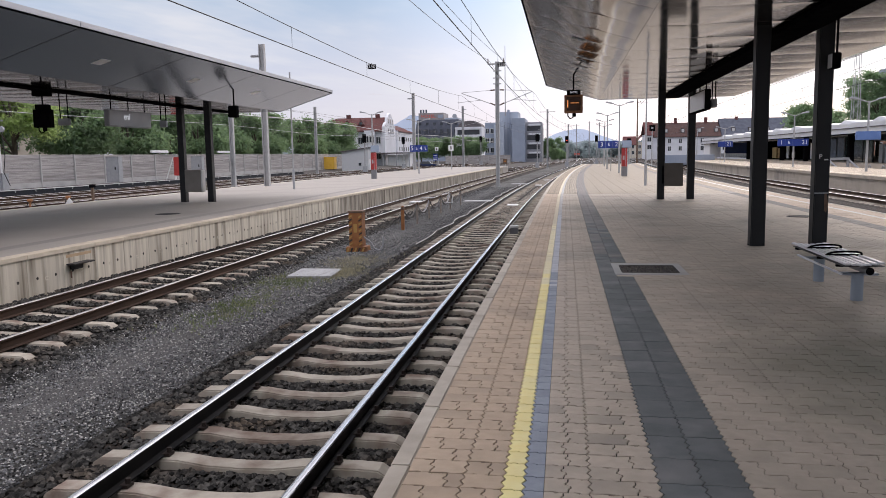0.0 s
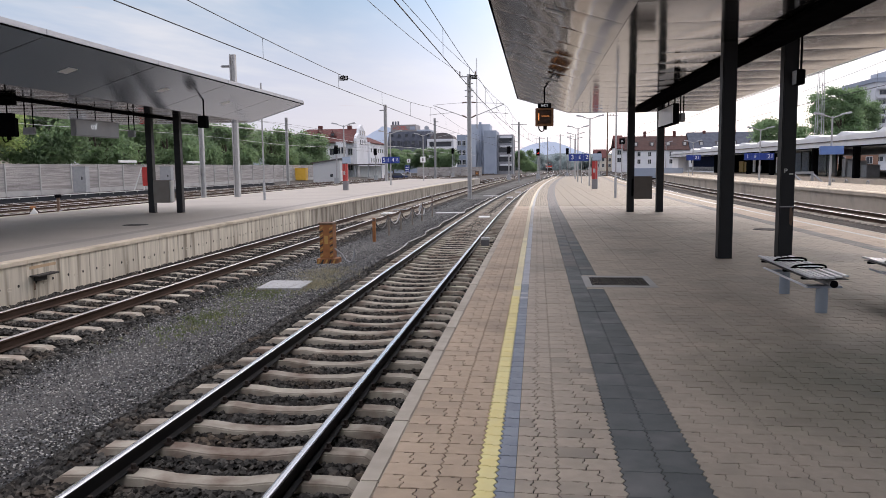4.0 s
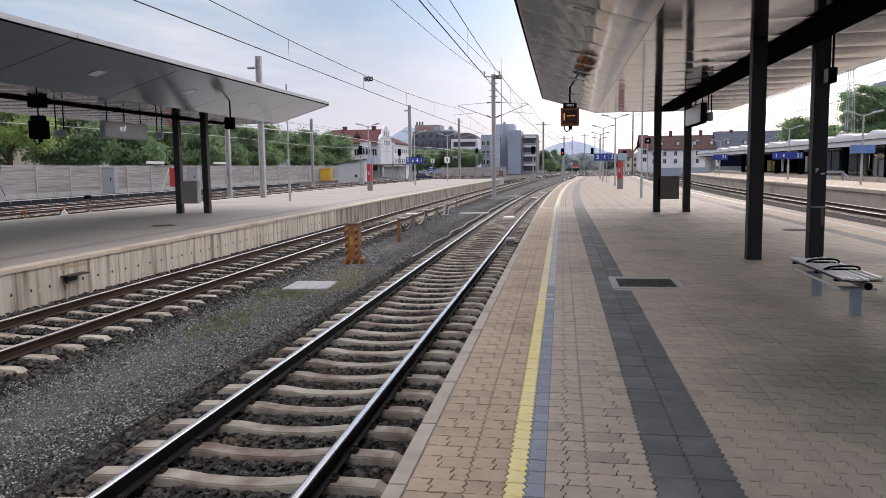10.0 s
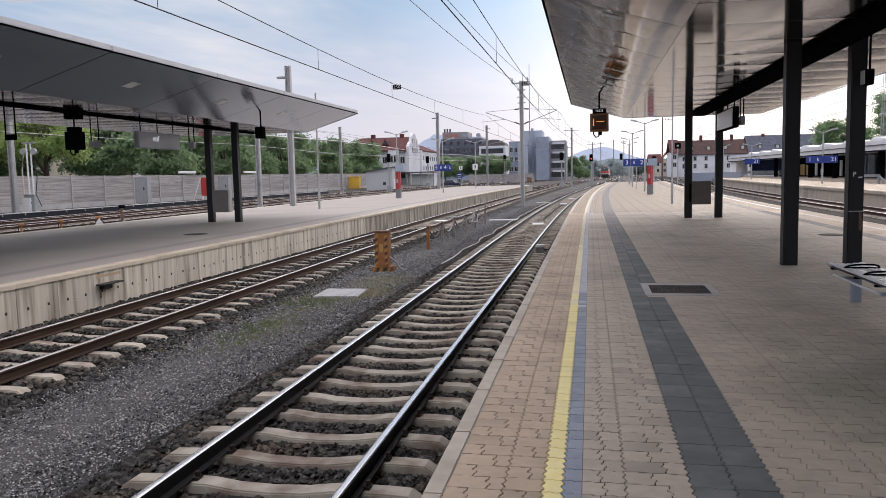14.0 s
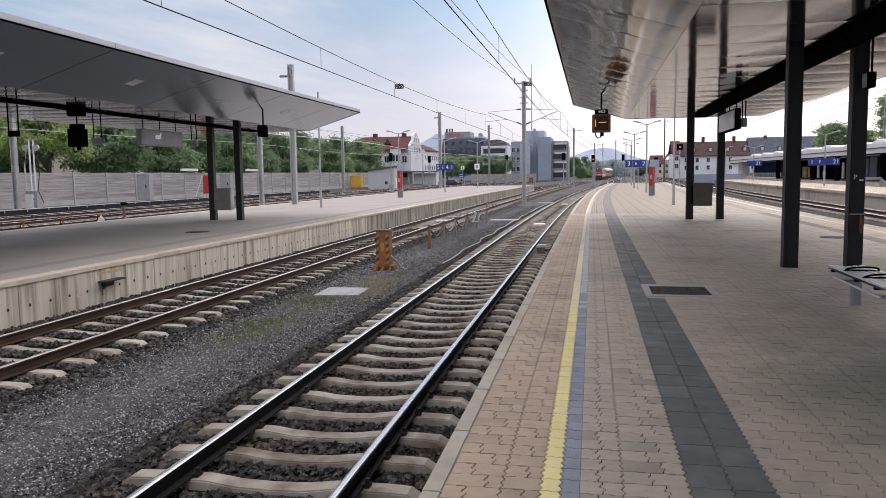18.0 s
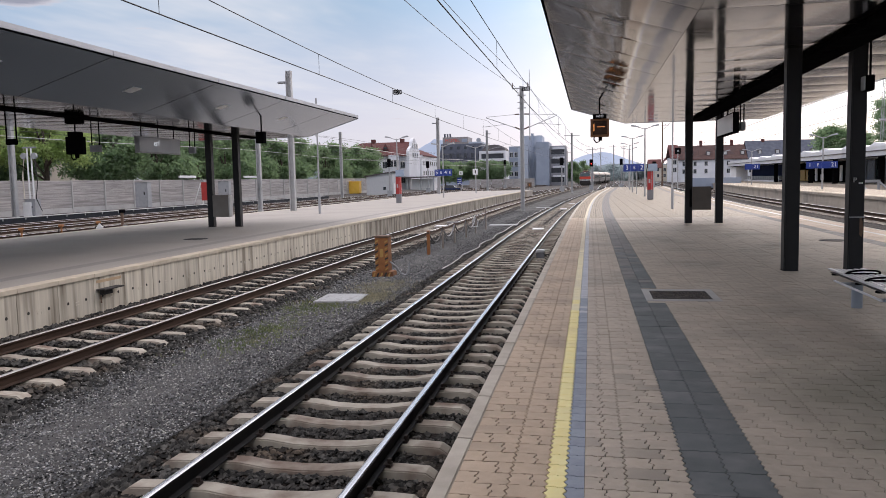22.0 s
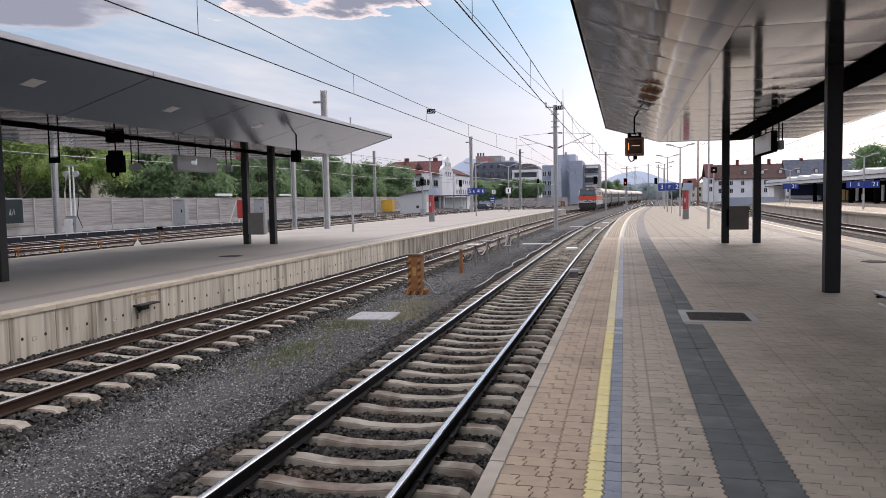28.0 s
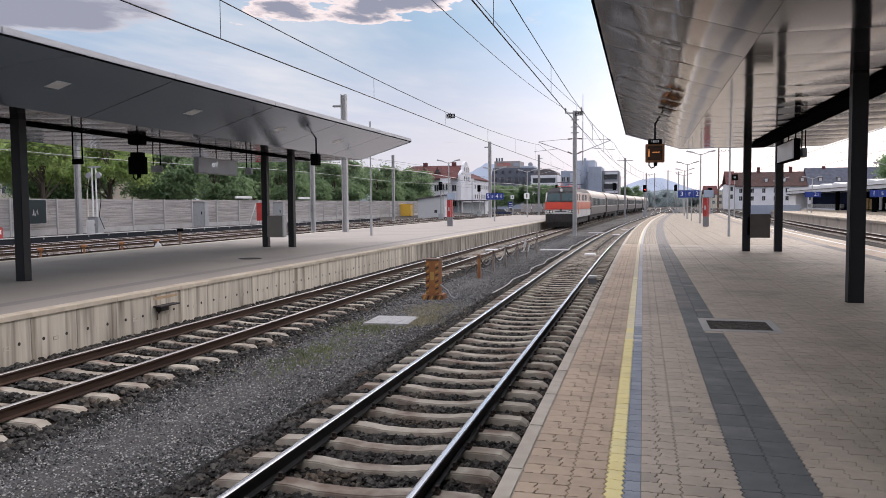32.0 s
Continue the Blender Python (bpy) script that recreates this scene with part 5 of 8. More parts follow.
# ---- things on the brick platform ----
def bench(at, rz):
    b = thing("platform_bench", "backless bench of pale slats with black hoop armrests", "bench", "benches on the platform", at, rz)
    for y in (-0.70, 0.70):
        leg = part("leg", Geo().cyl((0, y, 0), (0, y, 0.33), 0.068, n=20), M_LEGBLUE, b, smooth=True)
        part("cross_plate", Geo().box(-0.21, 0.21, y - 0.07, y + 0.07, 0.305, 0.33), M_LEGBLUE, leg, bevel=0.006)
    part("beam", Geo().cyl((0.06, -0.90, 0.372), (0.06, 1.0, 0.372), 0.044, n=16), M_GREYPAINT, b, smooth=True)
    for e in (-0.912, 1.0):
        part("end_cap", Geo().cyl((0.06, e, 0.372), (0.06, e + 0.012, 0.372), 0.045, n=16), M_BLACK, b)
    part("foot_rail", Geo().box(-0.225, -0.195, -0.80, 0.95, 0.315, 0.338), M_SLAT, b, "pale rail", bevel=0.006)
    for i in range(6):
        x = -0.205 + 0.082 * i
        z = 0.432 + 0.008 * abs(i - 2.5)
        part("slat", Geo().box(x - 0.030, x + 0.030, -0.88 - 0.02 * (5 - i), 1.18, z, z + 0.022), M_SLAT, b, bevel=0.006)
    for y in (-0.70, 0.0, 0.95):
        part("bearer", Geo().box(-0.24, 0.24, y - 0.03, y + 0.03, 0.40, 0.424), M_BLACK, b)
    # added sheet so the gaps between the slats look dark
    part("under_tray", Geo().box(-0.225, 0.225, -0.90, 1.12, 0.4245, 0.4285), M_TRROOF, b, "added dark sheet that darkens the slat gaps")
    for y in (-0.30, 0.42):
        arc = [math.pi * i / 12 for i in range(13)]
        pts = [(-0.205 * math.cos(a), y + 0.10 - 0.16 * math.sin(a), 0.452 + 0.085 * math.sin(a) ** 0.6) for a in arc]
        part("armrest", Geo().tube(pts, 0.012, 8), M_BLACK, b, "black hoop armrest", smooth=True)
        part("seat_edge", Geo().tube([(-0.205 * math.cos(a), y + 0.10 + 0.07 * math.sin(a), 0.468) for a in arc], 0.012, 8), M_BLACK, b, smooth=True)
    return b


bench_a = bench((3.42, 10.3, 0), 0.0)
copy_thing(bench_a, pose(4.79, 10.2, 0, 0, 0, 0.0))

drain = thing("drain_grate", "rusty floor grate in a pale concrete frame", "grate", at=(1.28, 12.02, 0))
# thin dark plate stands in for the shade of the pit
part("pit", Geo().box(-0.44, 0.44, -0.40, 0.40, -0.012, -0.006), M_HOLE, drain)
fr = Geo().box(-0.53, -0.42, -0.60, 0.60, -0.012, 0.004).box(0.42, 0.53, -0.60, 0.60, -0.012, 0.004).box(-0.42, 0.42, 0.42, 0.60, -0.012, 0.004).box(-0.42, 0.42, -0.60, -0.42, -0.012, 0.004)
part("frame", fr, M_PLINTH, drain, "pale concrete frame", bevel=0.004)
for i in range(14):
    y = -0.40 + 0.0615 * i
    part("grate_bar", Geo().box(-0.42, 0.42, y - 0.010, y + 0.010, -0.008, 0.002), M_TRDARK, drain)
for i in range(9):
    x = -0.4 + 0.1 * i
    part("cross_bar", Geo().box(x - 0.008, x + 0.008, -0.42, 0.42, -0.009, 0.001), M_TRDARK, drain)

for x, y, r in ((6.25, 21.9, 0.36), (-13.0, 23.85, 0.40)):
    mh = thing("manhole_cover", "round dark iron manhole cover in the paving", "manhole cover", at=(x, y, 0))
    part("ring", Geo().cyl((0, 0, -0.005), (0, 0, 0.006), r, n=40), M_TRROOF, mh)
    part("lid", Geo().cyl((0, 0, 0.0), (0, 0, 0.012), r * 0.88, n=40), M_TRDARK, mh)


M_FOOT = surf("grey pillar foot", (0.16, 0.16, 0.17), (0.21, 0.21, 0.22), 4, rough=0.45, bump=0.05)
M_REDSHADE = surf("pillar red as shaded", (0.30, 0.022, 0.022), (0.36, 0.032, 0.03), 4, rough=0.4, bump=0.05)


def info_pillar(at, label):
    p = thing("info_pillar", label, "pillar", "red pillars", at)
    part("base", Geo().box(-0.20, 0.20, -0.17, 0.17, 0, 0.74), M_FOOT, p, "grey lower part", bevel=0.02)
    # one red paint: shade is put into this panel, light into the edge
    part("red_panel", Geo().box(-0.20, 0.07, -0.175, 0.175, 0.745, 2.12), M_REDSHADE, p, "upper part in shaded red", bevel=0.02)
    part("lit_panel", Geo().box(0.085, 0.20, -0.165, 0.165, 0.745, 2.12), M_RED, p, "edge panel in lit red", bevel=0.02)
    part("groove", Geo().box(0.065, 0.09, -0.15, 0.15, 0.02, 2.10), M_GREYPAINT, p, "thin grey groove")
    part("panel", Geo().box(-0.12, 0.01, -0.182, -0.174, 1.25, 1.55), M_GREYPAINT, p, "small grey call panel")
    part("cap", Geo().box(-0.21, 0.21, -0.185, 0.185, 2.12, 2.17), M_FOOT, p, bevel=0.01)
    return p


info_pillar((4.40, 60.4, 0), "red and grey emergency call pillar on the brick platform")
info_pillar((-15.3, 61.3, 0), "red and grey emergency call pillar on the asphalt platform")
for at in ((4.57, 61.2, 0), (-15.5, 62.3, 0)):
    bx = thing("ticket_box", "small grey box on a post behind the red pillar", "box", at=at)
    part("post", Geo().cyl((0.1, 0, 0), (0.1, 0, 2.1), 0.05, n=10), M_GALV, bx)
    part("box", Geo().box(-0.26, 0.42, -0.15, 0.15, 2.15, 2.7), surf("pale blue grey box", (0.30, 0.37, 0.47), (0.36, 0.43, 0.53), 3, rough=0.5, bump=0.04), bx, bevel=0.03)


def slim_pole(at, h, label):
    p = thing("slim_pole", label, "pole", "slim poles", at)
    part("shaft", Geo().cyl((0, 0, 0), (0, 0, h), 0.045, n=12), M_GALV, p, smooth=True)
    part("sleeve", Geo().cyl((0, 0, 0), (0, 0, 1.1), 0.07, n=12), M_GREYPAINT, p, smooth=True)
    return p


slim_pole((4.27, 43.0, 0), 7.0, "slim grey steel pole with thicker foot")
slim_pole((-15.4, 42.7, 0), 6.6, "slim grey steel pole with thicker foot")


back_pole = thing("slim_pole", "tall slim brown pole behind the platform", "pole", "slim poles", (12.6, 80.0, -0.7))
part("shaft", Geo().cyl((0, 0, 0), (0, 0, 8.6), 0.075, 0.06, 10), M_RUST, back_pole, smooth=True)
part("collar", Geo().cyl((0, 0, 6.2), (0, 0, 6.5), 0.10, n=10), M_RUST, back_pole)
wood_pole = thing("utility_pole", "tall brown wooden pole with small cross arms", "pole", at=(13.2, 150.0, -0.7))
part("shaft", Geo().cyl((0, 0, 0), (0, 0, 13.2), 0.17, 0.11, 10), M_RUST, wood_pole, smooth=True)
for z in (12.4, 11.7):
    arm = part("cross_arm", Geo().box(-0.2, 1.9, -0.06, 0.06, z, z + 0.1), M_GALV, wood_pole)
    for x in (0.5, 1.1, 1.7):
        part("insulator", Geo().cyl((x, 0, z + 0.1), (x, 0, z + 0.32), 0.06, 0.04, 8), M_INSUL, arm)
part("strut", Geo().tube([(0.1, 0, 10.9), (1.6, 0, 12.4)], 0.04, 6), M_GALV, wood_pole)


def lamp_post(at, h, arms=2, tilt=0):
    p = thing("lamp_post", "grey lamp post with two flat lamp heads", "street lamp", "platform lamp posts", at, tilt)
    part("shaft", Geo().cyl((0, 0, 0), (0, 0, h), 0.085, 0.055, 12), M_GALV, p, smooth=True)
    for s in (-1, 1):
        a = part("arm", Geo().tube([(0, 0, h - 0.12), (s * 0.45, 0, h + 0.04), (s * 0.6, 0, h + 0.08)], 0.035, 8), M_GALV, p)
        part("lamp_head", Geo().add([(s * 0.5, -0.16, h + 0.06), (s * 1.2, -0.18, h + 0.17), (s * 1.22, 0.18, h + 0.17), (s * 0.5, 0.16, h + 0.06), (s * 0.55, -0.13, h + 0.16), (s * 1.15, -0.14, h + 0.30), (s * 1.15, 0.14, h + 0.30), (s * 0.55, 0.13, h + 0.16)],
                                    [(0, 3, 2, 1), (4, 5, 6, 7), (0, 1, 5, 4), (1, 2, 6, 5), (2, 3, 7, 6), (3, 0, 4, 7)]), M_GREYPAINT, a, "flat pale lamp head", bevel=0.02)
    return p


lp = lamp_post((4.66, 70.0, 0), 5.95)
for x, y in ((4.55, 88), (5.15, 106), (5.9, 124)):
    copy_thing(lp, pose(x, y, 0))
for x, y in ((-18.8, 75), (-14.65, 100.3)):
    copy_thing(lp, pose(x, y, 0))
lamp_post((-14.83, 78.4, 0), 5.3)
for x, y, z in ((19.6, 55, 0.29), (20.2, 74, 0.29), (21.6, 112, 0.29)):
    q = lamp_post((x, y, z), 4.6)
for x, y in ((24.0, 150), (27.5, 175)):
    copy_thing(lp, pose(x, y, 0))


def platform_sign(at, words, posts, w=0.72, h=0.62, z=2.55, rz=0):
    """A row of square blue boards on two posts."""
    s = thing("platform_sign", "blue platform number sign with white figures " + " ".join(words), "sign", "platform number signs", at, rz)
    n = len(words)
    for x in posts:
        part("post", Geo().cyl((x, 0.06, 0), (x, 0.06, z + h / 2), 0.04, n=10), M_GALV, s)
    for i, t in enumerate(words):
        x = (i - (n - 1) / 2) * w
        b = part("board", Geo().box(x - w / 2 + 0.008, x + w / 2 - 0.008, -0.03, 0.03, z - h / 2, z + h / 2), M_SIGNBLUE, s, bevel=0.008)
        if t:
            text_part("figure", t, h * (0.85 if t != "E" else 0.6), M_WHITE, b, pose(x, -0.034, z, 90, 0, 0), "white figure")
    return s


platform_sign((4.32, 80, 0), ["3", "E", "2"], (0.2,), 0.72, 0.72, 2.62)
platform_sign((-14.78, 78.25, 0), ["5", "E", "4", "E"], (0.0,), 0.46, 0.66, 2.55)
platform_sign((20.1, 73.9, 0.29), ["1", "E", "", "21"], (0.1,), 0.66, 0.62, 2.15)
platform_sign((20.9, 108.0, 0.29), ["", "21"], (-0.6,), 0.95, 0.72, 2.4)
for x, y, z0, z in ((-14.65, 100.0, 0.0, 2.4), (-24.8, 150.0, -0.7, 3.4)):
    pl = thing("notice_sign", "small white square sign on a thin post", "sign", "white signs", (x, y, z0))
    part("post", Geo().cyl((0, 0, 0), (0, 0, z + 0.2), 0.035, n=8), M_GALV, pl)
    part("plate", Geo().box(-0.34, 0.34, -0.06, -0.036, z, z + 0.75), M_WHITE, pl, "white plate", bevel=0.008)
    part("figure_bar", Geo().box(-0.07, 0.07, -0.066, -0.06, z + 0.15, z + 0.6), M_STRIPEK, pl, "dark illegible figure")
sb = thing("blue_sign_box", "plain pale blue sign box on a post", "sign", at=(19.6, 54.86, 0.29))
part("bracket", Geo().box(-0.1, 0.1, 0.04, 0.2, 2.2, 2.5), M_GALV, sb)
part("box", Geo().box(-0.78, 0.72, -0.12, 0.12, 2.06, 2.62), surf("pale blue sign", (0.10, 0.18, 0.42), (0.13, 0.22, 0.48), 2, rough=0.3, bump=0.02), sb, bevel=0.02)


def train_display(at, lit, label):
    d = thing("departure_display", label, "display", "departure displays", at)
    part("hanger", Geo().tube([(0.0, 0, 0.60 if lit else 0.42), (0.0, 0, -0.02)], 0.03, 8), M_BLACK, d, smooth=True)
    part("header", Geo().box(-0.24, 0.24, -0.16, 0.16, -0.17, 0.0), M_BLACK, d, bevel=0.01)
    part("housing", Geo().box(-0.33, 0.33, -0.17, 0.17, -0.82, -0.175), M_SCREENO if lit else M_BLACK, d, "brown housing" if lit else "black housing", bevel=0.015)
    part("screen", Geo().box(-0.25, 0.25, -0.182, -0.172, -0.74, -0.25), M_SCREEN if lit else M_BLACK, d)
    if lit:
        text_part("header_text", "16523", 0.11, M_LEDW, d, pose(0, -0.165, -0.085, 90, 0, 0), "pale figures")
        part("led_line", Geo().box(-0.10, 0.18, -0.187, -0.183, -0.475, -0.455), M_LED, d, "amber led line")
        part("led_block", Geo().box(-0.22, -0.19, -0.187, -0.183, -0.62, -0.36), M_LED, d, "amber led block")
    part("cable", Geo().tube([(-0.2, 0, -0.82), (-0.2, 0, -0.92), (-0.12, 0, -1.02), (-0.02, 0, -0.98), (0.02, 0, -0.86)], 0.022, 8), M_BLACK, d, smooth=True)
    part("socket", Geo().box(-0.04, 0.09, -0.05, 0.05, -0.95, -0.82), M_BLACK, d)
    return d


near_display = train_display((0.277, 26.35, 3.85), True, "brown departure display with amber lights under the canopy")
near_display.matrix_basis = pose(0.277, 26.35, 3.85) @ Matrix.Diagonal((0.91, 0.91, 0.91, 1))
td = train_display((-15.2, 21, 3.46), False, "black departure display seen from behind")
td.matrix_basis = pose(-15.2, 21, 3.46, 0, 0, 14) @ Matrix.Diagonal((0.76, 0.76, 0.82, 1))
part("mount", Geo().box(-0.30, 0.30, -0.2, 0.2, 0.30, 0.62), M_BLACK, td)
dl = thing("hanging_clock_box", "small black box on a rod under the canopy", "box", at=(-11.9, 26.95, 3.275))
part("box", Geo().box(-0.16, 0.16, -0.12, 0.12, 0, 0.42), M_BLACK, dl, bevel=0.015)
part("arm", Geo().tube([(0.03, 0, 0.40), (0.03, 0, 1.01)], 0.03, 8), M_BLACK, dl)


def hung_box(name, label, at, w, d, h, rods, mt, top):
    o = thing(name, label, "sign", at=at)
    part("box", Geo().box(-w / 2, w / 2, -d / 2, d / 2, -h, 0), mt, o, bevel=0.012)
    for x in rods:
        part("rod", Geo().cyl((x, 0, 0), (x, 0, top), 0.02, n=8), M_BLACK, o)
    return o


def long_sign(label, x, y0, y1, z0, z1, face, side, words="", housing=M_BLACK):
    """A sign box that hangs lengthwise under a canopy."""
    o = thing("hanging_sign", label, "sign", at=(x, y0, z0))
    part("box", Geo().box(-0.09, 0.09, 0, y1 - y0, 0, z1 - z0), housing, o, bevel=0.01)
    part("face", Geo().box(min(side * 0.092, side * 0.10), max(side * 0.092, side * 0.10), 0.05, y1 - y0 - 0.05, 0.04, z1 - z0 - 0.04), face, o)
    for y in (0.3, (y1 - y0) / 2, y1 - y0 - 0.3):
        part("rod", Geo().cyl((0, y, z1 - z0), (0, y, (3.98 if x > 0 else 3.91) - z0), 0.02, n=8), M_BLACK, o)
    if words:
        # letters get a slight glow of their own to look white in shade
        text_part("lettering", words, 0.32, M_LEDW, o, pose(side * 0.104, (y1 - y0) * 0.40, (z1 - z0) * 0.62, 90, 0, 90 * side), "white letters with an added glow")
    return o


long_sign("frosted pale sign box hanging lengthwise under the canopy", 4.34, 25.1, 28.1, 3.05, 3.68, M_GLASSPANEL, -1)
hung_box("hanging_speaker", "small pale speaker box on two rods", (4.60, 25.6, 3.40), 0.14, 0.4, 0.27, (-0.05, 0.05), M_GREYPAINT, 0.55)
hk = hung_box("hanging_clock_box", "small black and pale box hanging on rods", (4.76, 15.0, 3.47), 0.15, 0.30, 0.27, (0.04,), M_BLACK, 0.55)
part("pale_side", Geo().box(-0.088, -0.076, -0.13, 0.13, -0.26, -0.02), M_GLASSPANEL, hk)
long_sign("slate grey station sign hanging lengthwise under the canopy", -15.7, 25.0, 27.8, 2.98, 3.56, M_SLATEPANEL, 1, "enf", M_GREYPAINT)
hung_box("hanging_speaker", "small grey speaker hanging from the canopy", (-17.3, 25.0, 3.28), 0.42, 0.14, 0.24, (-0.15, 0.15), M_GREYPAINT, 0.75)
hung_box("hanging_speaker", "small grey speaker hanging from the canopy", (-14.4, 26.5, 3.2), 0.25, 0.14, 0.24, (-0.1, 0.1), M_GREYPAINT, 0.8)
hung_box("black_frame", "black hanging frame beside the column", (-15.6, 18.85, 3.16), 0.34, 0.08, 0.16, (-0.155, 0.155), M_BLACK, 0.84)
rbx = thing("red_box", "small red trackside box with a pale mark", "box", at=(-40.7, 41.4, -0.35))
part("body", Geo().box(-0.3, 0.3, -0.3, 0.3, 0, 0.86), M_RED, rbx, bevel=0.03)
part("mark", Geo().box(0.301, 0.305, -0.15, 0.15, 0.4, 0.7), M_WHITE, rbx)

nb = thing("notice_board", "brown grey notice board on the column", "notice board", at=(4.02, 30.05, 0))
part("board", Geo().box(-0.34, 0.34, -0.03, 0.03, 0.50, 1.36), surf("brown grey board", (0.10, 0.085, 0.07), (0.13, 0.11, 0.095), 3, rough=0.5, bump=0.05), nb, bevel=0.01)
part("bracket", Geo().box(-0.42, -0.30, 0.03, 0.06, 0.6, 1.25), M_BLACK, nb)
vb = thing("ticket_machine", "pale grey cabinet between the columns", "cabinet", at=(-15.40, 30.75, 0))
part("body", Geo().box(-0.42, 0.30, -0.16, 0.16, 0.42, 1.36), surf("brown grey cabinet", (0.25, 0.22, 0.195), (0.30, 0.27, 0.24), 3, rough=0.5, bump=0.05), vb, bevel=0.02)
# brightness of the sunward side is put into this white panel
part("pale_side", Geo().box(0.30, 0.36, -0.15, 0.15, 0.44, 1.34), M_WHITE, vb, bevel=0.01)
st = thing("column_sticker", "white P mark and scratched sticker on the column", "sticker", at=(4.66, 15.083, 0))
text_part("letter", "P", 0.12, M_WHITE, st, pose(-0.045, -0.022, 1.64, 90, 0, 0))
part("scratch", Geo().box(0.02, 0.09, -0.022, -0.016, 1.575, 1.60), M_WHITE, st)
part("tape", Geo().box(-0.13, 0.13, -0.030, -0.024, 0.97, 0.99), M_GREYPAINT, st, "pale tape")
part("tag", Geo().add([(0.05, -0.02, 0.97), (0.09, -0.02, 0.97), (0.12, -0.02, 0.75), (0.09, -0.02, 0.62), (0.05, -0.02, 0.66)], [(0, 1, 2, 3, 4)]), M_RUST, st, "brown torn tag")


# ---- along the gravel path ----
jb = thing("junction_post", "rusty orange trackside post with warning stripes", "trackside box", at=(-5.58, 20.35, -0.80))
part("base", Geo().box(-0.27, 0.30, -0.23, 0.23, 0, 0.16), M_ORANGE, jb, bevel=0.015)
part("body", Geo().box(-0.18, 0.18, -0.19, 0.19, 0.16, 1.08), M_ORANGE, jb, "rust stained orange body", bevel=0.012)
part("cap", Geo().box(-0.20, 0.20, -0.21, 0.21, 1.08, 1.13), M_RUST, jb, "rusty weathered cap", bevel=0.01)
for s in (-1, 1):
    for i in range(9):
        z = 0.19 + 0.093 * i
        x = s * 0.135
        part("stripe", Geo().add([(x - 0.043, -0.193, z), (x + 0.043, -0.193, z + 0.05), (x + 0.043, -0.193, z + 0.095), (x - 0.043, -0.193, z + 0.045)], [(0, 1, 2, 3)]), M_STRIPEK if i % 2 else M_STRIPEY, jb)
for i in range(5):
    x = -0.26 + 0.105 * i
    part("stripe", Geo().add([(x, -0.233, 0.02), (x + 0.05, -0.233, 0.02), (x + 0.10, -0.233, 0.14), (x + 0.05, -0.233, 0.14)], [(0, 1, 2, 3)]), M_STRIPEK if i % 2 else M_STRIPEY, jb)
part("shield", Geo().box(-0.05, 0.05, -0.195, -0.188, 0.55, 0.78), M_STRIPEY, jb, "small yellow mark")
part("hose", Geo().tube([(0.17, 0, 0.42), (0.36, 0.04, 0.26), (0.46, 0.08, 0.08), (0.60, 0.1, 0.03), (0.68, 0.1, 0.16), (0.70, 0.1, 0.40)], 0.022, 8), M_GREYPAINT, jb, "sagging pale hose", smooth=True)

plate = thing("concrete_cover", "pale concrete cover slab in the gravel", "cover slab", at=(-5.40, 16.17, -0.79))
part("slab", Geo().add([(-0.47, -0.58, 0), (0.50, -0.50, 0), (0.43, 0.58, 0), (-0.52, 0.58, 0), (-0.47, -0.58, 0.06), (0.50, -0.50, 0.06), (0.43, 0.58, 0.06), (-0.52, 0.58, 0.06)],
                       [(0, 3, 2, 1), (4, 5, 6, 7), (0, 1, 5, 4), (1, 2, 6, 5), (2, 3, 7, 6), (3, 0, 4, 7)]), M_SLABG, plate, bevel=0.01)
for x, y, w in ((-4.8, 43.0, 1.6), (-3.9, 68.0, 1.5)):
    solid("cover_slab", Geo().box(x - w / 2, x + w / 2, y - 0.5, y + 0.5, -0.80, -0.755), M_SLABG, "pale flat cover slab beside the track", "cover slab", bevel=0.01)
for y, w in ((38.8, 0.55), (63.6, 0.55), (75.9, 0.6)):
    solid("balise", Geo().box(-2.635 + cr(y) - w / 2, -2.635 + cr(y) + w / 2, y - 0.35, y + 0.35, -0.77, -0.70), M_WHITE, "pale track balise between the rails", "balise", bevel=0.02)
solid("balise", Geo().box(-8.45, -7.8, 41.6, 42.4, -0.77, -0.70), M_WHITE, "pale plate between the rails", "balise", bevel=0.02)
sn = thing("axle_counter", "small black and pale sensor box beside the rail", "sensor", at=(-1.62, 25.0, -0.80))
part("foot", Geo().box(-0.13, 0.13, -0.16, 0.16, 0, 0.22), M_FOOT, sn, bevel=0.01)
part("head", Geo().box(-0.135, 0.135, -0.165, 0.165, 0.221, 0.30), M_FRAME, sn, "pale lid", bevel=0.015)
part("cable", Geo().tube([(0.13, 0, 0.12), (0.26, 0.05, 0.14), (0.34, 0.1, 0.04)], 0.025, 6), M_RUBBER, sn)

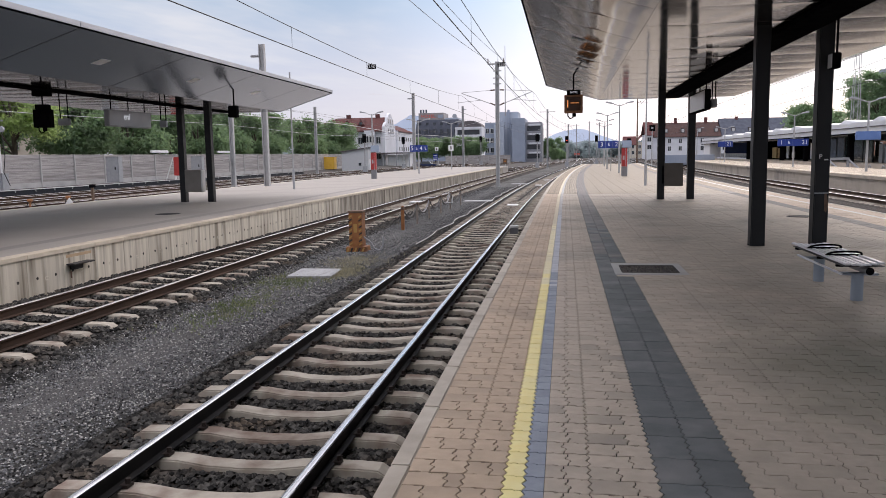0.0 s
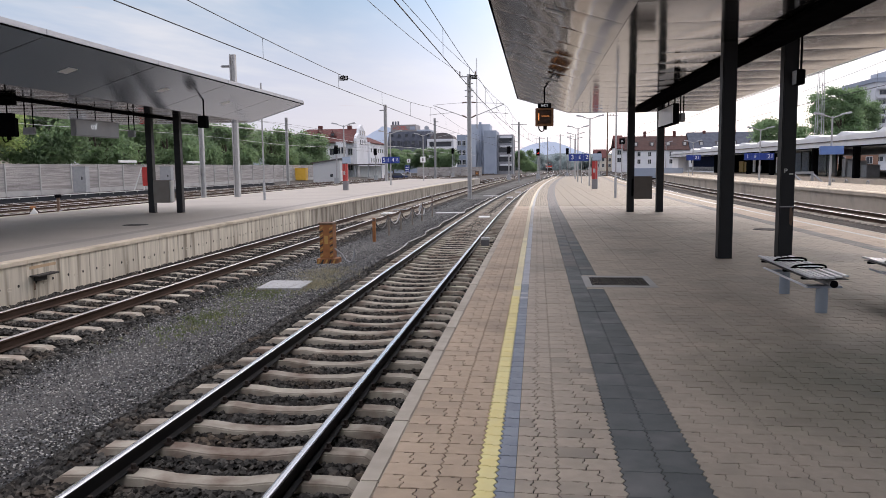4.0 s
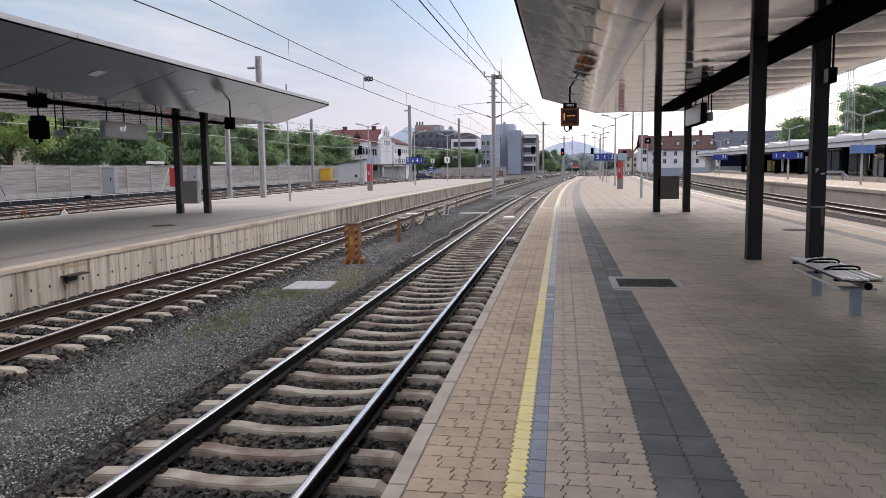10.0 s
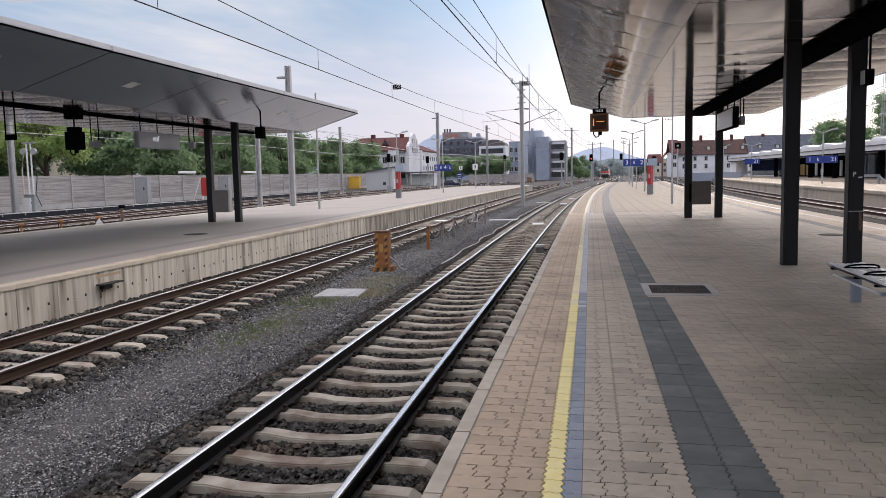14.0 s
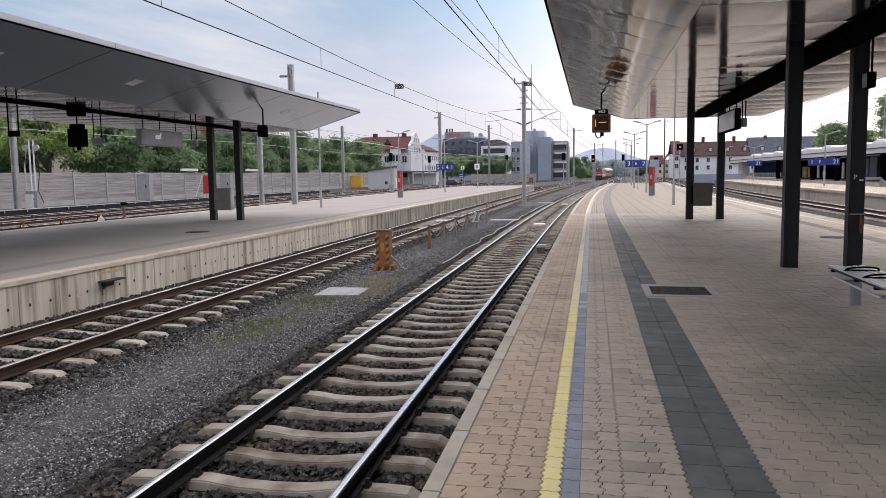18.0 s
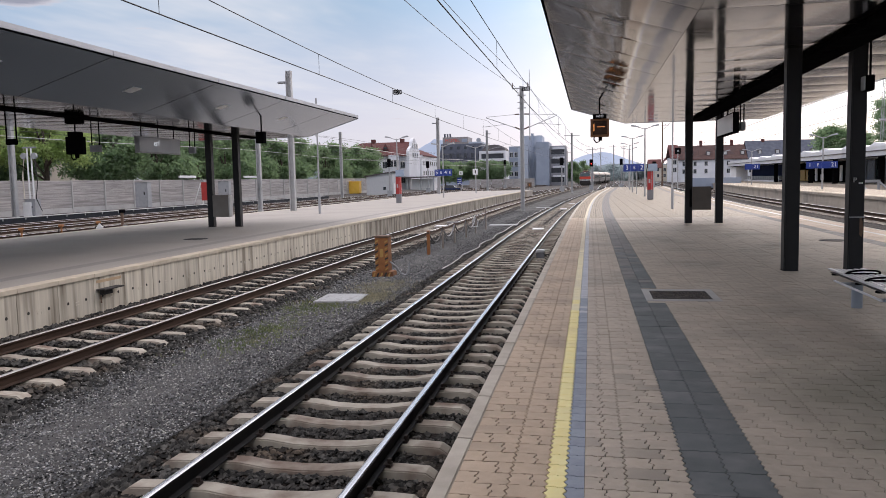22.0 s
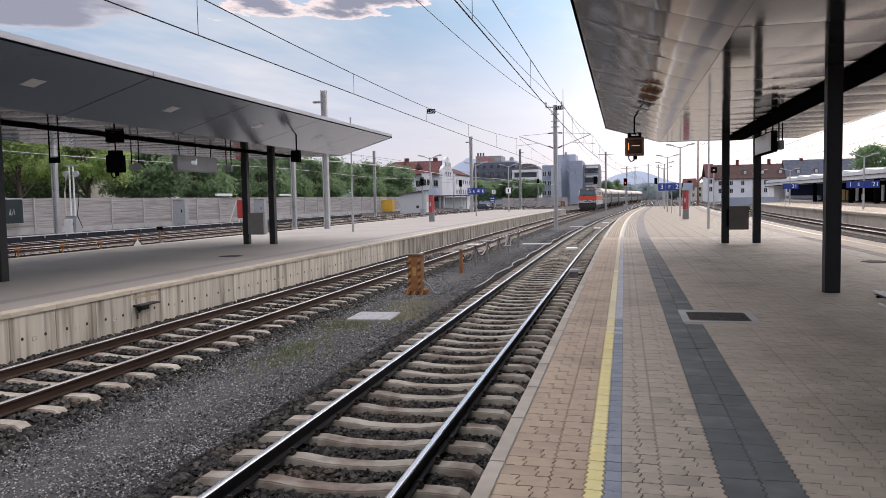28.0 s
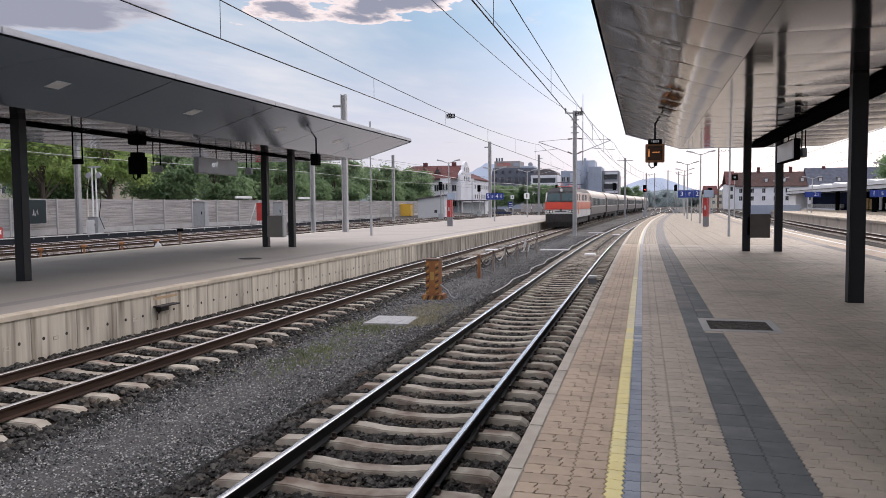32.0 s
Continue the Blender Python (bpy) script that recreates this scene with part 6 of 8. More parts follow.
posts = [(-5.55, 26.2), (-5.5, 28.6), (-5.5, 31.2), (-5.45, 33.9), (-5.42, 36.6), (-5.3, 39.4)]
M_POST = surf("weathered steel post", (0.24, 0.20, 0.17), (0.33, 0.285, 0.25), 8, (0.16, 0.10, 0.07), 2.5, (0.5, 0.7), rough=0.75, bump=0.2, bscale=50)
for i, (x, y) in enumerate(posts):
    hp = thing("hose_stand", "rusty post that carries a drooping brake hose", "hose stand", "hose stands", (x, y, -0.80))
    wide = 0.055 if i == 0 else 0.034
    part("post", Geo().box(-wide, wide, -0.03, 0.03, 0, 0.86 if i < 5 else 1.15), M_ORANGE if i == 0 else M_POST, hp, bevel=0.006)
    part("bracket", Geo().box(-0.05, 0.05, -0.05, 0.05, 0.74, 0.83), M_RUST, hp)
    if i < 5:
        dx, dy = posts[i + 1][0] - x, posts[i + 1][1] - y
        part("hose", Geo().tube([(dx * t, dy * t, 0.80 - 4 * 0.40 * t * (1 - t)) for t in [k / 10 for k in range(11)]], 0.026, 8), M_RUBBER if i % 2 == 0 else M_FOOT, hp, "drooping hose", smooth=True)
        part("top_cable", Geo().tube([(0, 0, 0.84), (dx / 2, dy / 2, 0.79), (dx, dy, 0.84)], 0.012, 6), M_POST, hp)
    if i == 4:
        part("white_loop", Geo().tube([(0, -0.1, 0.9), (-0.12, -0.15, 0.6), (-0.1, -0.18, 0.35), (0.1, -0.15, 0.35), (0.14, -0.12, 0.65)], 0.035, 8), M_WIREW, hp, "pale loop of hose", smooth=True)
    if i == 2:
        part("plate", Geo().box(-0.3, 0.25, -0.1, 0.1, 0.86, 0.885), M_GREYPAINT, hp)

cab_pts = [(-4.28 + 0.07 * math.sin(k * 1.7) + 0.04 * math.sin(k * 4.1) + cr(22 + k * 1.4), 22 + k * 1.4, -0.775) for k in range(34)]
solid("white_cable", Geo().tube(cab_pts, 0.014, 8), M_WIREW, "white cable lying wavy beside the rail", "cable", smooth=True)
br = thing("wall_bracket", "dark steel bracket on the platform wall", "bracket", at=(-10.1, 14.30, -0.36))
part("tray", Geo().box(0.0, 0.20, 0.0, 0.70, 0.02, 0.05), M_TRDARK, br, bevel=0.006)
part("holder", Geo().box(0.0, 0.12, 0.12, 0.40, -0.08, 0.02), M_TRDARK, br, bevel=0.01)
part("arm", Geo().tube([(0.05, 0.08, -0.1), (0.05, 0.08, -0.25)], 0.015, 6), M_RUST, br)
part("rust_patch", Geo().box(-0.005, 0.004, 0.02, 0.88, 0.17, 0.23), surf("rust stain", (0.46, 0.32, 0.19), (0.54, 0.40, 0.26), 5, rough=0.9, bump=0.1), br, "orange rust stain")


# ---- left yard ----
def hydrant(at):
    h = thing("brake_test_post", "orange topped post with black hoses beside the track", "hydrant", "orange posts", at)
    part("post", Geo().box(-0.035, 0.035, -0.035, 0.035, 0, 0.66), M_ORANGE, h, bevel=0.008)
    part("head", Geo().cyl((-0.10, 0, 0.68), (0.10, 0, 0.68), 0.085, n=14), M_ORANGE, h, "orange drum head", smooth=True)
    for s in (-1, 1):
        part("hose", Geo().tube([(s * 0.1, 0, 0.64), (s * 0.35, 0.2, 0.32), (s * 0.65, 0.3, 0.06)], 0.022, 6), M_RUBBER, h)
    return h


for y in (25.3, 28.1, 30.8, 33.5, 36.4):
    hydrant((-25.3, y, -0.72))
wd = thing("diamond_sign", "white diamond board on a short post", "sign", at=(-25.1, 36.2, -0.72))
part("post", Geo().box(-0.03, 0.03, 0.02, 0.06, 0, 0.5), M_RUST, wd)
part("board", Geo().add([(0, -0.02, 0.05), (0.23, -0.02, 0.36), (0, -0.02, 0.67), (-0.23, -0.02, 0.36), (0, 0.01, 0.05), (0.23, 0.01, 0.36), (0, 0.01, 0.67), (-0.23, 0.01, 0.36)],
                        [(0, 1, 2, 3), (4, 7, 6, 5), (0, 4, 5, 1), (1, 5, 6, 2), (2, 6, 7, 3), (3, 7, 4, 0)]), M_WHITE, wd)
ps = thing("rusty_post", "rusty post with a stay beside the track", "post", at=(-26.0, 39.6, -0.72))
part("post", Geo().box(-0.06, 0.06, -0.06, 0.06, 0, 1.1), M_RUST, ps)
part("cap", Geo().box(-0.14, 0.14, -0.1, 0.1, 1.05, 1.22), M_BLACK, ps)
part("stay", Geo().tube([(0, 0, 0.35), (1.9, -0.4, 0.05)], 0.03, 6), M_GREYPAINT, ps)


def switch_cabinet(at, w, h, label, rz=0):
    c = thing("switch_cabinet", label, "cabinet", "trackside cabinets", at, rz)
    part("body", Geo().box(-w / 2, w / 2, -0.35, 0.35, 0, h), M_GREYPAINT, c, bevel=0.02)
    part("roof", Geo().box(-w / 2 - 0.05, w / 2 + 0.05, -0.4, 0.4, h, h + 0.06), M_GALV, c, bevel=0.01)
    part("door", Geo().box(-w * 0.05, w / 2 - 0.05, -0.37, -0.35, 0.1, h - 0.1), M_GREYPAINT, c, bevel=0.01)
    part("handle", Geo().box(w * 0.2, w * 0.28, -0.40, -0.37, h * 0.5, h * 0.62), M_BLACK, c)
    return c


switch_cabinet((-42.6, 68.6, -0.25), 1.3, 2.4, "tall grey trackside cabinet before the barrier")
switch_cabinet((-42.2, 52.8, -0.35), 0.9, 1.3, "grey cabinet with cables before the barrier")
switch_cabinet((-42.0, 84.5, -0.25), 1.3, 2.4, "pale grey trackside cabinet before the barrier")
wp2 = thing("cable_stand", "pale cable riser with white boxes and pipes", "cable stand", at=(-42.0, 52.6, -0.35))
for x in (-0.25, 0.1):
    part("pipe", Geo().tube([(x, 0, 0), (x, 0, 5.25)], 0.06, 8), M_WHITE, wp2)
part("side_pipe", Geo().tube([(-0.7, 0, 0.3), (-0.75, 0, 3.2), (-0.55, 0, 4.4)], 0.05, 8), M_CREAM, wp2)
part("box", Geo().box(-0.7, 0.0, -0.3, 0.2, 0, 1.1), M_WHITE, wp2, bevel=0.03)
part("cross_bar", Geo().box(-0.62, 0.55, -0.06, 0.06, 5.2, 5.32), M_GREYPAINT, wp2, bevel=0.02)
for x in (-0.52, 0.38):
    part("drum", Geo().cyl((x, -0.12, 4.62), (x, 0.06, 4.62), 0.24, n=18), M_GREYPAINT, wp2, "round grey drum", smooth=True)
part("cable", Geo().tube([(0.38, 0, 4.4), (0.5, 0, 2.6), (0.3, 0, 1.4), (0.75, 0, 0.4)], 0.03, 6), M_RUBBER, wp2, "black hanging cable")
stp = thing("red_buffer_stop", "red and white buffer stop against the barrier", "buffer stop", at=(-42.2, 79.2, -0.30))
part("frame", Geo().tube([(-0.9, 0, 0), (0, 0, 2.35)], 0.06, 6).tube([(0.2, 0, 0), (0.2, 0, 2.4)], 0.08, 6), M_WHITE, stp)
part("board", Geo().box(0.1, 0.75, -0.1, 0.0, 0.4, 2.4), M_RED, stp)
post_b = thing("poster_board", "dark green poster board in a pale frame", "poster board", at=(-44.3, 48.9, 0.28))
part("frame", Geo().box(-0.08, 0.0, -1.1, 1.1, 0.2, 2.15), M_PLINTH, post_b, bevel=0.02)
part("poster", Geo().box(0.0, 0.015, -1.0, 1.0, 0.28, 2.06), surf("dark green poster", (0.010, 0.022, 0.026), (0.016, 0.032, 0.036), 2, rough=0.3, bump=0.0), post_b)
part("mark", Geo().add([(0.02, -0.4, 0.9), (0.02, -0.25, 1.4), (0.02, -0.15, 0.9), (0.02, 0.1, 1.4), (0.02, 0.2, 0.95), (0.02, 0.14, 0.9), (0.02, 0.05, 1.2), (0.02, -0.12, 0.8)], [(0, 1, 2), (2, 3, 7), (3, 4, 5, 6)]), M_GREYPAINT, post_b, "pale illegible strokes")
for y in (79.0, 95.0):
    rb = thing("barrier_lamp", "white strip lamp on top of the barrier", "lamp", at=(BAR_X + 0.1 + 0.6 * cl(y), y, 2.60))
    part("bar", Geo().box(-0.12, 0.12, 0, 3.6, 0, 0.28), M_WHITE, rb, bevel=0.04)
    part("foot", Geo().box(-0.05, 0.05, 1.7, 1.9, -0.1, 0.02), M_GALV, rb)

yb = thing("yellow_container", "plain yellow grit container", "container", at=(-42.9, 138, -0.45))
part("body", Geo().box(-1.2, 1.2, -0.8, 0.8, 0.1, 2.2), M_YBOX, yb, bevel=0.04)
part("lid", Geo().box(-1.26, 1.26, -0.86, 0.86, 2.2, 2.34), M_YBOX, yb, bevel=0.03)
for x in (-1.0, 1.0):
    part("foot", Geo().box(x - 0.12, x + 0.12, -0.7, 0.7, 0, 0.12), M_TRDARK, yb)
sh = thing("trackside_shed", "grey shed with a lean-to roof and pale door side", "shed", at=(-37.2, 135, -0.75))
part("wall", Geo().add([(-2.4, 0, 0), (2.4, 0, 0), (2.4, 5, 0), (-2.4, 5, 0), (-2.4, 0, 3.4), (2.4, 0, 4.05), (2.4, 5, 4.05), (-2.4, 5, 3.4)],
                       [(0, 3, 2, 1), (4, 5, 6, 7), (0, 1, 5, 4), (1, 2, 6, 5), (2, 3, 7, 6), (3, 0, 4, 7)]), surf("shed boards", (0.50, 0.515, 0.53), (0.57, 0.58, 0.595), 2, rough=0.8, bump=0.2, stretch=(6, 6, 1)), sh)
part("roof", Geo().add([(-2.7, -0.3, 3.4), (2.7, -0.3, 4.13), (2.7, 5.3, 4.13), (-2.7, 5.3, 3.4), (-2.7, -0.3, 3.56), (2.7, -0.3, 4.29), (2.7, 5.3, 4.29), (-2.7, 5.3, 3.56)],
                       [(0, 3, 2, 1), (4, 5, 6, 7), (0, 1, 5, 4), (1, 2, 6, 5), (2, 3, 7, 6), (3, 0, 4, 7)]), M_ROOFDK, sh)
part("door", Geo().box(2.4, 2.45, 1.0, 2.0, 0, 2.1), M_WHITE, sh)
part("vent", Geo().box(0.7, 1.2, -0.03, 0.0, 1.0, 1.5), M_GLASS, sh)


# ---- signals ----
def signal(at, h, red, label):
    s = thing("railway_signal", label, "signal", "railway signals", at)
    part("mast", Geo().cyl((0, 0, 0), (0, 0, h), 0.09, n=10), M_GALV, s)
    part("ladder", Geo().box(0.12, 0.16, 0.1, 0.14, 0, h - 0.4).box(0.42, 0.46, 0.1, 0.14, 0, h - 0.4), M_GALV, s)
    p = part("screen", Geo().box(-0.32, 0.32, -0.12, -0.02, h - 0.3, h + 1.05), M_BLACK, s, "black signal screen", bevel=0.04)
    part("hood", Geo().box(-0.2, 0.2, -0.3, -0.12, h + 0.75, h + 0.80), M_BLACK, p)
    if red:
        part("red_lamp", Geo().cyl((0, -0.16, h + 0.2), (0, -0.11, h + 0.2), 0.09, n=14), M_REDLAMP, p, "lit red lamp")
    part("cabinet", Geo().box(-0.35, 0.35, -0.2, 0.2, 0, 1.0), M_GREYPAINT, s)
    return s


signal((0.2, 150, -0.7), 4.75, True, "black railway signal showing red")
signal((6.5, 170, -0.7), 5.2, False, "black railway signal, dark")
signal((10.0, 128, -0.7), 3.7, True, "black railway signal showing red")
signal((-5.0, 140, -0.7), 5.0, False, "black railway signal, dark")
signal((-31.4, 150, -0.7), 5.2, False, "black railway signal, dark")
signal((-31.4, 120, -0.7), 5.0, False, "black railway signal, dark")
signal((-20.5, 190, -0.7), 6.0, False, "black railway signal, dark")
signal((-17.0, 200, -0.7), 6.5, False, "black railway signal, dark")
rl = thing("dwarf_signal", "rusty square board near the platform end with an added amber disc", "signal", at=(-9.8, 128, -0.6))
part("post", Geo().cyl((0, 0, 0), (0, 0, 1.3), 0.05, n=8), M_GALV, rl)
part("board", Geo().box(-0.35, 0.35, -0.05, 0.05, 0.9, 1.7), M_RUST, rl, bevel=0.02)
# the board has no lamp; this faintly glowing disc is added
part("lamp", Geo().cyl((0, -0.1, 1.3), (0, -0.04, 1.3), 0.12, n=12), M_AMBER, rl)
sq = thing("square_signal", "small dark square board on a slim post", "signal", at=(10.2, 96, -0.6))
part("post", Geo().cyl((0, 0, 0), (0, 0, 5.4), 0.06, n=8), M_GALV, sq)
part("board", Geo().box(-0.34, 0.34, -0.06, 0.0, 4.9, 5.6), M_BLACK, sq, bevel=0.03)
part("lamp", Geo().box(-0.12, 0.12, -0.08, -0.05, 5.15, 5.35), M_GREYPAINT, sq)


# ---- buildings ----
def window_meshes(w, h):
    fr = Geo().box(-w / 2 - 0.12, w / 2 + 0.12, -0.06, 0.05, -h / 2 - 0.12, h / 2 + 0.12).mesh("window")
    fr.materials.append(M_FRAME)
    pn = Geo().box(-w / 2, -0.04, -0.075, -0.055, -h / 2, h / 2).box(0.04, w / 2, -0.075, -0.055, -h / 2, h / 2).mesh("pane")
    pn.materials.append(M_GLASS)
    return fr, pn


def put_windows(ob, fr, pn, places, rz=0):
    for x, y, z in places:
        w = part("window", fr, M_FRAME, ob, m=pose(x, y, z, 0, 0, rz))
        part("pane", pn, M_GLASS, w)


def gable_roof(x0, x1, y0, y1, z0, zr, over=0.5, along="x"):
    """A pitched roof with thickness; the ridge runs along x or y."""
    g = Geo()
    if along == "x":
        ym = (y0 + y1) / 2
        pr = [(y0 - over, z0 - 0.3), (ym, zr), (y1 + over, z0 - 0.3), (y1 + over, z0 - 0.55), (ym, zr - 0.28), (y0 - over, z0 - 0.55)]
        n = len(pr)
        vs = [(x, a, b) for x in (x0 - over, x1 + over) for a, b in pr]
    else:
        xm = (x0 + x1) / 2
        pr = [(x0 - over, z0 - 0.3), (xm, zr), (x1 + over, z0 - 0.3), (x1 + over, z0 - 0.55), (xm, zr - 0.28), (x0 - over, z0 - 0.55)]
        n = len(pr)
        vs = [(a, y, b) for y in (y0 - over, y1 + over) for a, b in pr]
    return g.add(vs, [(j, (j + 1) % n, n + (j + 1) % n, n + j) for j in range(n)] + [(0, 1, 4, 5), (1, 2, 3, 4), (n, n + 1, n + 4, n + 5), (n + 1, n + 2, n + 3, n + 4)])


F0, P0 = window_meshes(0.7, 1.0)
F1, P1 = window_meshes(1.0, 1.5)
F2, P2 = window_meshes(1.3, 1.5)
F3, P3 = window_meshes(2.2, 1.6)

vil = thing("gabled_house", "white house with red tiled roof and stepped gable", "house", at=(0, 0, GROUND_Z))
part("wall", Geo().box(-60, -43.9, 185, 198, 0, 8.8), M_RENDER, vil)
gx0, gx1, ga, gb = -43.9, -43.2, 184.6, 196.6
arc = [(ga, 0), (gb, 0), (gb, 9.8), (gb - 1.2, 10.6), (gb - 3.0, 11.1), (gb - 3.6, 12.3), (gb - 4.8, 13.0), ((ga + gb) / 2, 13.3), (ga + 4.8, 13.0), (ga + 3.6, 12.3), (ga + 3.0, 11.1), (ga + 1.2, 10.6), (ga, 9.8)]
k = len(arc)
part("gable_wall", Geo().add([(gx0, y, z) for y, z in arc] + [(gx1, y, z) for y, z in arc],
                             [tuple(range(k - 1, -1, -1)), tuple(range(k, 2 * k))] + [(i, (i + 1) % k, k + (i + 1) % k, k + i) for i in range(k)]), M_RENDER, vil, "curved white gable")
part("roof", Geo().add([(-64.0, 184, 9.0), (-44.0, 184, 9.0), (-44.0, 199, 9.0), (-64.0, 199, 9.0), (-57.0, 191.5, 12.4), (-44.0, 191.5, 12.4),
                        (-64.0, 184, 8.7), (-44.0, 184, 8.7), (-44.0, 199, 8.7), (-64.0, 199, 8.7)],
                       [(0, 1, 5, 4), (2, 3, 4, 5), (3, 0, 4), (1, 2, 5), (0, 6, 7, 1), (1, 7, 8, 2), (2, 8, 9, 3), (3, 9, 6, 0), (6, 9, 8, 7)]), M_ROOFRED, vil, "hipped red tiled roof")
for x in (-53.0, -49.5):
    d = part("dormer", Geo().add([(x - 0.9, 186.2, 10.3), (x + 0.9, 186.2, 10.3), (x, 186.2, 11.9), (x - 0.9, 190, 10.3), (x + 0.9, 190, 10.3), (x, 190, 11.9)], [(0, 1, 2), (3, 5, 4), (0, 2, 5, 3), (1, 4, 5, 2), (0, 3, 4, 1)]), M_ROOFRED, vil)
    part("pane", Geo().box(x - 0.35, x + 0.35, 186.12, 186.19, 10.45, 11.1), M_GLASS, d)
part("bay", Geo().box(-48.2, -45.6, 183.9, 185, 0, 9.0), M_RENDER, vil, "white projecting bay")
part("wing_wall", Geo().box(-52, -43.0, 198.1, 219, 0, 9.3), M_RENDER, vil, "long white rear wing")
part("wing_roof", gable_roof(-52, -43.0, 199.6, 219, 9.5, 11.2, 0.3, "y"), M_ROOFRED, vil, "lower red roof")
part("porch_roof", Geo().box(-46.5, -36.4, 181.5, 186.9, 3.3, 3.6), M_ROOFDK, vil, "flat dark porch roof")
for x in (-46.3, -43.2, -39.8, -36.7):
    part("porch_post", Geo().box(x - 0.12, x + 0.12, 181.7, 181.94, 0, 3.3), M_GREYPAINT, vil)
part("garage", Geo().box(-42.4, -37.0, 183.6, 186.9, 0, 3.1), M_WHITE, vil, "white flat garage")
put_windows(vil, F1, P1, [(x, 184.95, z) for x in (-56.5, -54, -51.4, -49.4, -44.9) for z in (6.6, 2.9)])
put_windows(vil, F1, P1, [(x, 183.85, z) for x in (-47.6, -46.3) for z in (6.9, 3.6)])
put_windows(vil, F0, P0, [(-42.95, 200.2 + 2.9 * i, z) for i in range(7) for z in (7.2, 4.6)], 90)
put_windows(vil, F0, P0, [(gx1 + 0.05, y, z) for y in (188.6, 191, 193.4) for z in (11.3, 9.0)], 90)
for x in (-54, -46.5):
    part("chimney", Geo().box(x - 0.5, x + 0.5, 191, 192, 11.6, 13.2), M_ROOFRED, vil)

hot = thing("hotel_building", "dark mansard building with roof terrace and red lettering", "building", at=(-1.8, 0, GROUND_Z))
part("wall", Geo().box(-62, -43, 330, 348, 0, 9.4), M_GREYBLD, hot)
part("mansard", Geo().add([(-62.4, 329.6, 9.4), (-42.6, 329.6, 9.4), (-42.6, 348, 9.4), (-62.4, 348, 9.4), (-61.4, 331.5, 18.0), (-43.6, 331.5, 18.0), (-43.6, 347, 18.0), (-61.4, 347, 18.0)],
                          [(0, 1, 5, 4), (1, 2, 6, 5), (2, 3, 7, 6), (3, 0, 4, 7), (4, 5, 6, 7)]), M_DARKBLD, hot, "dark slate mansard")
part("penthouse", Geo().box(-61.0, -50.0, 333, 346, 18.0, 21.0), surf("brown grey render", (0.27, 0.25, 0.25), (0.33, 0.31, 0.305), 1, (0.23, 0.21, 0.21), 0.3, rough=0.8, bump=0.1), hot)
part("terrace", Geo().box(-49.6, -44, 333, 346, 18.0, 18.8), M_GREYBLD2, hot)
text_part("lettering", "HOTEL", 2.0, surf("faded red letters", (0.62, 0.10, 0.07), (0.68, 0.13, 0.09), 2, rough=0.5, bump=0.0), hot, pose(-56.7, 332.80, 19.5, 90, 0, 0), "faded red block letters")
part("letter_panel", Geo().box(-52.6, -50.3, 332.9, 333.0, 18.8, 20.2), M_GREYBLD, hot)
for x in (-60.6, -59.4, -58.2):
    part("chimney", Geo().box(x - 0.3, x + 0.3, 336, 337, 21.0, 22.6), M_DARKBLD, hot)
part("dish", Geo().cyl((-46, 338, 19.6), (-46, 338.3, 19.7), 1.0, n=16), M_GREYPAINT, hot)
for i in range(6):
    x = -60.0 + 3.1 * i
    d = part("dormer", Geo().sweep([(1.0 * math.cos(math.pi * j / 6), 1.1 + 0.8 * math.sin(math.pi * j / 6)) for j in range(7)] + [(-1.0, -0.9), (1.0, -0.9)], [(x, 329.6, 12.6), (x, 332.4, 12.6)]), M_DARKBLD, hot, "arched grey dormer")
    part("pane", Geo().box(x - 0.6, x + 0.6, 329.5, 329.58, 12.0, 13.9), M_GLASS, d)
    part("upper_pane", Geo().box(x - 0.5, x + 0.5, 330.6, 331.4, 15.8, 16.8), M_GLASS, hot)
put_windows(hot, F2, P2, [(x, 329.95, z) for x in (-59.5, -56.5, -53.5, -50.5, -47.5, -45.0) for z in (7.2, 4.0)], 0)

mod = thing("apartment_building", "white modern building with dark balconies", "building", at=(0, 0, GROUND_Z))
part("wall", Geo().box(-42.3, -32, 300, 314, 0, 13.5), M_RENDER, mod)
part("arched_roof", Geo().sweep([(4.6 * math.cos(math.pi * i / 8) - 36.6, 13.5 + 2.4 * math.sin(math.pi * i / 8)) for i in range(9)], [(0, 300.2, 0), (0, 313, 0)]), M_ROOFDK, mod, "curved dark roof")
for k in range(4):
    z = 1.4 + 3.05 * k
    part("balcony", Geo().box(-41.6, -32.6, 298.6, 300.0, z + 1.9, z + 2.9), M_RENDER, mod, bevel=0.03)
    part("window_strip", Geo().box(-41.4, -32.8, 299.94, 300.02, z, z + 1.85), M_GLASS, mod)

tow = thing("office_tower", "grey blue block building with stair tower and annex", "building", at=(0, 0, GROUND_Z))
part("left_block", Geo().box(-26.8, -22.3, 262, 280, 0, 13.4), M_GREYBLD, tow)
part("stair_tower", Geo().box(-22.4, -15.8, 264, 278, 0, 16.9), M_GREYBLD2, tow, bevel=0.05)
part("main_block", Geo().box(-17.6, -13.4, 260, 280, 0, 14.6), M_GREYBLD, tow, bevel=0.05)
part("front_slab", Geo().box(-23.6, -20.2, 259, 262, 0, 12.6), M_GREYBLD2, tow, bevel=0.05)
part("tower_rib", Geo().box(-19.4, -18.6, 263.4, 264.0, 0, 17.6), M_GREYBLD, tow)
part("annex", Geo().box(-13.35, -8.0, 266, 284, 0, 13.4), surf("grey cladding", (0.25, 0.255, 0.28), (0.31, 0.315, 0.34), 1, rough=0.8, bump=0.1), tow)
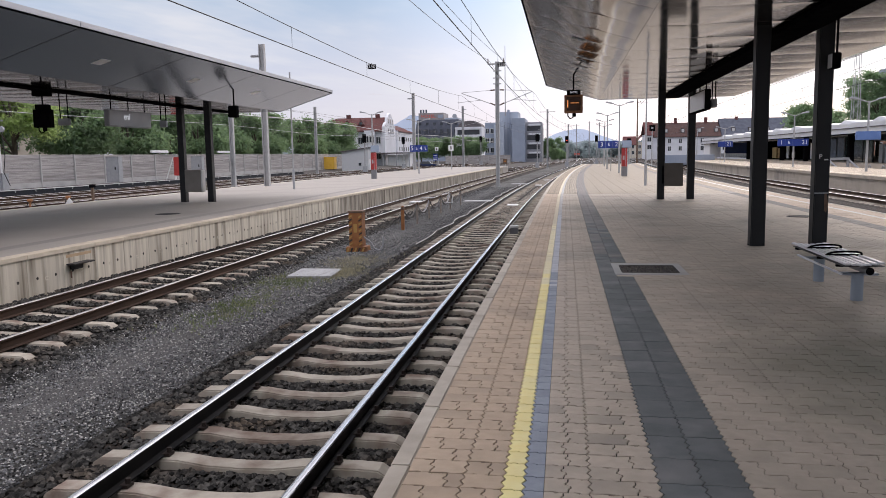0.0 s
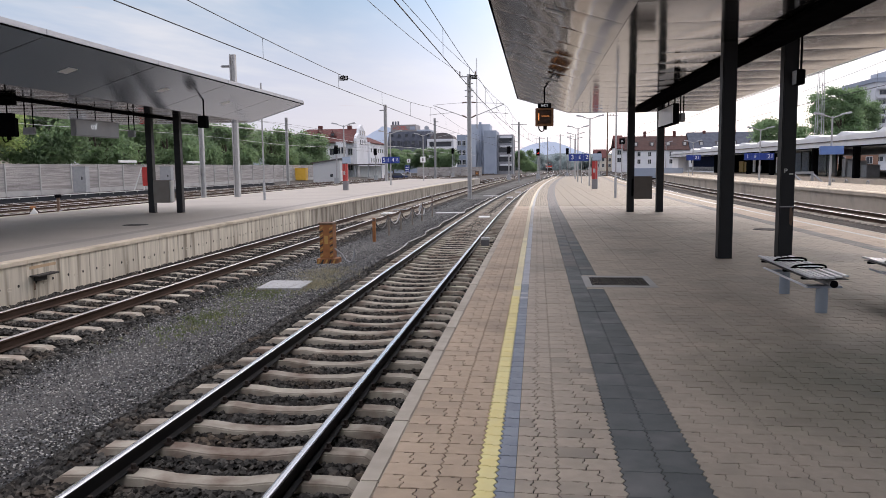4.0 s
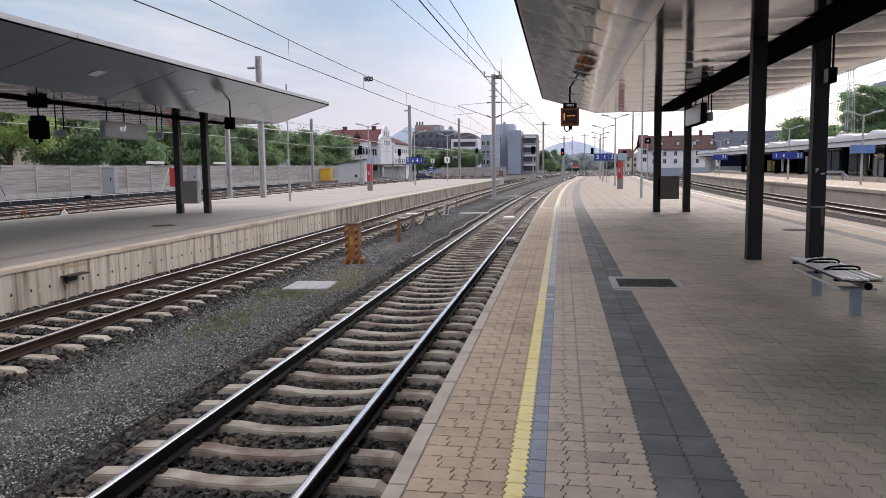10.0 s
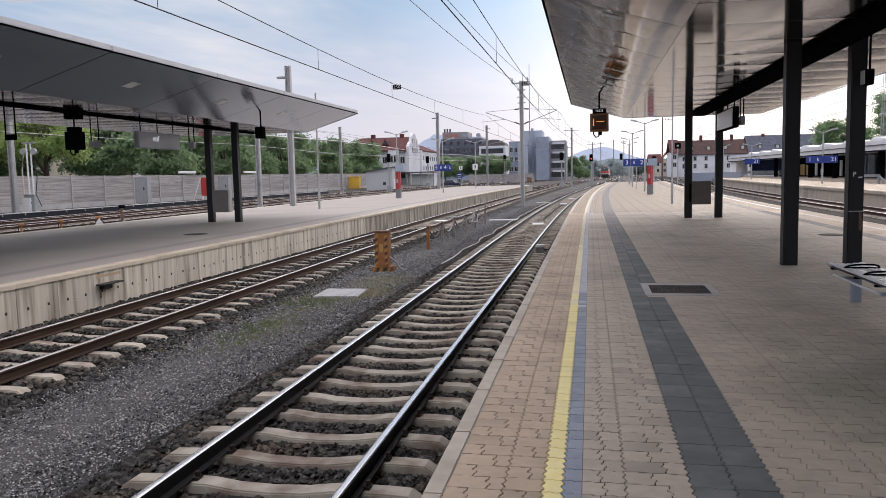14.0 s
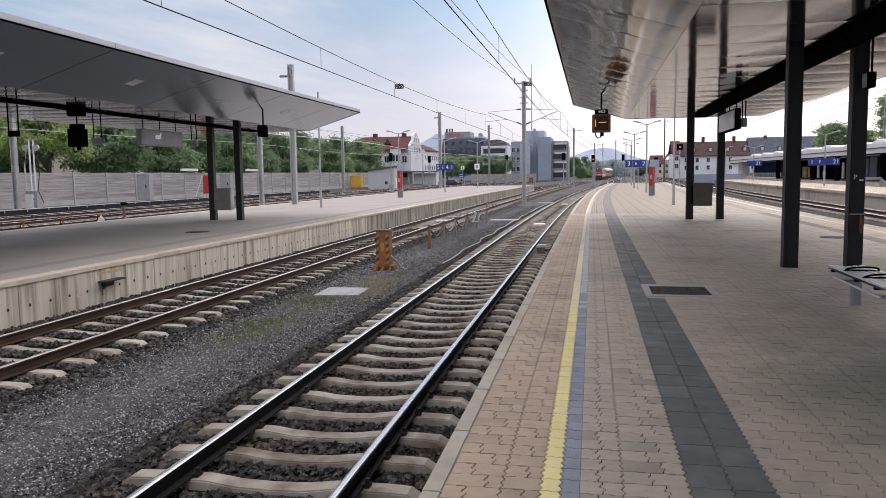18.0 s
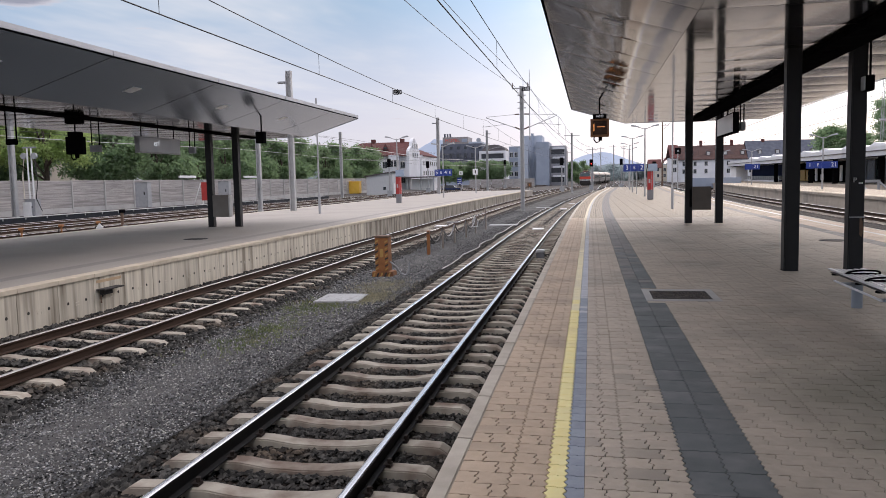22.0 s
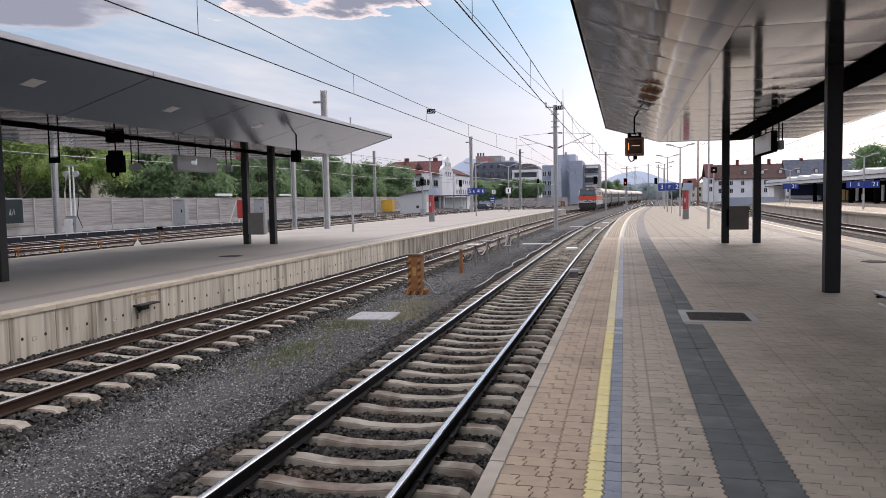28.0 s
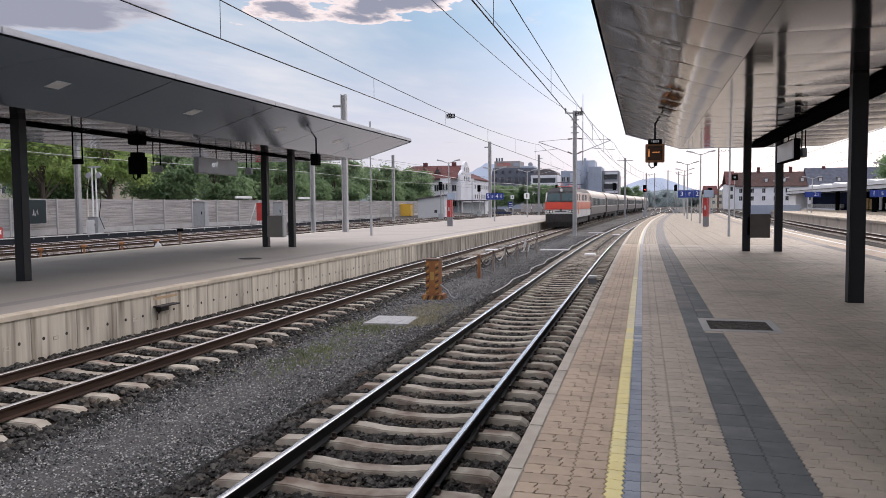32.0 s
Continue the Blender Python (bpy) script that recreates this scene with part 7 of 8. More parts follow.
for k in range(4):
    z = 1.2 + 3.1 * k
    part("balcony", Geo().box(-12.4, -8.4, 264.8, 266, z + 1.7, z + 2.3), M_RENDER, tow)
    part("window_strip", Geo().box(-12.9, -8.6, 265.94, 266.02, z, z + 1.65), M_GLASS, tow)
put_windows(tow, F1, P1, [(x, 261.95, z) for x in (-26.0, -24.4) for z in (10.6, 7.4, 4.2)])

low = thing("garden_wall", "low grey concrete wall behind the yard", "wall", at=(0, 0, GROUND_Z))
for i in range(6):
    x = -33 + 2.95 * i
    part("wall_panel", Geo().box(x, x + 2.9, 214 + 1.0 * i, 214.3 + 1.0 * i, 0, 2.6), M_BARRIER, low)
bil = thing("poster_board", "blue and white billboard before the bushes", "poster board", at=(-34.3, 205, GROUND_Z))
part("board", Geo().box(-0.65, 0.65, -0.1, 0.1, 1.4, 3.2), M_SIGNBLUE, bil)
for z in (1.6, 2.0, 2.6):
    part("text_bar", Geo().box(-0.5, 0.5, -0.13, -0.1, z, z + 0.16), M_WHITE, bil)
for x in (-0.8, 0.8):
    part("leg", Geo().box(x - 0.1, x + 0.1, -0.1, 0.1, 0, 1.4), M_GALV, bil)


def car(at, rz, mt, label):
    c = thing("parked_car", label, "car", "parked cars", at, rz)
    b = part("body", Geo().add([(-2.1, -0.85, 0.3), (2.1, -0.85, 0.3), (2.1, 0.85, 0.3), (-2.1, 0.85, 0.3), (-2.1, -0.85, 0.85), (2.1, -0.85, 0.8), (2.1, 0.85, 0.8), (-2.1, 0.85, 0.85)],
                               [(0, 3, 2, 1), (4, 5, 6, 7), (0, 1, 5, 4), (1, 2, 6, 5), (2, 3, 7, 6), (3, 0, 4, 7)]), mt, c, bevel=0.12)
    part("cabin", Geo().add([(-1.6, -0.8, 0.82), (1.1, -0.8, 0.82), (1.1, 0.8, 0.82), (-1.6, 0.8, 0.82), (-1.1, -0.65, 1.42), (0.5, -0.65, 1.42), (0.5, 0.65, 1.42), (-1.1, 0.65, 1.42)],
                            [(0, 3, 2, 1), (4, 5, 6, 7), (0, 1, 5, 4), (1, 2, 6, 5), (2, 3, 7, 6), (3, 0, 4, 7)]), M_GLASS, c, bevel=0.05)
    for x in (-1.3, 1.3):
        for y in (-0.8, 0.8):
            part("wheel", Geo().cyl((x, y - 0.1, 0.32), (x, y + 0.1, 0.32), 0.32, n=16), M_RUBBER, c)
    return c


car((-31.4, 176, GROUND_Z), 0, surf("dark blue car paint", (0.02, 0.03, 0.08), (0.03, 0.04, 0.10), 2, rough=0.25, bump=0.0), "dark blue car parked behind the yard")
car((47.0, 150, GROUND_Z), 20, surf("silver car paint", (0.4, 0.42, 0.45), (0.45, 0.47, 0.5), 2, rough=0.25, metal=0.4, bump=0.0), "silver car parked behind the hall")

# right side: row of old houses, station hall, far tower block
row = thing("terraced_houses", "long white apartment row with red and dark roofs", "building", at=(0, 0, GROUND_Z))
part("wall", Geo().box(32, 86, 300, 314, 0, 8.3), M_RENDER, row)
part("roof", gable_roof(32.4, 56, 300, 314, 8.6, 13.6), M_ROOFBR, row, "brown tiled roof")
part("roof", gable_roof(57.1, 86, 300, 314, 8.6, 14.8), M_DARKBLD, row, "dark slate roof")
part("end_house_wall", Geo().box(29.4, 31.9, 298, 313, 0, 9.2), M_RENDER, row)
part("end_house_roof", gable_roof(29.4, 31.9, 298, 313, 9.3, 14.0), M_ROOFRED, row, "red tiled roof")
put_windows(row, F1, P1, [(34.2 + 3.9 * i, 299.95, z) for i in range(13) for z in (6.7, 3.9)])
put_windows(row, F2, P2, [(30.6, 297.95, z) for z in (7.4, 4.6)])
for i in range(8):
    x = 37 + 6 * i
    d = part("dormer", Geo().box(x - 0.7, x + 0.7, 301.4, 305, 9.6, 11.3), M_ROOFDK, row)
    part("pane", Geo().box(x - 0.45, x + 0.45, 301.32, 301.39, 9.9, 11.0), M_FRAME, d)
for x in (41, 52, 63, 74, 82):
    part("chimney", Geo().box(x - 0.5, x + 0.5, 306.3, 307.5, 12.4, 15.4), M_ROOFRED, row)
rw2 = thing("terraced_houses", "row of red roofed houses in the distance", "building", at=(0, 0, GROUND_Z))
for i in range(4):
    x = 27.5 + 6.2 * i
    part("wall", Geo().box(x, x + 5.6, 380 + 6 * i, 392 + 6 * i, 0, 6.6 + i % 2), M_CREAM, rw2)
    part("roof", gable_roof(x, x + 5.6, 380 + 6 * i, 392 + 6 * i, 6.7 + i % 2, 10.4 + i % 2, 0.3, along="y" if i % 2 else "x"), M_ROOFRED, rw2)
    put_windows(rw2, F1, P1, [(x + 1.4 + 2.6 * k, 379.95 + 6 * i, z) for k in range(2) for z in (5.4, 2.6)])
rw3 = thing("brick_house", "brown red brick house behind the hall", "house", at=(0, 0, GROUND_Z))
part("wall", Geo().box(62, 78, 190, 204, 0, 6.0), surf("brown brick", (0.24, 0.13, 0.09), (0.3, 0.17, 0.12), 2, rough=0.9, bump=0.2), rw3)
part("roof", gable_roof(62, 78, 190, 204, 6.1, 7.4), M_ROOFRED, rw3)
put_windows(rw3, F2, P2, [(64 + 3 * i, 189.95, z) for i in range(5) for z in (3.2,)])

hall = thing("station_hall", "long low station hall with white roof band and dark bays", "station building", at=(0, 0, 0.1))
part("platform_base", Geo().box(27.6, 60, 40, 163, -1.0, 0.30), M_PLAINWALL, hall, "concrete platform base")
part("ledge", Geo().box(26.3, 27.6, 40, 120, -1.0, -0.36), M_PLAINWALL, hall, "low concrete ledge")
part("roof_band", Geo().box(27.2, 62, 38, 164, 3.12, 4.15), M_ROOFW, hall, "white roof fascia", bevel=0.03)
part("gutter", Geo().box(27.1, 27.2, 38, 164, 3.62, 3.70), M_ROOFDK, hall, "dark gutter line")
part("lower_strip", Geo().box(27.08, 27.2, 38, 164, 3.04, 3.16), M_BLACK, hall)
part("back_wall", Geo().box(33, 33.4, 100, 158, 0.30, 3.12), M_BLACK, hall, "dark recessed wall")
part("end_wall", Geo().box(27.5, 29.6, 157, 163.5, 0.30, 3.12), M_RENDER, hall, "white end wall")
part("sill", Geo().box(28.9, 29.1, 129.9, 156.9, 0.32, 0.56), M_RENDER, hall, "white sill under the bay")
part("navy_board", Geo().box(30.1, 30.25, 129.9, 156.9, 0.32, 3.1), surf("navy panel", (0.010, 0.016, 0.045), (0.016, 0.024, 0.06), 2, rough=0.9, bump=0.0, spec=0.05), hall, "dark navy panel wall")
for i in range(5):
    y = 85.5 + 2.7 * i
    w = part("glazing", Geo().box(31.0, 31.08, y + 0.05, y + 2.6, 0.34, 3.1), surf("dark green hall glass", (0.016, 0.028, 0.028), (0.03, 0.045, 0.045), 0.8, rough=0.08, bump=0.0), hall, "dark green glass bay")
    part("mullion", Geo().box(30.95, 31.1, y - 0.05, y + 0.05, 0.3, 3.1), M_TRROOF, w)
for y in (44, 54, 64, 74, 84.6, 99.5, 110, 120, 129.5):
    part("pillar", Geo().box(28.4, 28.9, y, y + 0.5, 0.30, 3.12), M_BLACK, hall)
for i in range(18):
    y = 131 + 1.42 * i
    part("seat", Geo().box(29.4, 29.9, y, y + 0.95, 0.75, 1.25), M_GREYPAINT, hall, bevel=0.04)
part("seat_rail", Geo().box(29.6, 29.7, 130.5, 156.5, 0.60, 0.72), M_GREYPAINT, hall)
M_OCHRE = surf("ochre poster", (0.42, 0.26, 0.05), (0.50, 0.34, 0.10), 2, (0.25, 0.14, 0.05), 1.5, rough=0.5, bump=0.0)
for y, w, z0, z1, mt in ((122.4, 2.4, 0.5, 2.1, M_OCHRE), (119.4, 2.3, 0.5, 2.0, M_OCHRE), (116.2, 0.9, 0.5, 2.6, M_WHITE), (113.3, 1.1, 0.6, 1.4, M_GREYPAINT), (105.4, 0.7, 0.5, 2.5, M_WHITE), (107.5, 0.5, 0.6, 1.3, M_WHITE)):
    part("poster_panel", Geo().box(31.0, 31.15, y, y + w, z0, z1), mt, hall, "poster panel on the hall platform")
for y, z1, w in ((79.3, 1.9, 1.6), (81.4, 2.1, 0.9), (76.4, 1.5, 1.2), (70.0, 1.35, 1.5)):
    part("kiosk_box", Geo().box(30.4, 31.6, y, y + w, 0.30, z1), M_GREYPAINT, hall, "grey machine box", bevel=0.03)
for i in range(12):
    y = 44 + 9 * i
    part("skylight", Geo().add([(28.5, y, 4.15), (50, y, 4.15), (50, y + 8.6, 4.15), (28.5, y + 8.6, 4.15), (28.5, y + 6.6, 4.62), (50, y + 6.6, 4.62)], [(0, 1, 5, 4), (1, 2, 5), (2, 3, 4, 5), (3, 0, 4)]), M_ROOFW, hall)
for y in (54.5, 58.5, 62.5, 67.0, 71.5, 74.5):
    part("bollard", Geo().tube([(26.9, y, -0.4), (26.9, y, 0.12), (26.9, y + 0.2, 0.24), (26.9, y + 0.42, 0.12), (26.9, y + 0.42, -0.4)], 0.05, 8), M_GREYPAINT, hall, "bent pipe bollard")
lat = thing("lattice_mast", "grey lattice mast before the large tree", "mast", at=(49.8, 146, GROUND_Z))
for x in (-0.7, 0.7):
    for y in (-0.7, 0.7):
        part("leg", Geo().cyl((x, y, 0), (x * 0.55, y * 0.55, 18.6), 0.07, 0.05, 6), M_GALV, lat)
for k in range(14):
    z0, z1 = 1.33 * k, 1.33 * (k + 1)
    a, b = 0.7 * (1 - 0.45 * z0 / 18.6), 0.7 * (1 - 0.45 * z1 / 18.6)
    s = 1 if k % 2 else -1
    for y in (-1, 1):
        part("brace", Geo().tube([(-s * a, y * a, z0), (s * b, y * b, z1)], 0.035, 5), M_GALV, lat)
cn = thing("freight_container", "blue grey long container behind the tracks", "container", at=(17.8, 139, GROUND_Z))
part("body", Geo().box(-1.2, 7.2, -1.2, 1.2, 0.4, 2.1), M_GREYBLD, cn, bevel=0.05)
for i in range(10):
    x = -1.0 + 0.8 * i
    part("rib", Geo().box(x, x + 0.1, -1.26, -1.2, 0.5, 2.0), M_GREYBLD, cn)
part("base", Geo().box(-1.0, 7.0, -1.0, 1.0, 0, 0.4), M_TRDARK, cn)
tb = thing("tower_block", "tall pale office block in the distance", "building", at=(0, 0, GROUND_Z))
M_TOWER = surf("pale tower cladding", (0.56, 0.58, 0.62), (0.63, 0.65, 0.69), 0.3, rough=0.7, bump=0.1, bscale=3)
part("wall", Geo().box(121, 149, 300, 330, 0, 31.5), M_TOWER, tb)
for k in range(8):
    part("balcony_band", Geo().box(121.5, 148.5, 299.2, 299.98, 5.2 + 3.4 * k, 6.0 + 3.4 * k), M_TOWER, tb, "pale balcony band")
part("parapet", Geo().box(120.5, 149.5, 299.5, 330.5, 31.5, 33), M_GREYBLD, tb)
part("plant_room", Geo().box(127, 141, 306, 320, 33, 36), M_GREYBLD2, tb)
put_windows(tb, F3, P3, [(123.5 + 3.2 * i, 299.9, 4 + 3.4 * k) for i in range(8) for k in range(8)])
bst = thing("buffer_stop", "pale steel buffer stop beside the station hall", "buffer stop", at=(25.5, 78.6, -0.26))
part("beam", Geo().box(-1.0, 1.0, 0, 0.3, 1.0, 1.25), M_GREYPAINT, bst, bevel=0.02)
for x in (-0.9, 0.9):
    part("strut", Geo().tube([(x, 0.15, 1.1), (x + 0.7, -1.4, 0)], 0.09, 6), M_GREYPAINT, bst)
    part("upright", Geo().box(x - 0.1, x + 0.1, 0, 0.25, -0.3, 1.05), M_GREYPAINT, bst)


# ---- trees ----
def tree(name, label, h, r, leaves, leaf, seed, mt, blobs=11, bare=0.28, spread=1.62):
    """A tapered trunk, limbs and a crown of many single leaf clumps."""
    t = thing(name, label, "tree", "trees behind the barrier")
    rs = np.random.RandomState(seed)
    trunk = Geo()
    pts = [(0.15 * math.sin(seed + k), 0.15 * math.cos(2 * seed + k), h * 0.62 * k / 5) for k in range(6)]
    for k in range(5):
        trunk.cyl(pts[k], pts[k + 1], 0.26 * (1 - 0.14 * k) * h / 10, 0.26 * (1 - 0.14 * (k + 1)) * h / 10, 9)
    part("trunk", trunk, M_BARK, t, smooth=True)
    cen = []
    for b in range(blobs):
        a = 2.4 * b + seed
        rr = r * (0.25 + 0.55 * ((b * 0.618) % 1))
        cen.append((rr * math.cos(a), rr * math.sin(a), h * (bare + 0.17 + (0.83 - bare - 0.17) * ((b * 0.37 + 0.1 * seed) % 1))))
    for c in cen[:10]:
        z0 = max(h * bare * 0.8, c[2] * 0.55)
        part("limb", Geo().cyl((0.1, 0, z0), (c[0] * 0.8, c[1] * 0.8, c[2]), 0.08 * h / 10, 0.025 * h / 10, 6), M_BARK, t)
    n = leaves
    k = rs.randint(0, blobs, n)
    C = np.array(cen)[k]
    d = rs.normal(size=(n, 3))
    d /= np.linalg.norm(d, axis=1)[:, None]
    rad = (r * spread / blobs ** 0.48) * np.minimum(np.abs(rs.normal(0.0, 0.66, n)), 1.7) * np.array([0.75 + 0.5 * ((j * 0.73) % 1) for j in range(blobs)])[k]
    P = C + d * rad[:, None] * np.array([1, 1, 0.62])
    u = rs.normal(size=(n, 3)); u /= np.linalg.norm(u, axis=1)[:, None]
    v = np.cross(u, rs.normal(size=(n, 3))); v /= np.linalg.norm(v, axis=1)[:, None]
    s = leaf * rs.uniform(0.6, 1.35, n)[:, None]
    V = np.stack([P - u * s, P + v * s * 0.55, P + u * s, P - v * s * 0.55], 1).reshape(-1, 3)
    F = (np.arange(n) * 4)[:, None] + np.arange(4)[None]
    me = bpy.data.meshes.new("crown")
    me.from_pydata(V.tolist(), [], F.tolist())
    me.materials.append(mt)
    part("crown", me, mt, t)
    return t


tree_a = tree("broadleaf_tree", "full green broadleaf tree behind the barrier", 12.4, 5.8, 34000, 0.14, 1, M_LEAF, 46, 0.22, 1.32)
tree_b = tree("broadleaf_tree", "dense dark green tree behind the barrier", 10.8, 5.2, 23000, 0.185, 2, M_LEAFD, 44, 0.12, 1.48)
tree_c = tree("broadleaf_tree", "loose light green tree behind the barrier", 13.2, 5.2, 32000, 0.145, 3, M_LEAF, 42, 0.25, 1.32)
tree_a.matrix_basis = pose(-53.5, 60, -0.3, 0, 0, 20)
tree_b.matrix_basis = pose(-52.0, 78, -0.3, 0, 0, 80)
tree_c.matrix_basis = pose(-52.5, 50, -0.3, 0, 0, 10)
rt = random.Random(11)
spots = [(-53.0, 68.5, 0), (-51.5, 86, 1), (-51, 95, 1), (-51.0, 103, 1), (-52, 112, 1), (-50.0, 121, 1), (-50.5, 130, 1), (-49, 140, 1), (-50, 151, 1), (-56, 40, 0),
         (-60.5, 56, 1), (-61, 66, 2), (-61, 76, 1), (-63, 71, 1), (-60, 88, 1), (-59, 104, 1), (-57, 121, 1), (-56, 138, 1), (-55, 165, 1), (-53, 176, 1), (-60, 44, 2), (-47.0, 158, 1)]
for x, y, k in spots:
    copy_thing((tree_a, tree_b, tree_c)[k], pose(x, y, -0.3, 0, 0, rt.uniform(0, 360)))
for x, y, k in ((-36, 246, 1), (-31.5, 247, 1), (-41.5, 249, 1), (-44.5, 240, 1), (-28.5, 250, 1)):
    copy_thing((tree_a, tree_b, tree_c)[k], pose(x, y, -1.6, 0, 0, rt.uniform(0, 360)))
for x, y, k in ((37, 330, 1), (45, 332, 0), (56, 340, 2), (85, 330, 0)):
    copy_thing((tree_a, tree_b, tree_c)[k], pose(x, y, 0.0, 0, 0, rt.uniform(0, 360)))
hazy = tree("broadleaf_tree", "far grey green tree with haze in its leaf colour", 11.0, 5.6, 6000, 0.48, 5, M_LEAFH, 18, 0.08)
hazy.matrix_basis = pose(14, 470, -1.5)
for x, y, z in ((-6.4, 290, -1.6), (-4.4, 302, -3.0)):
    copy_thing(tree_b, pose(x, y, z, 0, 0, rt.uniform(0, 360)))
for i in range(26):
    x = -34 + 4.3 * i + rt.uniform(-1.5, 1.5)
    copy_thing(hazy, pose(x, 455 + 60 * rt.random(), -1.0 - 5.2 * rt.random(), 0, 0, rt.uniform(0, 360)))
big = tree("broadleaf_tree", "large dark green tree behind the station hall", 18.6, 6.6, 60000, 0.19, 7, M_LEAFD, 64, 0.16, 1.62)
big.matrix_basis = pose(55.0, 150, -0.8)
copy_thing(big, pose(75, 195, 0.0, 0, 0, 120))
copy_thing(big, pose(46.5, 160, -5.5, 0, 0, 250))

# houses glimpsed between the trees
for x, y, w in ((-77, 76, 10), (-79, 90, 12), (-74, 128, 12)):
    hs_ = thing("white_house", "white house glimpsed behind the trees", "house", "houses behind the trees", (x, y, -0.4))
    part("wall", Geo().box(0, w, 0, 9, 0, 6.4), M_CREAM if y < 100 else M_RENDER, hs_)
    put_windows(hs_, F2, P2, [(w + 0.05, 1.5 + 2.2 * i, z) for i in range(4) for z in (1.8, 4.6)], 90)
    part("roof", gable_roof(0, w, 0, 9, 6.5, 9.4), M_ROOFRED, hs_)
    put_windows(hs_, F2, P2, [(1.6 + 2.6 * i, -0.05, z) for i in range(int(w / 2.8)) for z in (1.8, 4.6)])

# ---- distance ----
def ridge(name, label, x0, x1, y, tops, mt, seed, base=-3.0, jag=0.06):
    rs = np.random.RandomState(seed)
    n = 60
    xs = np.linspace(x0, x1, n)
    zs = np.interp(xs, [p[0] for p in tops], [p[1] for p in tops]) * (1 + jag * rs.normal(size=n) * 0.4)
    vs, fs = [], []
    for i in range(n):
        vs += [(xs[i], y, base), (xs[i], y + 40, zs[i]), (xs[i], y + 160, base)]
    for i in range(n - 1):
        fs += [(3 * i, 3 * i + 3, 3 * i + 4, 3 * i + 1), (3 * i + 1, 3 * i + 4, 3 * i + 5, 3 * i + 2)]
    ob = solid(name, Geo().add(vs, fs), mt, label, kind="structure", smooth=True)
    return ob


# the ridges carry the haze in their colour
ridge("backdrop", "far mountain behind the town, pale blue haze in its colour", -420, 520, 3000, [(-420, 8), (-120, 40), (-30, 84), (40, 97), (95, 86), (190, 48), (520, 20)], M_MOUNT, 3, jag=0.03)
ridge("backdrop", "far hill behind the town, blue haze in its colour", -1500, -380, 3000, [(-1500, 60), (-800, 90), (-665, 130), (-600, 166), (-540, 146), (-380, 30)], M_MOUNT, 4, jag=0.03)
ridge("backdrop", "far woods on the hillside, blue haze in their colour", -700, 900, 1300, [(-700, 18), (-200, 14), (-30, 12), (30, 24), (120, 20), (300, 26), (600, 30), (900, 22)], M_FARWOOD, 5, jag=0.25)

# ---- pieces laid last: sleepers, wall panels, coping, pavers, stones ----
for t, xc, c, z, s0, s1, far_end in SLEEPERS:
    y = s0
    while y < s1:
        m = pose(xc + c(y), y, z, 0, 0, heading(c, y))
        sl = part("sleeper", SLEEPER, M_SLEEPER, t, m=m)
        if xc == -2.635 and 3 < y < 22:
            for dx in (-0.7475, 0.7475):
                part("rail_fastening", FASTENING, M_CLIP, sl, m=pose(dx, 0, 0))
        y += SLEEPER_STEP
    if far_end > s1:
        g = Geo()
        y = max(s1, 4)
        while y < far_end:
            x = xc + c(y)
            g.box(x - 1.18, x + 1.18, y - 0.11, y + 0.11, z - 0.4, z - 0.185)
            y += SLEEPER_STEP
        tagged(part("distant_sleepers", g, M_SLEEPER, t, "row of far concrete sleepers"), kind="stuff")

# wall panels of the asphalt platform with tie holes and pale coping
wall = thing("platform_wall", "stained precast concrete panel wall under pale coping", "", kind="structure")
wp = Geo().box(-0.08, 0.0, 0.0045, 1.0925, -1.0, -0.068).mesh("wall_panel", bevel=0.004)
wp.materials.append(M_WALL)
wr = Geo().box(-0.08, 0.0, 0.0025, 1.0945, -1.0, -0.068).mesh("wall_panel", bevel=0.004)
wr.materials.append(M_WALLRAIN)
# proud dark discs stand in for the shade inside the holes
th = Geo().cyl((-0.02, 0, 0), (0.003, 0, 0), 0.031, n=12).mesh("tie_hole")
th.materials.append(M_HOLE)
cs = Geo().box(-0.29, 0.03, 0.001, 1.096, -0.065, 0.022).mesh("coping_stone", bevel=0.006)
cs.materials.append(M_COPINGL)
mk_ = Geo().box(-0.01, 0.004, 0.0, 0.12, 0.0, 0.012).box(-0.01, 0.004, 0.0, 0.012, 0.0, 0.07).box(-0.01, 0.004, 0.108, 0.12, 0.0, 0.07).box(-0.01, 0.004, 0.0, 0.12, 0.058, 0.07).mesh("cast_mark")
mk_.materials.append(M_WALL)
for i in range(98):
    y = 10.939 + 1.0972 * (i - 7)
    m = pose(-10.10 + cl(y), y, 0, 0, 0, heading(cl, y))
    p = part("wall_panel", wp, M_WALL, wall, m=m) if i < 28 else part("wall_panel", wr, M_WALLRAIN, wall, m=m)
    if i < 26:
        for dy in (0.275, 0.825):
            part("tie_hole", th, M_HOLE, p, m=pose(0, dy, -0.47))
        part("cast_mark", mk_, M_WALL, p, m=pose(0, 0.50, -0.54))
    part("coping_stone", cs, M_COPINGL, wall, m=m)

# coping of the brick platform
kerb = thing("platform_edge", "pale concrete coping of the brick platform", "", kind="structure")
ks = Geo().box(0.0, 0.116, 0.004, 1.056, -0.12, 0.004).mesh("coping_stone", bevel=0.008)
ks.materials.append(M_COPING)
for i in range(128):
    y = 4.15 - 1.06 * 6 + 1.06 * i
    part("coping_stone", ks, M_COPING, kerb, m=pose(-0.968 + cr(y), y, 0, 0, 0, heading(cr, y)))
    if 10 < y < 90:
        part("coping_stone", ks, M_COPING, kerb, m=pose(8.604 + cr(y), y, 0, 0, 0, heading(cr, y)))

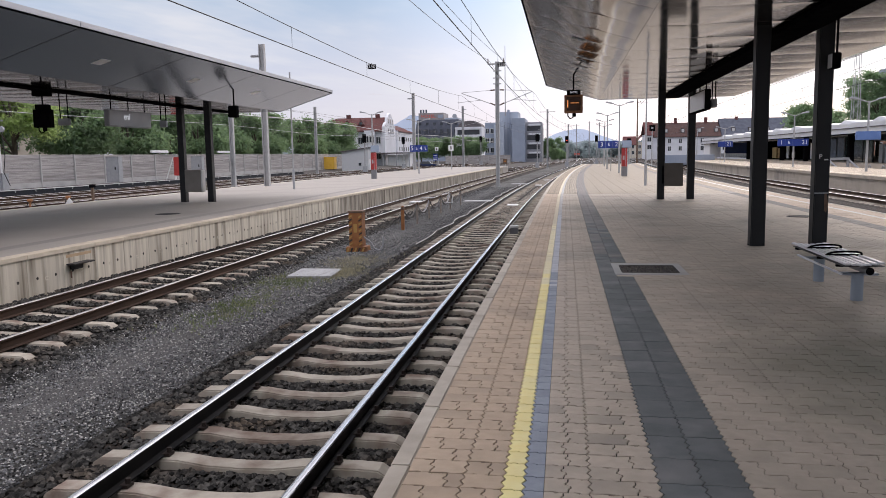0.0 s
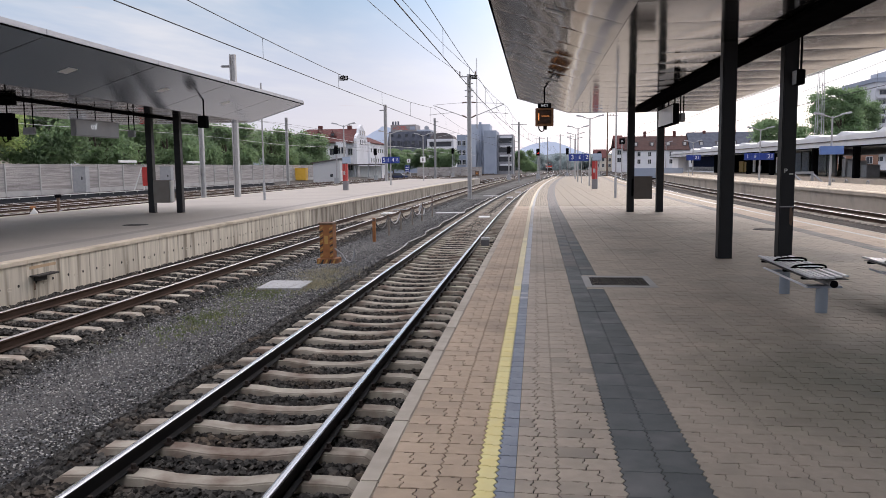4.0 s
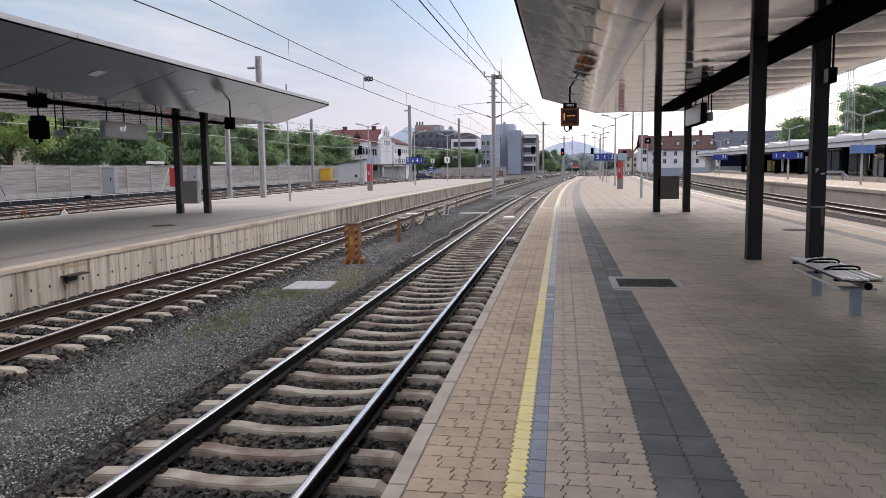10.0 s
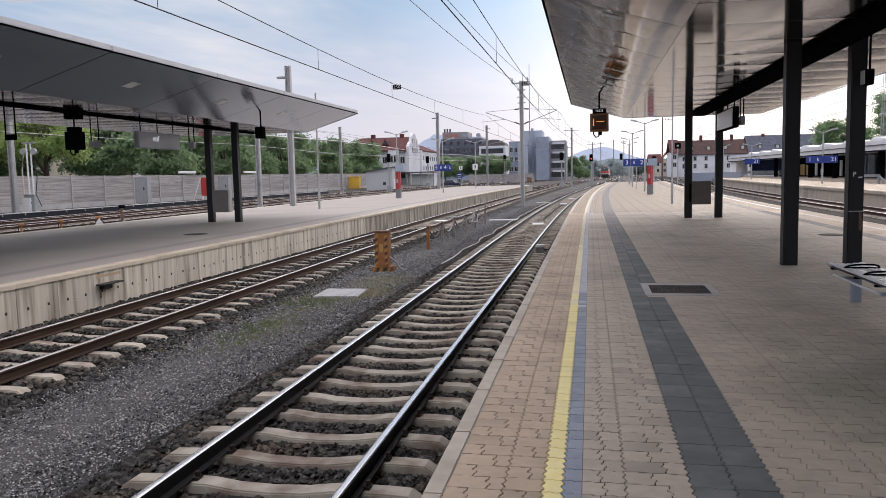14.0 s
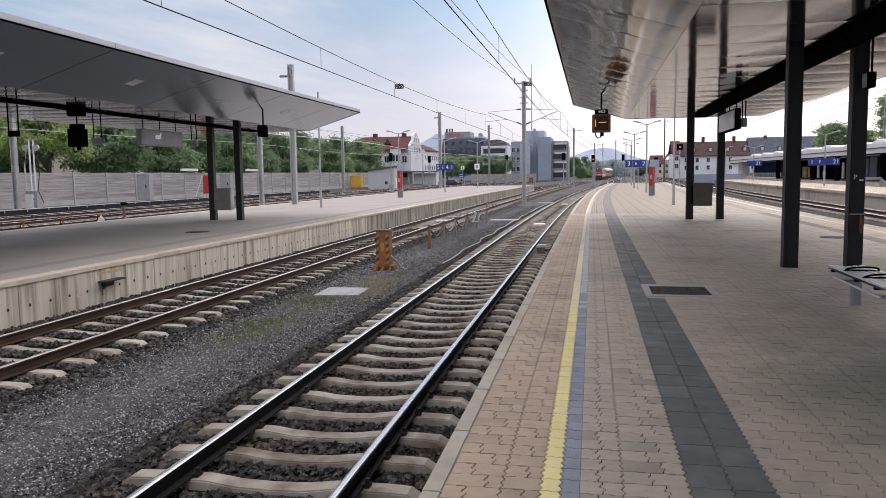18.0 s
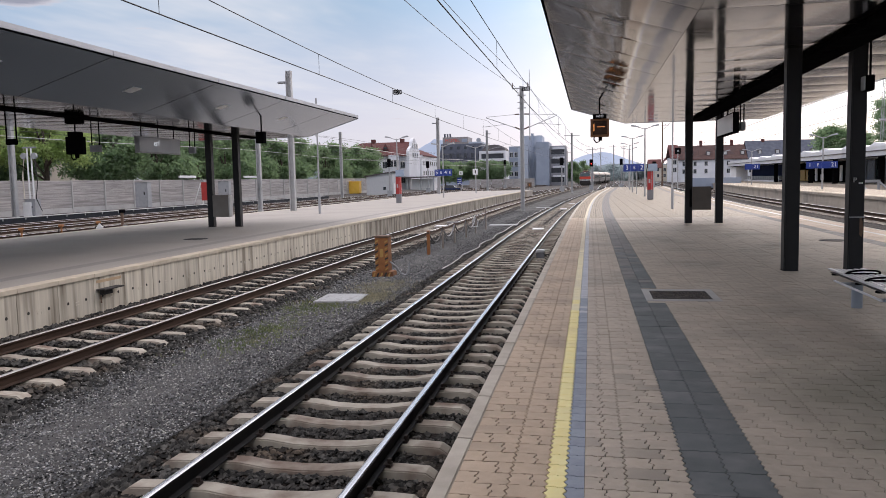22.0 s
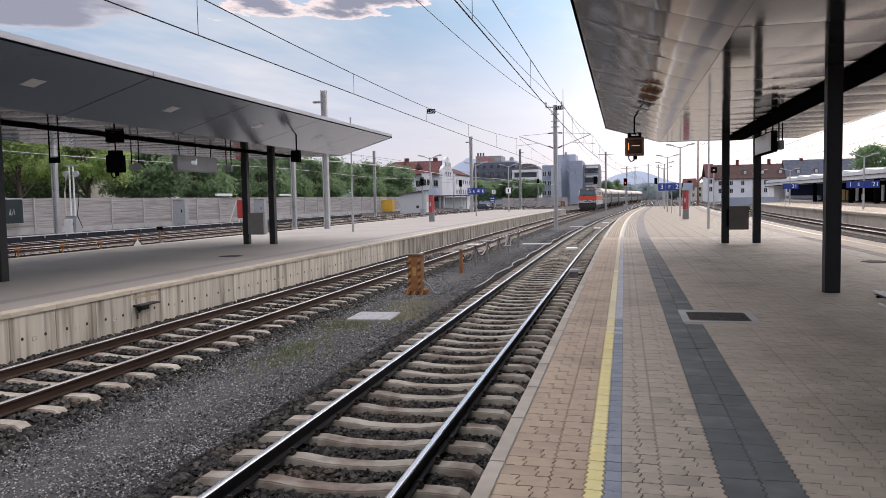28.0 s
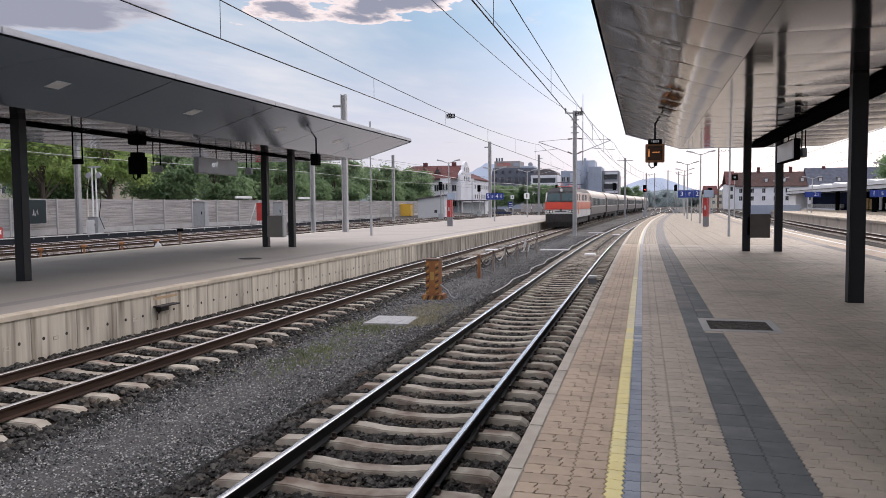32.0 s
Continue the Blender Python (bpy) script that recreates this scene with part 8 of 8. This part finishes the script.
# paving stones with toothed long sides
DRAIN = (0.74, 1.82, 11.42, 12.62)


def stone(w, h, left, right, g=0.0036, d=0.013):
    """One paver: toothed, hooked or straight long sides, a gently waved cross joint, chamfered top."""
    c = 0.0022

    def side(kind):
        if kind == "straight":
            return [(0.001 - g if left == kind else g - 0.001, g), (0.001 - g if left == kind else g - 0.001, h - g)]
        if kind == "hook":
            return [(0.0, g), (0.004, 0.24 * h), (0.017, 0.36 * h), (0.014, 0.46 * h), (-0.012, 0.56 * h), (-0.014, 0.66 * h), (0.0, 0.80 * h), (0.0, h - g)]
        m = max(2, round(h / 0.045))
        return [((0.0105 if i % 2 else -0.0105) + 0.0015 * math.sin(5 * i + 9 * w), min(max(h * i / m, g), h - g)) for i in range(m + 1)]

    wave = ((0.22, 0.002), (0.36, 0.0075), (0.50, 0.004), (0.62, -0.0065), (0.76, -0.003)) if w > 0.1 else ((0.4, 0.003), (0.6, -0.003))
    out = [(g + x, y) for x, y in side(left)]
    out += [(w * u, h - g + v) for u, v in wave]
    out += [(w - g + x, y) for x, y in reversed(side(right))]
    out += [(w * u, g + v) for u, v in reversed(wave)]
    cx, cy = w / 2, h / 2
    top = [(x + (c if x < cx else -c), y + (c if y < cy else -c), 0.0) for x, y in out]
    low = [(x, y, -c) for x, y in out]
    bot = [(x, y, -d) for x, y in out]
    n = len(out)
    fs = [tuple(range(n - 1, -1, -1))]
    for k in range(2):
        fs += [(k * n + i, k * n + (i + 1) % n, (k + 1) * n + (i + 1) % n, (k + 1) * n + i) for i in range(n)]
    return top + low + bot, fs


solid("pavement", Geo().box(0.5, 2.05, 11.1, 12.9, -0.012, -0.003), M_PAVE, "mortar patch round the floor grate", kind="structure")
STONES = {}
paving = thing("brick_paving", "interlocking grey brown paving stones with yellow and dark lines", "", kind="structure")
rows_far = {}
rnd = random.Random(5)
laid = 0
for x0, x1, pattern, h, mt, far in BANDS:
    y, k = PAVED[0], 0
    while y + h <= PAVED[1] + 1e-6:
        # worn is only the jittered distance along; farther stones take paler colours
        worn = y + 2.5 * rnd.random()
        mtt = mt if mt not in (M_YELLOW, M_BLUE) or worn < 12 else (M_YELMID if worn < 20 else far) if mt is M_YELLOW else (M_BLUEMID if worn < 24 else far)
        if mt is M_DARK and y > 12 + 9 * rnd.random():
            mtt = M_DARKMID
        cuts = [x0] + [x0 + (x1 - x0) * u for u in pattern[k % 2]] + [x1]
        for xa, xb in zip(cuts, cuts[1:]):
            if (xa + xb) / 2 > DRAIN[0] and (xa + xb) / 2 < DRAIN[1] and y + h / 2 > DRAIN[2] and y + h / 2 < DRAIN[3]:
                continue
            key = (round(xb - xa, 3), h, "straight" if xa < -0.84 or abs(xa + 0.082) < 1e-6 else "teeth" if xa == x0 else "hook", "straight" if abs(xb + 0.082) < 1e-6 or xb > 8.59 else "teeth" if xb == x1 else "hook", 0.0024 if pattern is FIELD else 0.0036)
            if key not in STONES:
                STONES[key] = stone(*key)
            vs, fs = STONES[key]
            if pattern is FIELD and (xa == x0 or xb == x1):
                slim = min(0.0045, 0.0003 * max(0.0, y - 10))
                vs = [(a + (slim if xa == x0 and a < 0.05 else -slim if xb == x1 and a > xb - xa - 0.05 else 0.0), b, e) for a, b, e in vs]
            dz = rnd.uniform(-0.0015, 0.0015)
            if xb < 1.01 and 3.9 < y < 7.4 and laid < 300:
                laid += 1
                mk = (key, mt.name)
                if mk not in rows_far:
                    me = bpy.data.meshes.new("paving_stone")
                    me.from_pydata(vs, [], [tuple(reversed(f)) for f in fs])
                    me.materials.append(mt)
                    rows_far[mk] = me
                part("paving_stone", rows_far[mk], mt, paving, m=pose(xa, y, dz))
            else:
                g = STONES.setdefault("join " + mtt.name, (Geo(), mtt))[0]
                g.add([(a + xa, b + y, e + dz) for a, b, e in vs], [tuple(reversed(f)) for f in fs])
        y += h
        k += 1
for key in [k for k in STONES if isinstance(k, str)]:
    g, mt = STONES[key]
    me = bpy.data.meshes.new("paving_field")
    me.from_pydata(g.v, [], g.f)
    me.materials.append(mt)
    tagged(part("paving_field", me, mt, paving, "field of interlocking stones"), kind="stuff")


def scatter(name, label, n, xr, yr, zf, size, mt, seed, c=straight, skip=None):
    """Loose angular stones, each an uneven eight-sided lump."""
    r = np.random.RandomState(seed)
    x = r.uniform(*xr, n)
    # more of them close by
    y = yr[0] + (yr[1] - yr[0]) * r.uniform(0, 1, n) ** 1.5
    if skip:
        keep = ~skip(x, y)
        x, y = x[keep], y[keep]
        n = len(x)
    s = r.uniform(size[0], size[1], n)
    z = np.array([zf(a, b) for a, b in zip(x, y)]) + s * 0.15 * r.uniform(-1, 1, n)
    x = x + np.array([c(b) for b in y])
    base = np.array([(1, 0, 0), (-1, 0, 0), (0, 1, 0), (0, -1, 0), (0, 0, 0.75), (0, 0, -0.75), (0.62, 0.62, 0.45), (-0.62, -0.62, 0.45)])
    fs = np.array([(0, 6, 4), (6, 2, 4), (2, 1, 4), (1, 7, 4), (7, 3, 4), (3, 0, 4), (0, 2, 6), (1, 3, 7), (0, 3, 5), (3, 1, 5), (1, 2, 5), (2, 0, 5)])
    a = r.uniform(0, 6.28, n)
    v = base[None] * r.uniform(0.6, 1.3, (n, 8, 1)) * s[:, None, None]
    ca, sa = np.cos(a)[:, None], np.sin(a)[:, None]
    px_, py_ = v[:, :, 0] * ca - v[:, :, 1] * sa, v[:, :, 0] * sa + v[:, :, 1] * ca
    P = np.stack([px_ + x[:, None], py_ + y[:, None], v[:, :, 2] + z[:, None]], 2).reshape(-1, 3)
    F = (fs[None] + (np.arange(n) * 8)[:, None, None]).reshape(-1, 3)
    me = bpy.data.meshes.new(name)
    me.from_pydata(P.tolist(), [], F.tolist())
    me.materials.append(mt)
    return tagged(new(name, me), label, "stones", kind="stuff")


def off_sleepers(xc, s0):
    """True where a stone would lie on a sleeper."""
    return lambda x, y: (np.abs(x - xc) < 1.33) & (np.abs((y - s0 + SLEEPER_STEP / 2) % SLEEPER_STEP - SLEEPER_STEP / 2) < 0.15)


bed_second = lambda x, y: RAIL_Z - (0.20 if abs(x + 8.135) < 1.3 else 0.20 + 0.06 * (abs(x + 8.135) - 1.3))
bed_z = lambda xc: (lambda x, y: RAIL_Z - (0.235 if abs(x - xc) < 1.45 else 0.235 + 0.075 * (abs(x - xc) - 1.45) / 0.55))
scatter("ballast_stones", "dark brown crushed ballast stones", 33000, (-4.46, -0.98), (3.2, 26), bed_z(-2.635), (0.018, 0.042), M_STONE, 1, skip=off_sleepers(-2.635, -3.70))
scatter("ballast_stones", "dark brown crushed ballast stones", 15000, (-4.5, -0.98), (24, 62), lambda x, y: bed_z(-2.635)(x, y) + 0.012, (0.02, 0.036), M_STONE, 2, cr, off_sleepers(-2.635, -3.70))
scatter("ballast_stones", "dark brown crushed ballast stones", 26000, (-10.05, -6.25), (6.0, 36), bed_second, (0.02, 0.05), M_STONE, 3, skip=off_sleepers(-8.135, 5.08))
scatter("gravel_grains", "grey gravel grains farther along the path", 18000, (-6.6, -4.3), (19, 62), lambda x, y: -0.775, (0.010, 0.024), M_GRAVEL, 15, lambda y: 0.5 * (cr(y) + cl(y)))
scatter("gravel_grains", "small pale stones in the gravel", 13000, (-6.7, -4.3), (3.0, 26), lambda x, y: -0.770, (0.006, 0.014), M_FLECK, 14)
scatter("gravel_grains", "grey gravel grains with pale flecks", 48000, (-6.6, -4.28), (3.0, 22), lambda x, y: -0.775, (0.006, 0.016), M_GRAVEL, 4)


def weeds(n, centre, spread, seed, mt=M_GRASS, tall=0.07):
    """Thin low blades in loose tufts."""
    r = np.random.RandomState(seed)
    g = Geo()
    for _ in range(n):
        x, y = centre[0] + r.normal() * spread[0], centre[1] + r.normal() * spread[1]
        for _ in range(4):
            a, h = r.uniform(0, 6.28), r.uniform(0.02, tall)
            dx, dy = 0.006 * math.cos(a), 0.006 * math.sin(a)
            lx, ly = r.normal() * 0.03, r.normal() * 0.03
            px_, py_ = x + r.normal() * 0.02, y + r.normal() * 0.02
            g.add([(px_ - dx, py_ - dy, -0.79), (px_ + dx, py_ + dy, -0.79), (px_ + lx, py_ + ly, -0.77 + h)], [(0, 1, 2)])
    me = bpy.data.meshes.new("weeds")
    me.from_pydata(g.v, [], g.f)
    me.materials.append(mt)
    return tagged(new("weeds", me), "thin weeds and dry grass in the gravel", "weeds", kind="stuff")


weeds(520, (-5.7, 15.2), (0.40, 0.6), 1)
weeds(700, (-4.85, 16.5), (0.20, 0.45), 2, M_STRAW, 0.06)
weeds(420, (-5.1, 18.3), (0.35, 0.6), 4, M_STRAW, 0.08)
weeds(520, (-5.55, 12.3), (0.28, 0.8), 3)

# ---- what moves ----
def motions():
    front = [(0, 438), (6, 386), (9, 358), (12, 326), (14.5, 299), (17, 273), (20, 242), (23, 209), (25, 180), (28, 134), (30, 103), (32, 75)]

    def nose(t):
        k = max(i for i in range(len(front)) if front[i][0] <= t)
        k = min(k, len(front) - 2)
        (a, p), (b, q) = front[k], front[k + 1]
        return p + (q - p) * (t - a) / (b - a)

    for ob, back in TRAIN:
        rows = []
        for t in [0, 3, 6, 9, 12, 14.5, 17, 18.5, 20, 21.5, 23, 24, 25, 26.5, 28, 29, 30, 31, 32]:
            y = nose(t) + back
            rows.append((t, pose(-8.135 + cl(y), y, RAIL_Z, 0, 0, heading(cl, y))))
        walk(ob, rows)


motions()
